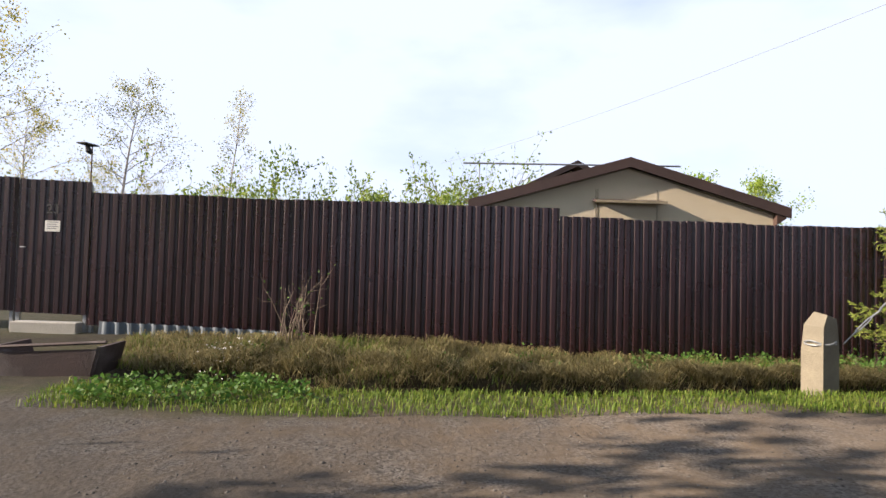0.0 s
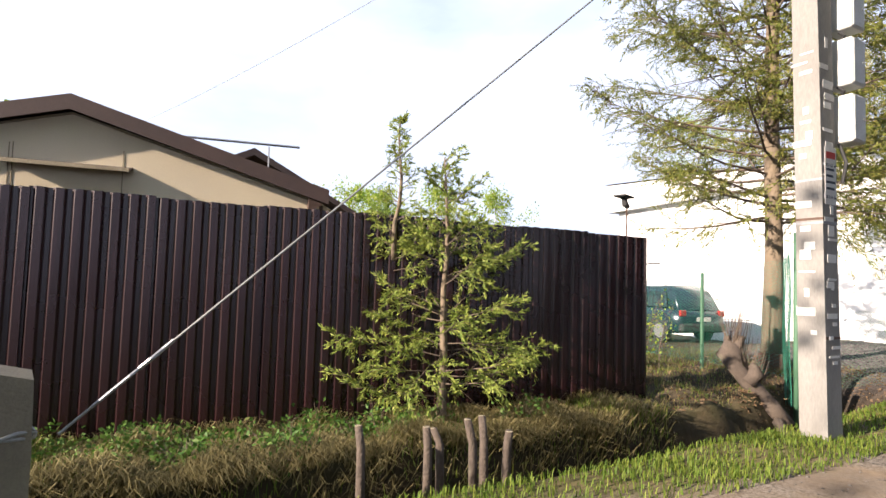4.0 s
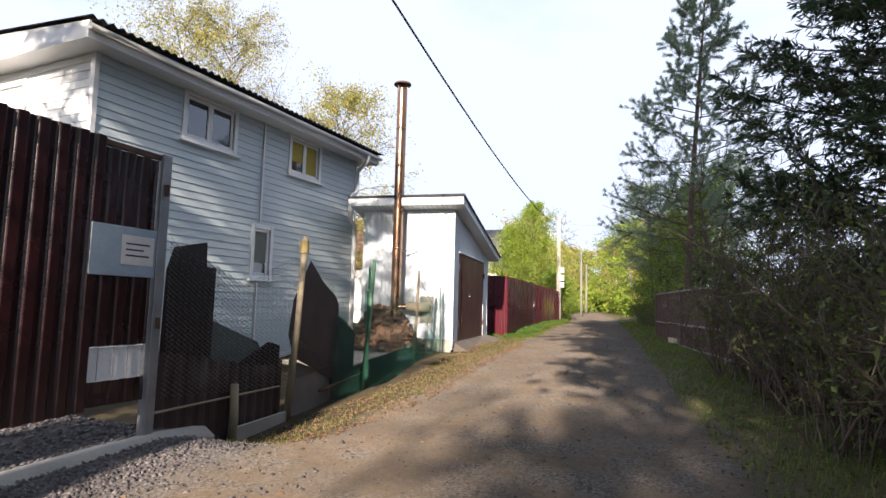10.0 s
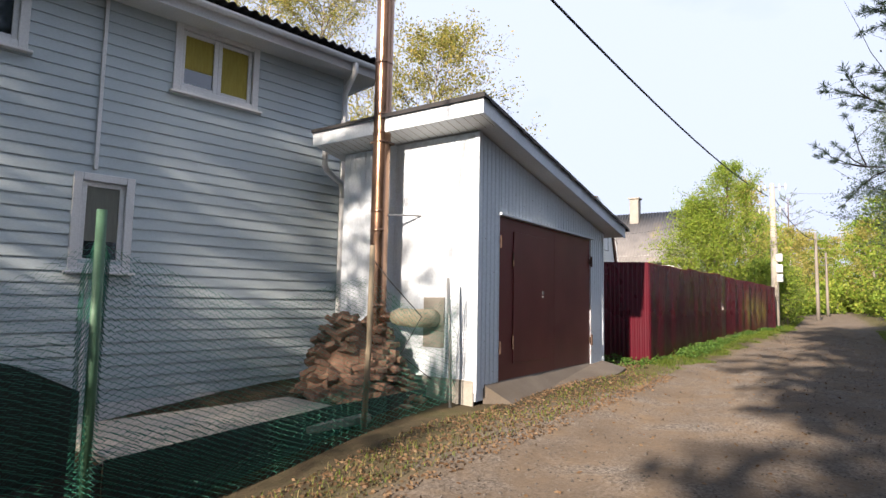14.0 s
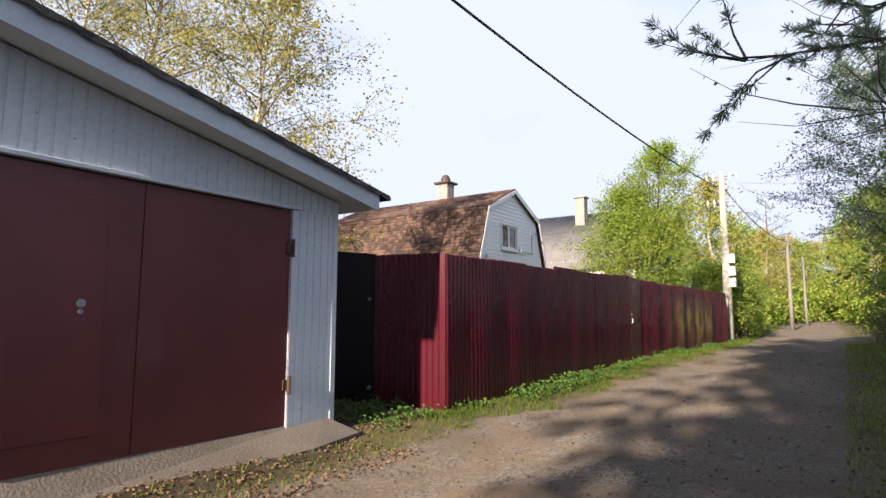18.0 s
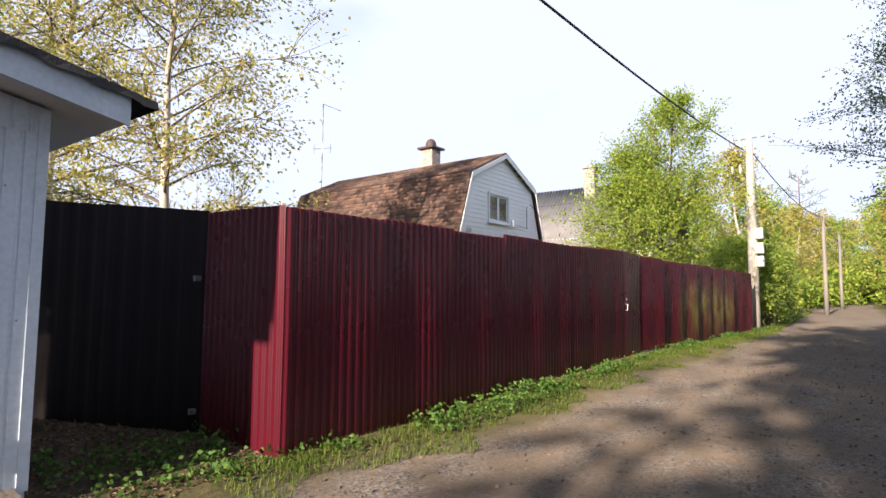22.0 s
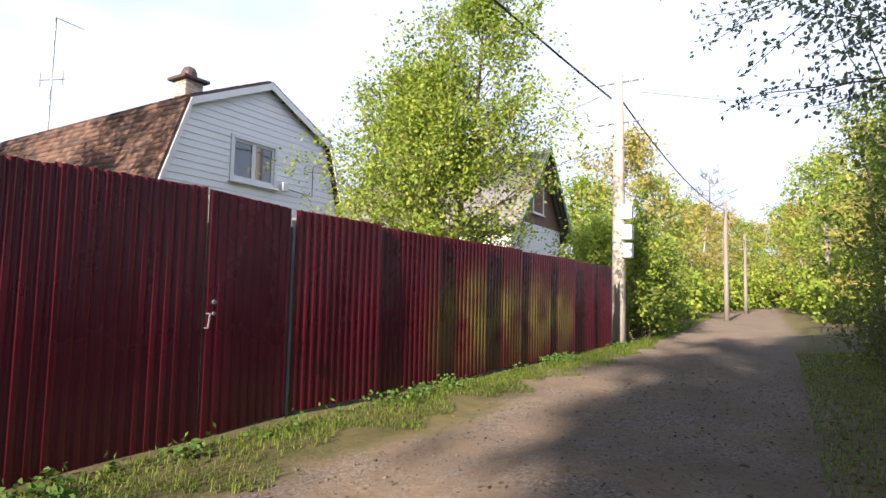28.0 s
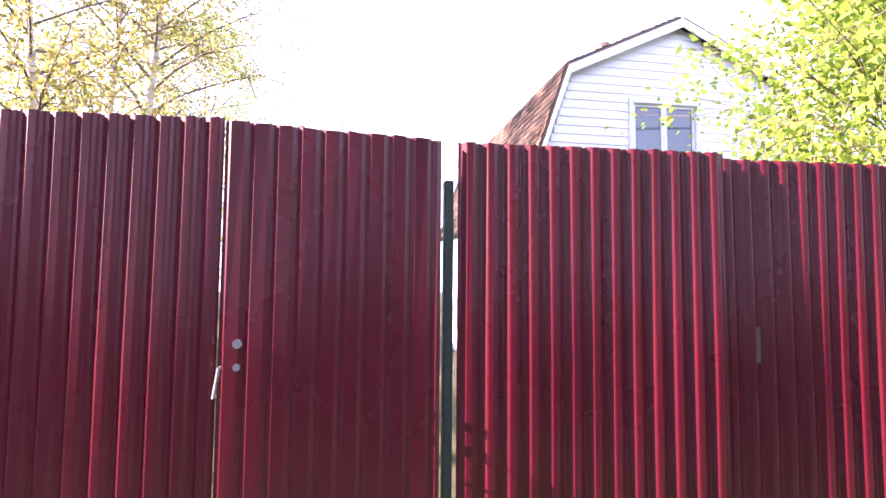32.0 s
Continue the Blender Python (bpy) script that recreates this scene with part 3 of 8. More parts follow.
def fence(a, b, top, bot, material, pitch, depth, sheet_w, label, name="sheet_metal_fence", wide=0.62, post=None, jag=0.004, seed=1, skip_posts=False, group="", screws=None, drop=0.35, skew=0.0, flank=0.2):
    """A run of sheets from a to b (x, y); top and bot give heights along y."""
    A, B = Vector(a), Vector(b)
    L = (B - A).length
    t = thing(name, (A.x, A.y, 0), heading(a, b), label, "fence", group)
    n = max(1, round(L / sheet_w))
    w = L / n
    for i in range(n):
        y0, y1 = A.y + (B.y - A.y) * i / n, A.y + (B.y - A.y) * (i + 1) / n
        x0, x1 = A.x + (B.x - A.x) * i / n, A.x + (B.x - A.x) * (i + 1) / n
        key0, key1 = (y0, y1) if abs(B.y - A.y) > abs(B.x - A.x) else (x0, x1)
        up = 0.012 * ((i * 7 + seed * 3) % 5 - 2) / 2
        me = sheet(w + (0.02 if i < n - 1 else -0.001), top(key0) + up, top(key1) + up, bot(key0), bot(key1), pitch, depth, wide, jag, seed * 31 + i, flank)
        ob = part("sheet", me, material, t)
        ob.matrix_basis = pose(0.001 * (i % 2), w * i, 0, 0, 0, -skew * (0.8 + 0.2 * math.sin(i * 2.3 + seed)))
    if not skip_posts:
        m = max(1, round(L / 2.4))
        for i in range(m + 1):
            k = (A.y + (B.y - A.y) * i / m) if abs(B.y - A.y) > abs(B.x - A.x) else (A.x + (B.x - A.x) * i / m)
            yy = min(max(L * i / m, 0.05), L - 0.05)
            part("post", Mesh().box((-0.085, yy - 0.03, bot(k) - drop), (-0.025, yy + 0.03, top(k) - 0.06), 0.004), post or STEEL, t)
        for f in (0.15, 0.82):
            z0, z1 = [bot(k) + (top(k) - bot(k)) * f for k in ((A.y, B.y) if abs(B.y - A.y) > abs(B.x - A.x) else (A.x, B.x))]
            r = Mesh()
            r.add([(-0.024, 0.03, z0), (-0.006, 0.03, z0), (-0.006, 0.03, z0 + 0.04), (-0.024, 0.03, z0 + 0.04), (-0.024, L - 0.03, z1), (-0.006, L - 0.03, z1), (-0.006, L - 0.03, z1 + 0.04), (-0.024, L - 0.03, z1 + 0.04)],
                  [(0, 1, 2, 3), (7, 6, 5, 4), (0, 4, 5, 1), (1, 5, 6, 2), (2, 6, 7, 3), (3, 7, 4, 0)])
            part("rail", r, post or STEEL, t)
    if screws:
        rnd = random.Random(seed)
        for i in range(int(L / (pitch * 3))):
            for f in screws:
                y = min(L - 0.05, i * pitch * 3 + pitch * 0.17)
                k = A.y + (B.y - A.y) * y / L if abs(B.y - A.y) > abs(B.x - A.x) else A.x + (B.x - A.x) * y / L
                z = bot(k) + (top(k) - bot(k)) * f
                part("screw", Mesh().tube([(0.001, y, z), (0.009, y, z)], 0.008, 6), STEEL, t)
    return t


def lerp(xs_, zs_):
    return lambda k: float(np.interp(k, xs_, zs_))


# long brown fence beside the ditch
B0, B1, B2 = (-9.06, -15.25), (-7.74, -7.62), (-6.66, 1.71)
bot_b = lerp([-22, -15.25, -12, -7.6, -6, -2, 1.71], [0.05, -0.1, -0.15, -0.36, -0.46, -0.46, -0.44])
fence(B0, B1, lerp([-15.25, -7.62], [2.09, 2.03]), bot_b, BROWN, 0.155, 0.024, 1.1, "dark brown profiled steel fence on a grassy bank", group="brown fences", seed=2, flank=0.12)
bf2 = fence(B1, B2, lerp([-7.62, 1.71], [1.895, 1.863]), bot_b, BROWN, 0.155, 0.024, 1.1, "lower stretch of dark brown profiled steel fence", group="brown fences", seed=3, flank=0.12)
B3 = (-9.28, -16.45)
fence((-11.4, -29), B3, lerp([-29, -16.45], [2.35, 2.3]), lerp([-29, -16.45], [0.15, 0.1]), BROWN, 0.155, 0.024, 1.1, "dark brown profiled steel fence", group="brown fences", seed=4, flank=0.12)
bd = fence(B3, B0, lerp([-16.45, -15.25], [2.3, 2.27]), lerp([-16.45, -15.25], [0.08, 0.06]), BROWN, 0.155, 0.024, 1.2, "dark brown steel wicket door in the fence, shut", "wicket_door", seed=5, flank=0.12)
bd["category"] = "gate"
part("step", Mesh().box((-0.1, 0.05, -0.3), (0.14, 1.15, -0.06), 0.015), CONCRETE, bd, "grey concrete step")
part("notice", Mesh().box((0.027, 0.48, 1.42), (0.03, 0.73, 1.6)), PAPER, bd, "white paper notice")
for k in range(4):
    part("text_line", Mesh().box((0.0305, 0.51, 1.57 - k * 0.035), (0.0315, 0.70 - 0.03 * (k % 2), 1.58 - k * 0.035)), INK, bd)
part("latch", Mesh().tube([(0.03, 0.12, 1.15), (0.07, 0.12, 1.15), (0.07, 0.2, 1.15)], 0.012, 6), STEEL, bd)


def lettering(text, size, m, material, parent, name="number", extrude=0.001):
    cu = bpy.data.curves.new(name, "FONT")
    cu.body, cu.size, cu.extrude = text, size, extrude
    cu.align_x = "CENTER"
    tmp = bpy.data.objects.new(name, cu)
    me = bpy.data.meshes.new_from_object(tmp)
    bpy.data.objects.remove(tmp)
    me.materials.append(material)
    ob = new(name, me)
    ob.parent = parent
    ob.matrix_basis = m
    return ob


lettering("23", 0.22, pose(0.031, 0.6, 1.72, 90, 0, 90), BITUMEN, bd)
# grey boards under the left stretch
gb = thing("gravel_board", (-8.9, -15.0, 0), heading(B0, B1), "grey profiled sheet offcut laid under the fence", "board")
part("board", sheet(3.0, -0.02, -0.1, -0.36, -0.42, 0.2, 0.03, 0.5, 0.01, 77), BLUEDARK, gb)
lone("foundation_block", Mesh().box((-0.1, 0, -0.1), (0.1, 0.45, 0.24), 0.02), CONCRETE, (-6.95, -5.0, -0.68), heading(B1, B2), "bluish grey concrete block under the fence", "concrete block")

# driveway gate of brown sheet, raised above the gravel
GA, GB, GC = (-5.03, 6.2), (-4.705, 8.725), (-4.447, 11.2)
fence(GA, GB, lerp([6.2, 8.72], [2.32, 2.35]), lerp([6.2, 8.72], [0.19, 0.15]), BROWN, 0.155, 0.024, 1.26, "dark brown profiled steel sliding gate leaf", "gate_leaf", group="driveway gate", seed=6, post=RUSTY, drop=-0.02, flank=0.12)
gate2 = fence(GB, (-4.515, 10.55), lerp([8.72, 11.2], [2.425, 2.435]), lerp([8.72, 11.2], [0.155, 0.24]), BROWN, 0.155, 0.024, 0.92, "dark brown profiled steel gate leaf with open end frame", "gate_leaf", group="driveway gate", seed=7, post=RUSTY, drop=-0.02, flank=0.12)
# end frame with sheets between its rails
ef = thing("framed_gate", (-4.515, 10.55, 0), heading((-4.515, 10.55), GC), "grey steel gate frame with brown sheets and a sign", "gate", "driveway gate")
W_ = 0.655
part("upright", Mesh().box((-0.05, W_ - 0.1, -0.15), (0.05, W_, 2.43), 0.006), STEEL, ef, "rust-streaked grey upright")
part("top_rail", Mesh().box((-0.02, 0, 2.37), (0.02, W_ - 0.1, 2.42), 0.004), RUSTY, ef)
part("cross_rail", Mesh().box((-0.02, 0, 1.34), (0.02, W_ - 0.1, 1.38), 0.004), RUSTY, ef)
part("sheet", sheet(W_ - 0.11, 2.36, 2.36, 1.72, 1.72, 0.155, 0.016, 0.62, 0, 8, 0.12), BROWN, ef)
part("sheet", sheet(W_ - 0.11, 1.33, 1.33, 0.72, 0.72, 0.155, 0.016, 0.62, 0, 9, 0.12), BROWN, ef)
part("sheet", sheet(W_ - 0.11, 0.44, 0.44, 0.24, 0.24, 0.155, 0.016, 0.62, 0, 10, 0.12), BROWN, ef)
part("sign_board", Mesh().box((0.025, -0.08, 1.3), (0.035, W_ - 0.1, 1.72), 0.003), mat("pale_blue_sign", (0.33, 0.42, 0.5), (0.28, 0.36, 0.44), 0.5), ef, "pale blue-grey sign board")
part("sign_paper", Mesh().box((0.0365, 0.2, 1.4), (0.039, W_ - 0.13, 1.65)), PAPER, ef, "white printed sheet")
for k in range(3):
    part("text_line", Mesh().box((0.0392, 0.24, 1.57 - k * 0.05), (0.0402, 0.48 - 0.06 * (k % 2), 1.585 - k * 0.05)), INK, ef)
part("white_panel", Mesh().box((-0.02, -0.06, 0.45), (-0.01, W_ - 0.1, 0.71)), WHITEPVC, ef, "white plastic panel behind wire")
for k in range(5):
    part("wire", Mesh().tube([(0.0, -0.05 + k * 0.14, 0.45), (0.0, -0.05 + k * 0.14, 0.71)], 0.004, 4), STEEL, ef)
for z in (2.1, 0.9):
    part("hinge", Mesh().tube([(0.06, W_ - 0.05, z - 0.05), (0.06, W_ - 0.05, z + 0.05)], 0.02, 8), RUSTY, ef)
part("footing", Mesh().box((-0.1, W_ - 0.18, -0.45), (0.1, W_ + 0.05, -0.1), 0.02), CONCRETE, ef, "concrete footing")
gp = thing("gate_post", (-5.125, 6.17, 0), heading(GA, GB), "weathered grey wooden gate post with iron straps", "post")
part("post", Mesh().box((-0.09, -0.09, -0.6), (0.06, 0.05, 2.37), 0.012), OLDWOOD, gp)
part("strap", Mesh().box((-0.1, -0.1, 0.0), (0.07, 0.06, 0.05), 0.004), RUSTY, gp)
part("strap", Mesh().box((-0.1, -0.1, 1.5), (0.07, 0.06, 1.54), 0.004), RUSTY, gp)
part("angle_iron", Mesh().box((0.062, -0.05, 0.1), (0.07, 0.08, 2.36), 0.002), STEEL, gp, "galvanised angle iron")
part("ring_handle", Mesh().tube([(0.09 + 0.035 * math.cos(a), -0.02 + 0.035 * math.sin(a), 1.3) for a in np.linspace(0, 6.28, 13)], 0.008, 6), RUSTY, gp)
# kerb of poured concrete
kb = Mesh()
kb.smooth = True
kp = [(-4.75, 6.0), (-4.6, 7.2), (-4.5, 8.6), (-4.42, 10.0), (-4.38, 11.2), (-4.3, 11.75)]
ring = []
for i, (x, y) in enumerate(kp):
    zz = -0.22 + 0.012 * i
    e = 0.05 if i == len(kp) - 1 else 0
    ring.append([(x - 0.13, y, zz - 0.25), (x - 0.12, y, zz + 0.1 - e), (x + 0.02, y, zz + 0.11 - e), (x + 0.13, y, zz + 0.03 - e), (x + 0.16, y, zz - 0.25)])
kb.add([p for r in ring for p in r], [(5 * i + k, 5 * i + k + 1, 5 * i + k + 6, 5 * i + k + 5) for i in range(len(kp) - 1) for k in range(4)] + [(0, 1, 2, 3, 4), tuple(5 * (len(kp) - 1) + k for k in (4, 3, 2, 1, 0))])
lone("kerb", kb, CONCRETE, label="low rounded concrete kerb under the driveway gate", category="kerb", kind="structure")
pb = Mesh().tube([(-5.35, 5.95, -0.55), (-4.62, 5.92, -0.5)], 0.2, 14, caps=False)
lone("drain_pipe", pb, CONCRETE, label="broken concrete culvert end in the ditch", category="pipe", smooth=True)
lone("ditch_water", Mesh().add([(-6.6, -14, -0.58), (-4.4, -14, -0.58), (-4.4, 5.4, -0.95), (-6.6, 5.4, -0.95)], [(0, 1, 2, 3)]), WATER, label="still dark water in the ditch", category="water", kind="structure")

# red fence
DARKGREEN = mat("dark_green_frame", (0.03, 0.05, 0.04), (0.02, 0.035, 0.03), 0.5)
R0, R1, R2 = (-4.67, 25.73), (-3.43, 25.66), (-2.92, 43.8)


def rx(y):
    return float(np.interp(y, [25.66, 34.2, 43.8], [-3.43, -3.385, -2.92]))


bot_r = lerp([25.66, 29, 33, 34.2, 43.8], [0.07, 0.16, 0.3, 0.36, 0.36])
RP, RD = 0.093, 0.016
fence(R0, R1, lerp([-4.67, -3.43], [2.16, 2.12]), lerp([-4.67, -3.43], [0.1, 0.07]), RED, RP, RD, 1.24, "burgundy profiled steel fence return", group="red fences", seed=11, post=DARKGREEN)
fence((rx(25.66), 25.66), (rx(29.0), 29.0), lerp([25.66, 29], [2.12, 2.15]), bot_r, RED, RP, RD, 1.1, "burgundy profiled steel fence by the lane", group="red fences", seed=12, skew=1.0)
fence((rx(29.005), 29.005), (rx(31.0), 31.0), lerp([29, 31], [2.175, 2.19]), bot_r, RED, RP, RD, 1.0, "burgundy profiled steel fence panel", group="red fences", seed=13)
fence((rx(31.02), 31.02), (rx(33.255), 33.255), lerp([31, 33.2], [2.19, 2.245]), bot_r, RED, RP, RD, 1.09, "burgundy profiled steel fence panel beside the wicket", group="red fences", seed=14)
wk = fence((rx(33.26) + 0.01, 33.26), (rx(34.14) + 0.01, 34.14), lerp([33.26, 34.14], [2.26, 2.225]), bot_r, RED, RP, RD * 0.7, 0.9, "burgundy profiled steel wicket door, shut", "wicket_door", group="red fences", seed=15, wide=0.8)
wk["category"] = "gate"
for z, r in ((1.36, 0.018), (1.27, 0.014)):
    part("lock", Mesh().tube([(0.018, 0.075, z), (0.034, 0.075, z)], r, 10), STEEL, wk)
part("handle", Mesh().tube([(0.02, 0.015, 1.27), (0.06, 0.015, 1.27), (0.06, 0.0, 1.16), (0.02, 0.0, 1.16)], 0.007, 6), STEEL, wk, "chrome pull handle")
part("lip", Mesh().box((-0.06, -0.045, 0.4), (-0.02, -0.015, 2.0), 0.002), DARKGREEN, wk, "dark green door frame edge")
part("post", Mesh().box((-0.08, 0.9, 0.2), (-0.03, 0.94, 2.05), 0.004), DARKGREEN, wk, "dark green steel post")


def stained_red():
    """Burgundy coating with a broad ochre-green stain along the middle of the run."""
    m = RED.copy()
    m.name = "burgundy_coated_steel_stained"
    nt = m.node_tree
    b = nt.nodes["Principled BSDF"]
    src = b.inputs["Base Color"].links[0].from_socket
    ge = nt.nodes.new("ShaderNodeNewGeometry")
    sp = nt.nodes.new("ShaderNodeSeparateXYZ")
    nt.links.new(ge.outputs["Position"], sp.inputs["Vector"])

    def bell(sock, lo, hi, soft):
        out = []
        for a, c in ((lo - soft, lo + soft), (hi + soft, hi - soft)):
            r = nt.nodes.new("ShaderNodeMapRange")
            r.interpolation_type = "SMOOTHSTEP"
            r.inputs["From Min"].default_value, r.inputs["From Max"].default_value = a, c
            nt.links.new(sock, r.inputs["Value"])
            out.append(r.outputs["Result"])
        mu = nt.nodes.new("ShaderNodeMath")
        mu.operation = "MULTIPLY"
        nt.links.new(out[0], mu.inputs[0])
        nt.links.new(out[1], mu.inputs[1])
        return mu.outputs[0]

    def times(a, c):
        mu = nt.nodes.new("ShaderNodeMath")
        mu.operation = "MULTIPLY"
        nt.links.new(a, mu.inputs[0])
        if isinstance(c, float):
            mu.inputs[1].default_value = c
        else:
            nt.links.new(c, mu.inputs[1])
        return mu.outputs[0]

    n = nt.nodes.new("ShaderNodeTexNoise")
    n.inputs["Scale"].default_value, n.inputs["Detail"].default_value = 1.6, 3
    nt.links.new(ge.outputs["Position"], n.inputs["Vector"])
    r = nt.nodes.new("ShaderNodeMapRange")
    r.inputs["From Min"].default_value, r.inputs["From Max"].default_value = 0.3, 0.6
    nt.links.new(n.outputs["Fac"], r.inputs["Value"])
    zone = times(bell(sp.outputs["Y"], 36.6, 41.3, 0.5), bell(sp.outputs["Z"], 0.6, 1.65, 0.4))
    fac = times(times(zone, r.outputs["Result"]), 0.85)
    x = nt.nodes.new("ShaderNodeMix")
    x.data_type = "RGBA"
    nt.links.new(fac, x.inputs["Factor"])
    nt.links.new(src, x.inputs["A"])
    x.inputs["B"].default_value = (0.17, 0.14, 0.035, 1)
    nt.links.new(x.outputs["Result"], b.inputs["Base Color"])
    return m


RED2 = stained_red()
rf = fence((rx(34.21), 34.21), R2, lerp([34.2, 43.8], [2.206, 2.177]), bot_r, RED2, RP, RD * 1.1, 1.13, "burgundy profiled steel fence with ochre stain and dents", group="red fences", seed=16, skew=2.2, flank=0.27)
part("dent_patch", Mesh().box((0.02, 1.36, 1.26), (0.028, 1.385, 1.42), 0.003), RUSTY, rf, "torn rusty slit")
fence((-6.7, 24.75), (-4.64, 25.74), lerp([-6.7, -4.7], [2.38, 2.18]), lerp([-6.7, -4.7], [0.1, 0.1]), BLACKISH, 0.2, 0.008, 1.0, "dark sheet steel gate between garage and fence", "sheet_gate", seed=17, post=BLACKISH)
for z in (0.35, 1.55):
    lone("gate_bolt", Mesh().box((-0.02, -0.03, -0.02), (0.02, 0.03, 0.03), 0.004), STEEL, (-4.68, 25.66, z), 0, "small galvanised gate bolt", "bolt", "gate bolts")

# ---- grey house ----


def wall_with(w, h, th, holes, z0=0.0):
    """A wall w along +y, from x=-th to 0, with holes (y0, y1, z0, z1) going through."""
    ysl = sorted({0, w, *[v for q in holes for v in q[:2]]})
    zsl = sorted({z0, h, *[v for q in holes for v in q[2:]]})
    m = Mesh()
    for i in range(len(ysl) - 1):
        for j in range(len(zsl) - 1):
            yc, zc = (ysl[i] + ysl[i + 1]) / 2, (zsl[j] + zsl[j + 1]) / 2
            if not any(q[0] < yc < q[1] and q[2] < zc < q[3] for q in holes):
                m.box((-th, ysl[i], zsl[j]), (0, ysl[i + 1], zsl[j + 1]))
    return m


def boards(parent, w, z0, z1, step, holes, material, proud=0.018, x0=0.0, top=None, name="siding_board", shape=None):
    """Lapped boards along +y, cut round the holes; each a part. shape(z) gives the span (y0, y1)."""
    shared = {}
    n = int(round((z1 - z0) / step))
    st = (z1 - z0) / n
    for i in range(n):
        z = z0 + i * st
        lo, hi = shape(z + st / 2) if shape else (0, w)
        cuts = [(q[0] - 0.03, q[1] + 0.03) for q in holes if q[2] - 0.02 < z + st / 2 < q[3] + 0.02]
        spans, y = [], lo
        for a, b in sorted(cuts):
            if a > y:
                spans.append((y, min(a, hi)))
            y = max(y, b)
        if y < hi:
            spans.append((y, hi))
        for a, b in spans:
            if b - a < 0.03:
                continue
            key = round(b - a, 3)
            if key not in shared:
                L = b - a
                q = Mesh().add([(0, 0, 0), (proud, 0, 0), (proud, 0, 0.012), (0.004, 0, st - 0.001), (0, 0, st - 0.001), (0, L, 0), (proud, L, 0), (proud, L, 0.012), (0.004, L, st - 0.001), (0, L, st - 0.001)],
                               [(0, 1, 2, 3, 4), (9, 8, 7, 6, 5), (0, 5, 6, 1), (1, 6, 7, 2), (2, 7, 8, 3), (3, 8, 9, 4)])
                shared[key] = data_of(name, q, material)
            ob = part(name, shared[key], material, parent)
            ob.location = (x0, a, z)


def window(parent, y0, y1, z0, z1, sashes=2, x=0.0, trim=0.09, inner=None, pane=None, frame_mat=None):
    """A plastic window in a hole: trim (the part), sill, sashes and panes under it."""
    fm = frame_mat or WHITEPVC
    t = Mesh()
    for lo, hi in (((x - 0.02, y0 - trim, z0 - trim), (x + 0.035, y0, z1 + trim)), ((x - 0.02, y1, z0 - trim), (x + 0.035, y1 + trim, z1 + trim)), ((x - 0.02, y0, z1), (x + 0.033, y1, z1 + trim)), ((x - 0.02, y0, z0 - trim), (x + 0.033, y1, z0))):
        t.box(lo, hi, 0.006)
    wn = part("window", t, fm, parent, "white trimmed window")
    part("sill", Mesh().box((x + 0.01, y0 - trim - 0.04, z0 - trim - 0.03), (x + 0.1, y1 + trim + 0.04, z0 - trim + 0.0), 0.006), fm, wn)
    n = sashes
    wd = (y1 - y0) / n
    for i in range(n):
        a, b = y0 + i * wd, y0 + (i + 1) * wd
        s = Mesh()
        f = 0.055
        for lo, hi in (((x - 0.06, a, z0), (x - 0.01, a + f, z1)), ((x - 0.06, b - f, z0), (x - 0.01, b, z1)), ((x - 0.06, a + f, z1 - f), (x - 0.012, b - f, z1)), ((x - 0.06, a + f, z0), (x - 0.012, b - f, z0 + f))):
            s.box(lo, hi, 0.005)
        part("sash", s, fm, wn)
        part("pane", Mesh().box((x - 0.042, a + f, z0 + f), (x - 0.036, b - f, z1 - f)), pane or PANE, wn, "dark reflecting glass")
        if inner:
            lo_z = z0 + f + (0.0 if i else 0.2)
            part("curtain", Mesh().box((x - 0.034, a + f, lo_z), (x - 0.0335 + 0.003, b - f, z1 - f)), inner, wn, "ochre curtain behind the glass")
    return wn


HA, HB = (-7.755, 13.38), (-6.56, 20.2)
HT = heading(HA, HB)
HW = math.hypot(HB[0] - HA[0], HB[1] - HA[1])
house = thing("grey_house", (HA[0], HA[1], 0), HT, "two-storey house with pale grey lap siding and white windows", "house")
sl = 1 / math.cos(math.radians(HT))


def hy(y):
    return (y - HA[1]) * sl


holes = [(hy(15.0), hy(16.08), 3.93, 4.66), (hy(17.72), hy(18.66), 3.92, 4.66), (hy(16.76), hy(17.2), 1.62, 2.55)]
part("front_wall", wall_with(HW, 4.75, 0.2, holes, -0.2), SIDING, house)
HD = 12.8
sideh = [(1.7, 2.6, 3.55, 4.45), (6.95, 8.95, 1.0, 2.15), (11.3, 11.9, 1.05, 2.0)]
# end wall whiter than the other walls, its sunlight put into the colour
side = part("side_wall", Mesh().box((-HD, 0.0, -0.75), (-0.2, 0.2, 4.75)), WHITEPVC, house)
part("back_wall", Mesh().box((-HD, 0.2, -0.2), (-HD + 0.2, HW, 4.75)), SIDING, house)
part("north_wall", Mesh().box((-HD + 0.2, HW - 0.2, -0.2), (-0.2, HW, 4.75)), SIDING, house)
part("plinth", Mesh().box((-0.02, 0.0, -0.4), (0.012, HW, 0.06), 0.004), WHITEPVC, house, "white plinth strip")
boards(house, HW - 0.08, 0.065, 4.72, 0.132, holes, SIDING)
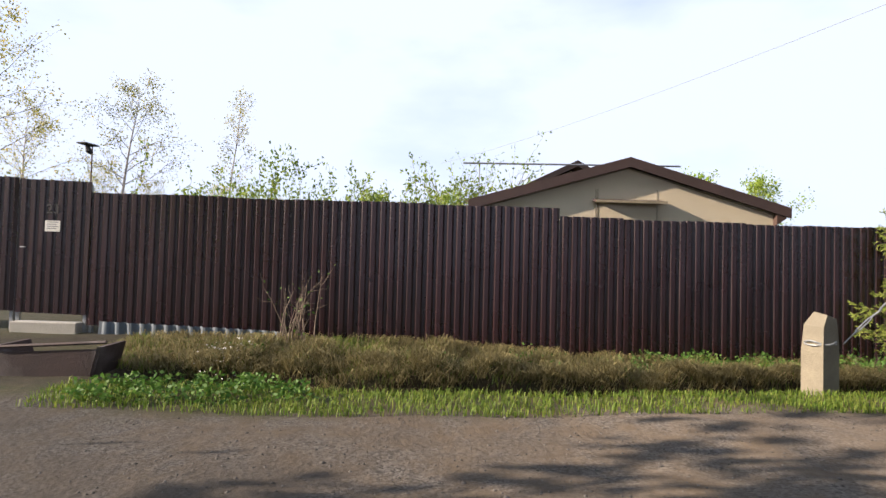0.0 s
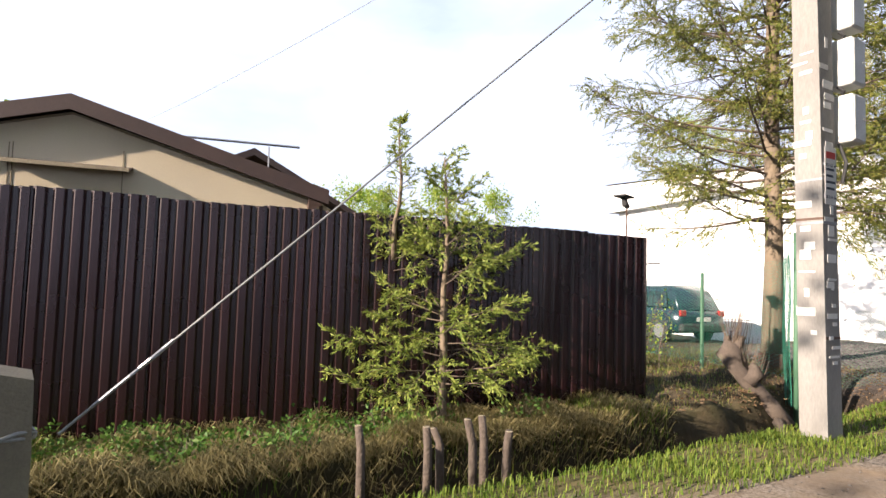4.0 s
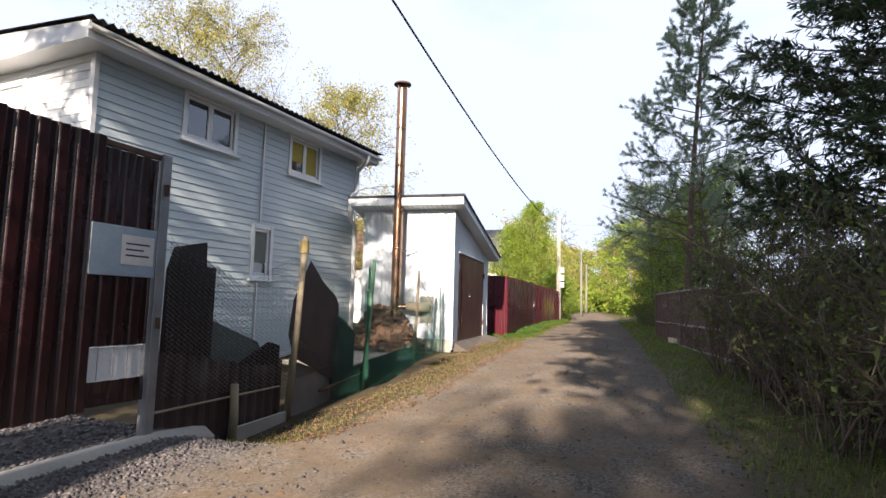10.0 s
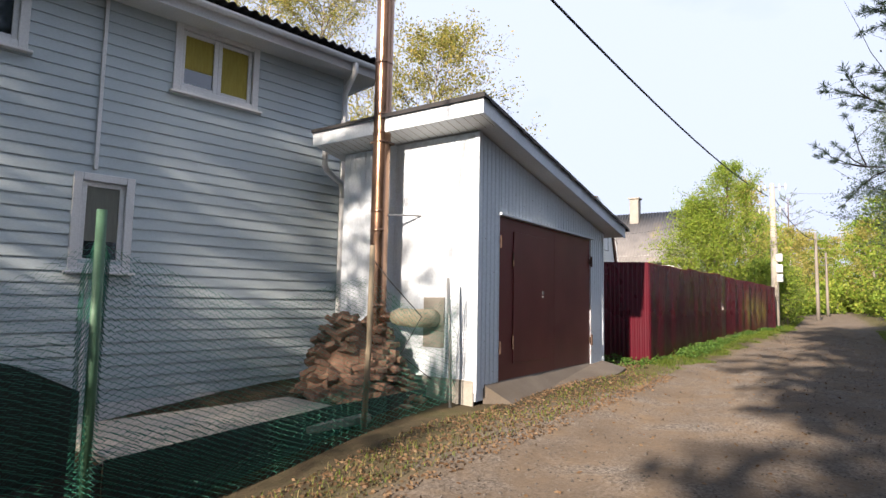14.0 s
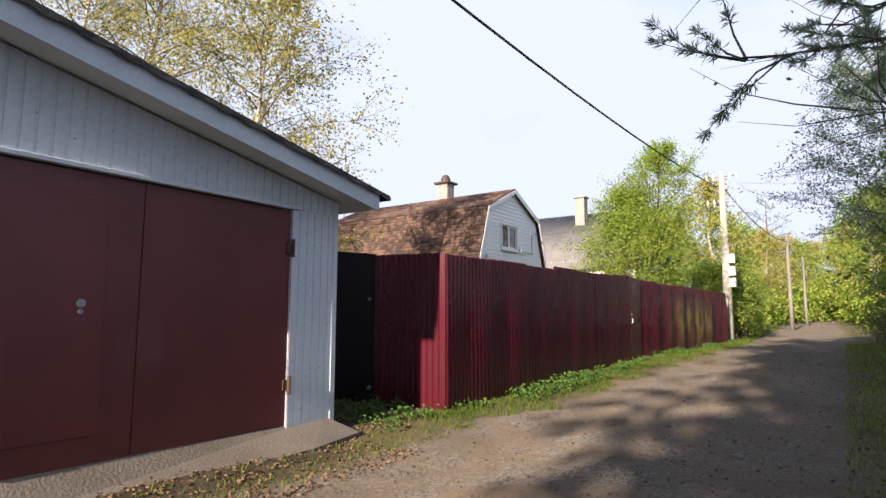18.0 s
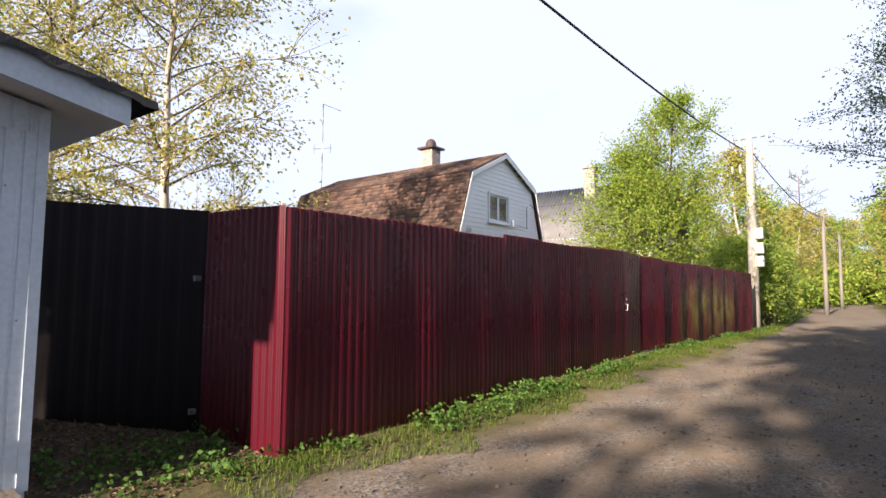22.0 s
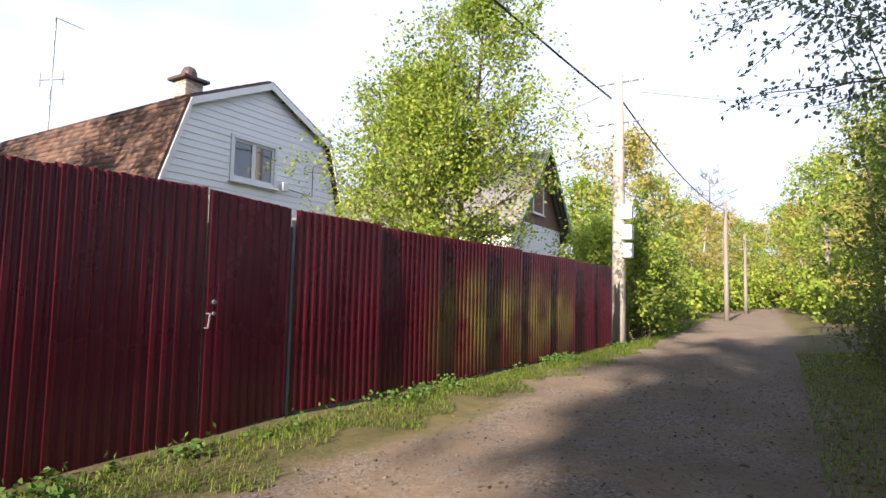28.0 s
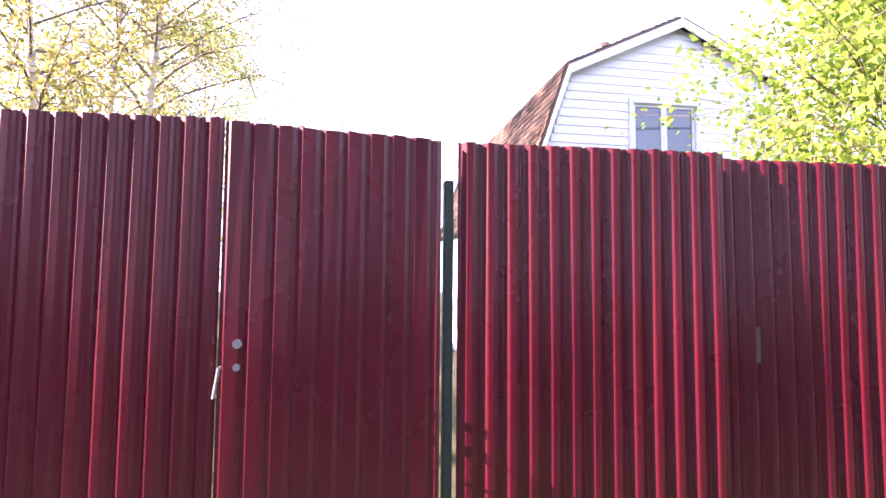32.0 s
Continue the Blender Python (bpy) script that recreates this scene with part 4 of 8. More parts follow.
# corner post and side boards
part("corner_trim", Mesh().box((-0.07, -0.03, -0.1), (0.03, 0.05, 4.72), 0.004), WHITEPVC, house)
part("corner_trim", Mesh().box((-0.03, HW - 0.05, -0.1), (0.03, HW + 0.02, 4.72), 0.004), WHITEPVC, house)
# sunlight is put into these boards too: white here, grey on the front
sb = thing("house_side_siding", (HA[0], HA[1], 0), HT - 90, "end wall lap siding, coloured white for the sun on it", "siding", kind="structure")
sb.parent = None
side_board = None
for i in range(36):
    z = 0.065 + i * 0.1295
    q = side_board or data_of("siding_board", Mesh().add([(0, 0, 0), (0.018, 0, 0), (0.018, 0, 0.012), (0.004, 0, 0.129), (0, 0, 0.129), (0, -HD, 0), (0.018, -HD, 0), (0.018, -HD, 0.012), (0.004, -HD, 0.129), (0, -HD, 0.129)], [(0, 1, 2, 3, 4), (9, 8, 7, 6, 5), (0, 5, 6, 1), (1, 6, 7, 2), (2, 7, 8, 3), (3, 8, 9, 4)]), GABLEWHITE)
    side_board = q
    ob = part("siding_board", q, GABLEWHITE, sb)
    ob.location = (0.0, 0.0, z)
for a, b, z0, z1 in sideh:
    window(sb, -b, -a, z0, z1, 2, 0.02)
window(house, *holes[0], 2)
DULLCURTAIN = mat("dull_grey_green_curtain", (0.2, 0.21, 0.18), (0.15, 0.16, 0.14), 0.9, 0, 6, 60, 0.2, None, 0, (8, 8, 1))
window(house, *holes[1], 2, inner=CURTAIN)
window(house, *holes[2], 1, inner=DULLCURTAIN)
# black sheet behind the windows, put there for the dark of the rooms
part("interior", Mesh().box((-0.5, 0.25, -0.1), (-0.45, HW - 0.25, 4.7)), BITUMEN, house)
yd = hy(16.87)
for z0, z1 in ((2.68, 4.72), (0.1, 1.47)):
    part("cable_duct", Mesh().box((0.018, yd - 0.02, z0), (0.05, yd + 0.02, z1), 0.004), WHITEPVC, house, "white cable duct")
# eaves: soffit, fascia, gutter, corrugated roof
EO = 0.42
part("soffit", Mesh().box((-HD - EO, -EO, 4.72), (EO, HW + EO, 4.76)), WHITEPVC, house)
for lo, hi in (((EO - 0.03, -EO, 4.7), (EO, HW + EO, 4.93)), ((-HD - EO, -EO - 0.0, 4.7), (EO - 0.03, -EO + 0.03, 4.93)), ((-HD - EO, HW + EO - 0.03, 4.7), (EO - 0.03, HW + EO, 4.93))):
    part("fascia", Mesh().box(lo, hi, 0.004), WHITEPVC, house)
gut = Mesh()
gut.smooth = True
gpts = [(EO + 0.055 + 0.055 * math.cos(a), 4.86 + 0.055 * math.sin(a)) for a in np.linspace(math.pi, 2 * math.pi, 9)]
gpts2 = [(EO + 0.055 + 0.05 * math.cos(a), 4.86 + 0.05 * math.sin(a)) for a in np.linspace(2 * math.pi, math.pi, 9)]
gut.prism([*gpts, *gpts2], -EO, HW + EO, "y")
part("gutter", gut, WHITEPVC, house)


def wavy_roof(x0, x1, z0, z1, y0, y1, pitch=0.15, amp=0.022, th=0.012):
    """Corrugated sheet: waves run along x, from (x0, z0) to (x1, z1)."""
    m = Mesh()
    m.smooth = True
    n = int((y1 - y0) / pitch * 8)
    vs = []
    for i in range(n + 1):
        y = y0 + (y1 - y0) * i / n
        d = amp * math.sin(2 * math.pi * (y - y0) / pitch)
        vs += [(x0, y, z0 + d), (x1, y, z1 + d), (x0, y, z0 + d - th), (x1, y, z1 + d - th)]
    fs = []
    for i in range(n):
        a, b = 4 * i, 4 * i + 4
        fs += [(a, b, b + 1, a + 1), (a + 2, a + 3, b + 3, b + 2), (a, a + 2, b + 2, b), (a + 1, b + 1, b + 3, a + 3)]
    fs += [(0, 1, 3, 2), (4 * n, 4 * n + 2, 4 * n + 3, 4 * n + 1)]
    return m.add(vs, fs)


part("roof", wavy_roof(EO + 0.1, -HD - EO, 4.98, 6.05, -EO - 0.05, HW + EO + 0.05), BITUMEN, house, "dark corrugated roof sheet")
for s in (-EO + 0.02, HW + EO - 0.02):
    part("gable_infill", Mesh().prism([(EO, 4.93), (-HD - EO, 4.93), (-HD - EO, 6.0), (EO, 4.95)], s - 0.015, s + 0.015, "y"), WHITEPVC, house)
dp = Mesh()
dp.smooth = True
dp.tube([(EO + 0.05, HW - 0.17, 4.84), (EO + 0.05, HW - 0.17, 4.68), (0.13, HW - 0.1, 4.45), (0.13, HW - 0.1, 3.98), (0.16, HW - 0.2, 3.86), (0.19, HW - 0.43, 3.78), (0.19, HW - 0.46, 3.7), (0.19, HW - 0.46, 3.28), (0.18, HW - 0.42, 3.18), (0.1, HW - 0.1, 3.04), (0.09, HW - 0.06, 2.92), (0.09, HW - 0.06, 0.15)], 0.045, 12)
part("downpipe", dp, WHITEPVC, house, "white plastic downpipe with elbows")

# ---- garage ----
GX, GY0, GY1, GXB = -3.82, 19.78, 24.12, -6.1
garage = thing("garage", (GX, GY0, 0), 0, "white sheet-steel garage with a maroon double door", "garage")
GL = GY1 - GY0


def gtop(y):
    return 3.36 - (3.36 - 2.56) * y / GL


dy0, dy1, dz0, dz1 = 0.56, 3.72, 0.28, 2.4


def profile_wall(y0, y1, zb, zt, pitch=0.1, depth=0.008):
    """Vertical sheet with narrow grooves; zt a function of y."""
    m, vs, y = Mesh(), [], y0
    pts = []
    while y < y1 - 1e-6:
        for d, x in ((0, 0), (pitch * 0.08, depth), (pitch * 0.8, depth), (pitch * 0.88, 0)):
            if y + d < y1:
                pts.append((y + d, x))
        y += pitch
    pts.append((y1, 0))
    for yy, x in pts:
        vs += [(x, yy, zb), (x, yy, zt(yy))]
    return m.add(vs, [(2 * i, 2 * i + 2, 2 * i + 3, 2 * i + 1) for i in range(len(pts) - 1)])


part("front_core", Mesh().prism([(0, 0.1), (dy0, 0.1), (dy0, dz1), (0, dz1)], -0.14, -0.002, "x"), WHITESHEET, garage)
part("front_core", Mesh().prism([(dy1, 0.1), (GL, 0.1), (GL, dz1), (dy1, dz1)], -0.14, -0.002, "x"), WHITESHEET, garage)
part("front_core", Mesh().prism([(0, dz1), (GL, dz1), (GL, gtop(GL)), (0, gtop(0))], -0.14, -0.002, "x"), WHITESHEET, garage)
part("cladding", profile_wall(0, dy0, 0.24, lambda y: 2.62), WHITESHEET, garage)
part("cladding", profile_wall(dy1, GL, 0.24, lambda y: dz1), WHITESHEET, garage)
part("cladding", profile_wall(dy0, GL, dz1 + 0.0, gtop), WHITESHEET, garage)
part("cladding", profile_wall(0, dy0, 2.62, gtop), WHITESHEET, garage)
part("corner_strip", Mesh().box((-0.05, -0.02, 0.2), (0.02, 0.05, gtop(0))), WHITESHEET, garage)
part("corner_strip", Mesh().box((-0.05, GL - 0.05, 0.24), (0.016, GL + 0.012, gtop(GL))), WHITESHEET, garage)
part("drip_strip", Mesh().box((-0.01, dy0 - 0.05, dz1 - 0.01), (0.045, dy1 + 0.06, dz1 + 0.025), 0.004), WHITESHEET, garage)
part("side_wall", Mesh().box((GXB - GX, 0, 0.05), (-0.14, 0.14, gtop(0))), WHITESHEET, garage)
sw = part("side_cladding", profile_wall(0, -(GXB - GX) - 0.05, 0.3, lambda y: gtop(0), 0.1, 0.006), WHITESHEET, garage)
sw.matrix_basis = pose(GXB - GX + 0.03, -0.002, 0, 0, 0, -90)
part("side_plinth", Mesh().box((GXB - GX, -0.03, 0.0), (-0.02, 0.0, 0.34), 0.006), CONCRETE, garage, "weathered concrete plinth")
part("batten", Mesh().box((-1.42, -0.02, 0.4), (-1.3, -0.005, gtop(0))), WHITESHEET, garage, "grey joint strip")
part("rear_wall", Mesh().box((GXB - GX, 0.14, 0), (GXB - GX + 0.14, GL, 2.5)), WHITESHEET, garage)
part("north_wall", Mesh().box((GXB - GX + 0.14, GL - 0.14, 0), (-0.14, GL, gtop(GL))), WHITESHEET, garage)
# roof slab: soffits, fascias and felt
RO, SO = 0.28, 0.38
ra, rb = -SO, GL + 0.36


def rz(y):
    return gtop(0) + 0.02 - (gtop(0) - gtop(GL)) * y / GL


x_a, x_b = GXB - GX - 0.25, RO
part("soffit", Mesh().add([(x_a, ra, rz(ra)), (x_b, ra, rz(ra)), (x_b, rb, rz(rb)), (x_a, rb, rz(rb)), (x_a, ra, rz(ra) + 0.03), (x_b, ra, rz(ra) + 0.03), (x_b, rb, rz(rb) + 0.03), (x_a, rb, rz(rb) + 0.03)],
                          [(0, 1, 2, 3), (7, 6, 5, 4), (0, 4, 5, 1), (1, 5, 6, 2), (2, 6, 7, 3), (3, 7, 4, 0)]), WHITEPVC, garage)
for i in range(24):
    xx = x_b - 0.06 - i * 0.12
    if xx < x_a:
        break
    part("soffit_groove", Mesh().add([(xx, ra + 0.03, rz(ra + 0.03) - 0.002), (xx + 0.008, ra + 0.03, rz(ra + 0.03) - 0.002), (xx + 0.008, -0.01, rz(-0.01) - 0.002), (xx, -0.01, rz(-0.01) - 0.002)], [(0, 1, 2, 3)]), OLDWOOD, garage)
part("fascia", Mesh().prism([(ra, rz(ra) - 0.02), (rb, rz(rb) - 0.02), (rb, rz(rb) + 0.17), (ra, rz(ra) + 0.17)], x_b, x_b + 0.025, "x"), WHITESHEET, garage)
part("fascia", Mesh().prism([(x_a, rz(ra) - 0.02), (x_b + 0.025, rz(ra) - 0.02), (x_b + 0.025, rz(ra) + 0.2), (x_a, rz(ra) + 0.2)], ra - 0.025, ra, "y"), WHITESHEET, garage)
felt = Mesh()
nf = 60
vs = []
for i in range(nf + 1):
    y = ra - 0.06 + (rb + 0.16 - ra + 0.06) * i / nf
    e = 0.012 * math.sin(i * 2.1)
    z = rz(y) + 0.19
    vs += [(x_b + 0.06 + 0.006 * math.sin(i * 1.3), y, z - 0.045 + e), (x_b + 0.05, y, z + 0.012), (x_a, y, z + 0.012), (x_a, y, z - 0.03)]
felt.add(vs, [(4 * i + k, 4 * i + k + 1, 4 * i + k + 5, 4 * i + k + 4) for i in range(nf) for k in range(3)] + [(0, 1, 2, 3), (4 * nf, 4 * nf + 3, 4 * nf + 2, 4 * nf + 1)])
part("roofing", felt, BITUMEN, garage, "black roofing with ragged edge")
# doors
dr = part("door_leaf", Mesh().box((-0.05, dy0, dz0), (-0.01, (dy0 + dy1) / 2 + 0.1, dz1 - 0.02), 0.004), MAROON, garage, "maroon painted steel leaf")
dr2 = part("door_leaf", Mesh().box((-0.05, (dy0 + dy1) / 2 + 0.105, dz0), (-0.012, dy1, dz1 - 0.02), 0.004), MAROON, garage, "maroon painted steel leaf")
part("frame", Mesh().box((-0.06, dy0 - 0.035, dz0 - 0.02), (0.006, dy0 - 0.002, dz1), 0.003), MAROON, garage)
part("frame", Mesh().box((-0.06, dy1 + 0.002, dz0 - 0.02), (0.006, dy1 + 0.03, dz1), 0.003), MAROON, garage)
wy0, wy1 = dy0 + 0.36, dy0 + 1.42
part("wicket", Mesh().box((-0.009, wy0, dz0 + 0.2), (0.004, wy1, dz1 - 0.18), 0.003), MAROON, dr, "wicket door plate")
part("lock", Mesh().tube([(0.004, wy1 - 0.16, 1.42), (0.012, wy1 - 0.16, 1.42)], 0.03, 14), STEEL, dr, "steel lock plate")
part("lock", Mesh().tube([(0.004, wy1 - 0.16, 1.36), (0.015, wy1 - 0.16, 1.36)], 0.018, 10), STEEL, dr)
for y, z in ((wy0 - 0.015, 0.75), (wy0 - 0.015, 1.85)):
    part("hinge", Mesh().tube([(0.006, y, z - 0.09), (0.006, y, z + 0.09)], 0.013, 8), RUSTY, dr)
for y, z in ((dy0 - 0.01, 0.7), (dy0 - 0.01, 2.05)):
    part("hinge", Mesh().tube([(0.012, y, z - 0.08), (0.012, y, z + 0.08)], 0.016, 8), RUSTY, dr)
for y, z in ((dy1 + 0.015, 0.66), (dy1 + 0.015, 2.0)):
    part("hinge", Mesh().tube([(0.014, y, z - 0.09), (0.014, y, z + 0.09)], 0.02, 8), RUSTY, dr2)
    part("hinge_plate", Mesh().box((-0.011, dy1 - 0.05, z - 0.05), (0.004, dy1 + 0.01, z + 0.05), 0.002), RUSTY, dr2)
# black sheet behind the door leaves, standing for the dark inside
part("interior_back", Mesh().box((-0.9, 0.2, 0.1), (-0.88, GL - 0.2, 2.3)), BITUMEN, garage)
for r, zz in enumerate((0.42, 0.8, 1.25, 1.65, 2.05)):
    for y in (0.06, 0.17, 0.28, 0.39, 0.5, 3.8, 3.9, 4.02, 4.14, 4.24):
        if (r + int(y * 100)) % 3 == 0:
            part("rivet", Mesh().tube([(0.007, y, zz), (0.011, y, zz)], 0.007, 6), STEEL, garage)
for i in range(14):
    y = 0.7 + i * 0.25
    part("rivet", Mesh().tube([(0.007, y, dz1 + 0.2 + 0.12 * (i % 2)), (0.011, y, dz1 + 0.2 + 0.12 * (i % 2))], 0.007, 6), STEEL, garage)
slab = Mesh().prism([(19.95, -3.82), (24.05, -3.86), (24.1, -3.4), (23.4, -3.3), (21.8, -3.34), (20.2, -3.5)], 0, 1, "z")
slab.v = [(v, u, -0.1 if w == 0 else (0.285 if v < -3.7 else float(np.interp(u, [20.2, 21.8, 24.0], [0.03, 0.1, 0.17])))) for u, v, w in slab.v]
lone("apron", slab, mat("dirty_concrete", (0.18, 0.155, 0.125), (0.12, 0.102, 0.082), 0.92, 0, 2.2, 40, 0.45, (0.11, 0.09, 0.065), 0.03), label="cracked concrete apron before the garage door", category="apron", kind="structure")

# flue with T-piece
flue = thing("flue_pipe", (-5.1, 19.44, 0), 0, "tall copper-toned steel flue pipe beside the garage", "flue pipe")
fz = [0.7, 1.22, 2.18, 2.43, 3.46, 3.7, 4.4, 5.3, 6.28]
for a, b in zip(fz[:-1], fz[1:]):
    tu = Mesh()
    tu.smooth = True
    tu.tube([(0, 0, a), (0, 0, b - 0.001)], 0.116, 20, caps=False)
    part("pipe_section", tu, FLUE, flue)
    rg = Mesh()
    rg.smooth = True
    rg.tube([(0, 0, b - 0.04), (0, 0, b - 0.03), (0, 0, b - 0.01), (0, 0, b)], [0.116, 0.123, 0.123, 0.116], 20, caps=False)
    part("joint", rg, FLUE, flue)
cp = Mesh()
cp.tube([(0, 0, 6.36), (0, 0, 6.4), (0, 0, 6.44)], [0.21, 0.2, 0.03], 20)
part("cap", cp, RUSTY, flue, "dark rain cap")
for a in (0, 2.1, 4.2):
    part("cap_strut", Mesh().tube([(0.112 * math.cos(a), 0.112 * math.sin(a), 6.2), (0.14 * math.cos(a), 0.14 * math.sin(a), 6.38)], 0.006, 5), STEEL, flue)
part("bottom_cap", Mesh().tube([(0, 0, 0.7), (0, 0, 0.722)], 0.121, 20), FLUE, flue)
part("branch", Mesh().tube([(0.08, 0, 1.06), (0.3, 0.02, 1.06)], 0.06, 16), FLUE, flue)
wr = Mesh()
wr.smooth = True
wr.tube([(0.26, 0.02, 1.06), (0.34, 0.03, 1.07), (0.55, 0.06, 1.06), (0.66, 0.2, 1.06), (0.66, 0.33, 1.06)], [0.08, 0.11, 0.115, 0.11, 0.11], 16)
part("insulation", wr, mat("glass_wool_wrap", (0.5, 0.44, 0.32), (0.36, 0.31, 0.22), 0.95, 0, 14, 60, 0.5), flue, "wire-wrapped glass wool sleeve")
part("wall_plate", Mesh().box((0.5, 0.318, 0.7), (0.82, 0.334, 1.32), 0.003), mat("grey_board", (0.3, 0.29, 0.25), (0.24, 0.23, 0.2), 0.85), flue, "grey fireproof plate")
part("bracket", Mesh().tube([(0.07, 0.02, 2.37), (0.42, 0.33, 2.37)], 0.012, 6), STEEL, flue)
part("bracket", Mesh().box((-0.11, -0.11, 3.3), (0.12, 0.12, 3.32)), RUSTY, flue)

# brick heap
heap = thing("brick_heap", (-5.2, 19.22, 0.05), 8, "heap of loose old bricks and rubble", "brick pile")
brick_me = [data_of("brick", Mesh().box((-0.06, -0.12, -0.0325), (0.06, 0.12, 0.0325), 0.008), BRICKM), data_of("brick", Mesh().box((-0.06, -0.07, -0.0325), (0.06, 0.06, 0.03), 0.012), BRICKM)]
rb_ = random.Random(4)


def heap_z(x, y):
    r = math.hypot(x / 0.82, y / 0.5)
    top = 1.02 - 0.5 * float(ramp01(x, -0.08, 0.16)) * float(ramp01(-y, -0.3, 0.0))
    return max(0.0, top * min(1.0, 1.8 * (1 - r)) + 0.05 * math.sin(7 * x + 3 * y))


core = Mesh()
ring = [[(0.75 * f * math.cos(a), 0.45 * f * math.sin(a), max(0.0, heap_z(0.75 * f * math.cos(a), 0.45 * f * math.sin(a)) - 0.05)) for a in np.linspace(0, 6.2832, 18, endpoint=False)] for f in (0.02, 0.3, 0.6, 0.8, 1.0, 1.1)]
core.add([p for r in ring for p in r], [(18 * i + k, 18 * i + (k + 1) % 18, 18 * i + 18 + (k + 1) % 18, 18 * i + 18 + k) for i in range(5) for k in range(18)] + [tuple(range(18))])
part("rubble_core", core, BRICKM, heap, "crumbled brick rubble")
for i in range(230):
    a, r = rb_.uniform(0, 6.283), rb_.uniform(0.2, 1.12) ** 0.7
    x, y = 0.78 * r * math.cos(a), 0.46 * r * math.sin(a)
    ob = part("brick", brick_me[rb_.random() < 0.3], BRICKM, heap)
    k = 0.3 if x > 0.1 else 1.0
    ob.matrix_basis = pose(x, y, heap_z(x, y) + rb_.uniform(-0.03, 0.03), k * rb_.uniform(-35, 35), k * rb_.uniform(-30, 30), 90 + 25 * rb_.uniform(-1, 1) if x > 0.1 else rb_.uniform(0, 180))
lone("paving_slab", Mesh().box((-1.0, -1.3, -0.03), (0.5, 1.2, 0.06), 0.015), CONCRETE, (-4.95, 17.4, 0.02), -6, "pale concrete slab behind the mesh fence", "slab")

# ---- old fence of mesh and scrap sheets ----


def lean_post(name, base, top, r, material, label, cat="post", group="mesh fence posts", n=10):
    m = Mesh()
    m.smooth = True
    d = Vector(top) - Vector(base)
    m.tube([Vector((0, 0, 0)), d * 0.5 + Vector((0.01, 0.006, 0)), d], [r * 1.1, r, r * 0.94], n)
    return lone(name, m, material, base, 0, label, cat, group)


lean_post("fence_post", (-4.43, 13.55, -0.45), (-4.19, 13.39, 1.95), 0.042, OLDWOOD, "weathered wooden post leaning in the fence")
lone("post_sleeve", Mesh().tube([(0, 0, 0), (0.006, -0.004, 0.16)], 0.06, 10), mat("ochre_plastic", (0.4, 0.32, 0.14), (0.32, 0.25, 0.1), 0.7), (-4.212, 13.405, 1.74), 0, "ochre cap tied to a post top", "cap")
lean_post("fence_post", (-4.34, 15.74, -0.5), (-4.14, 15.65, 1.83), 0.034, GREENPAINT, "flaking green steel fence post")
lean_post("fence_post", (-4.3, 18.38, -0.2), (-4.2, 18.33, 1.84), 0.03, OLDWOOD, "thin weathered post with rag tied round it")
lean_post("fence_post", (-4.46, 12.45, -0.5), (-4.46, 12.45, 0.2), 0.05, OLDWOOD, "short weathered stake by the fence")
lean_post("fence_post", (-4.02, 19.55, -0.1), (-4.05, 19.5, 1.55), 0.02, GREYWIRE, "thin grey steel rod in the mesh fence")


def plate(name, poly, x, material, label, lean=0.0, th=0.006, cat="sheet", bow=0.0):
    """A cut sheet standing in the fence line; poly in (y, z)."""
    c = (sum(p[0] for p in poly) / len(poly), min(p[1] for p in poly))
    m = Mesh().prism([(u - c[0], w - c[1]) for u, w in poly], 0, th, "x")
    m.v = [(px + lean * pz + bow * py * py, py, pz) for px, py, pz in m.v]
    return lone(name, m, material, (x, c[0], c[1]), 0, label, cat, "scrap sheets")


plate("scrap_sheet", [(11.42, 0.3), (12.18, 0.3), (12.16, 1.46), (12.0, 1.46), (11.98, 1.72), (11.5, 1.62), (11.42, 1.4)], -4.6, BLACKISH, "black roofing felt scrap hung on the fence", 0.02)
plate("scrap_sheet", [(12.18, 0.25), (13.4, 0.2), (13.1, 0.62), (12.2, 0.9)], -4.62, mat("dull_green_grey_sheet", (0.12, 0.15, 0.14), (0.09, 0.11, 0.11), 0.7), "dull grey-green sheet scrap", 0.0)
plate("scrap_sheet", [(12.3, 0.3), (13.5, 0.2), (13.48, 0.56), (13.2, 0.62)], -4.55, BLACKISH, "dark felt scrap in the fence", 0.03)
plate("scrap_sheet", [(13.62, 0.4), (14.95, -0.05), (15.0, 0.3), (14.85, 1.1), (14.72, 1.22), (14.3, 1.4), (13.86, 1.68), (13.5, 1.15), (13.45, 0.7)], -4.44, RUSTSHEET, "tall five-sided rusty brown steel sheet", 0.05)
plate("scrap_sheet", [(14.75, -0.1), (15.75, -0.2), (15.74, 0.62), (15.4, 0.8), (15.0, 0.95), (14.78, 0.95)], -4.5, GREENSHEET, "dark green sheet behind the mesh", 0.02)
plate("scrap_sheet", [(13.58, -0.42), (14.78, -0.45), (14.8, 0.05), (13.6, 0.38)], -4.46, mat("grey_stained_board", (0.17, 0.15, 0.13), (0.11, 0.1, 0.09), 0.85, 0, 3, 60, 0.2, (0.16, 0.06, 0.04), 0.0), "grey stained board at the foot of the fence", 0.0)
plate("scrap_sheet", [(14.8, -0.48), (15.9, -0.5), (15.9, 0.12), (14.82, 0.0)], -4.44, mat("dark_grey_board", (0.07, 0.07, 0.065), (0.05, 0.05, 0.048), 0.8), "dark grey board at the fence foot", 0.0)
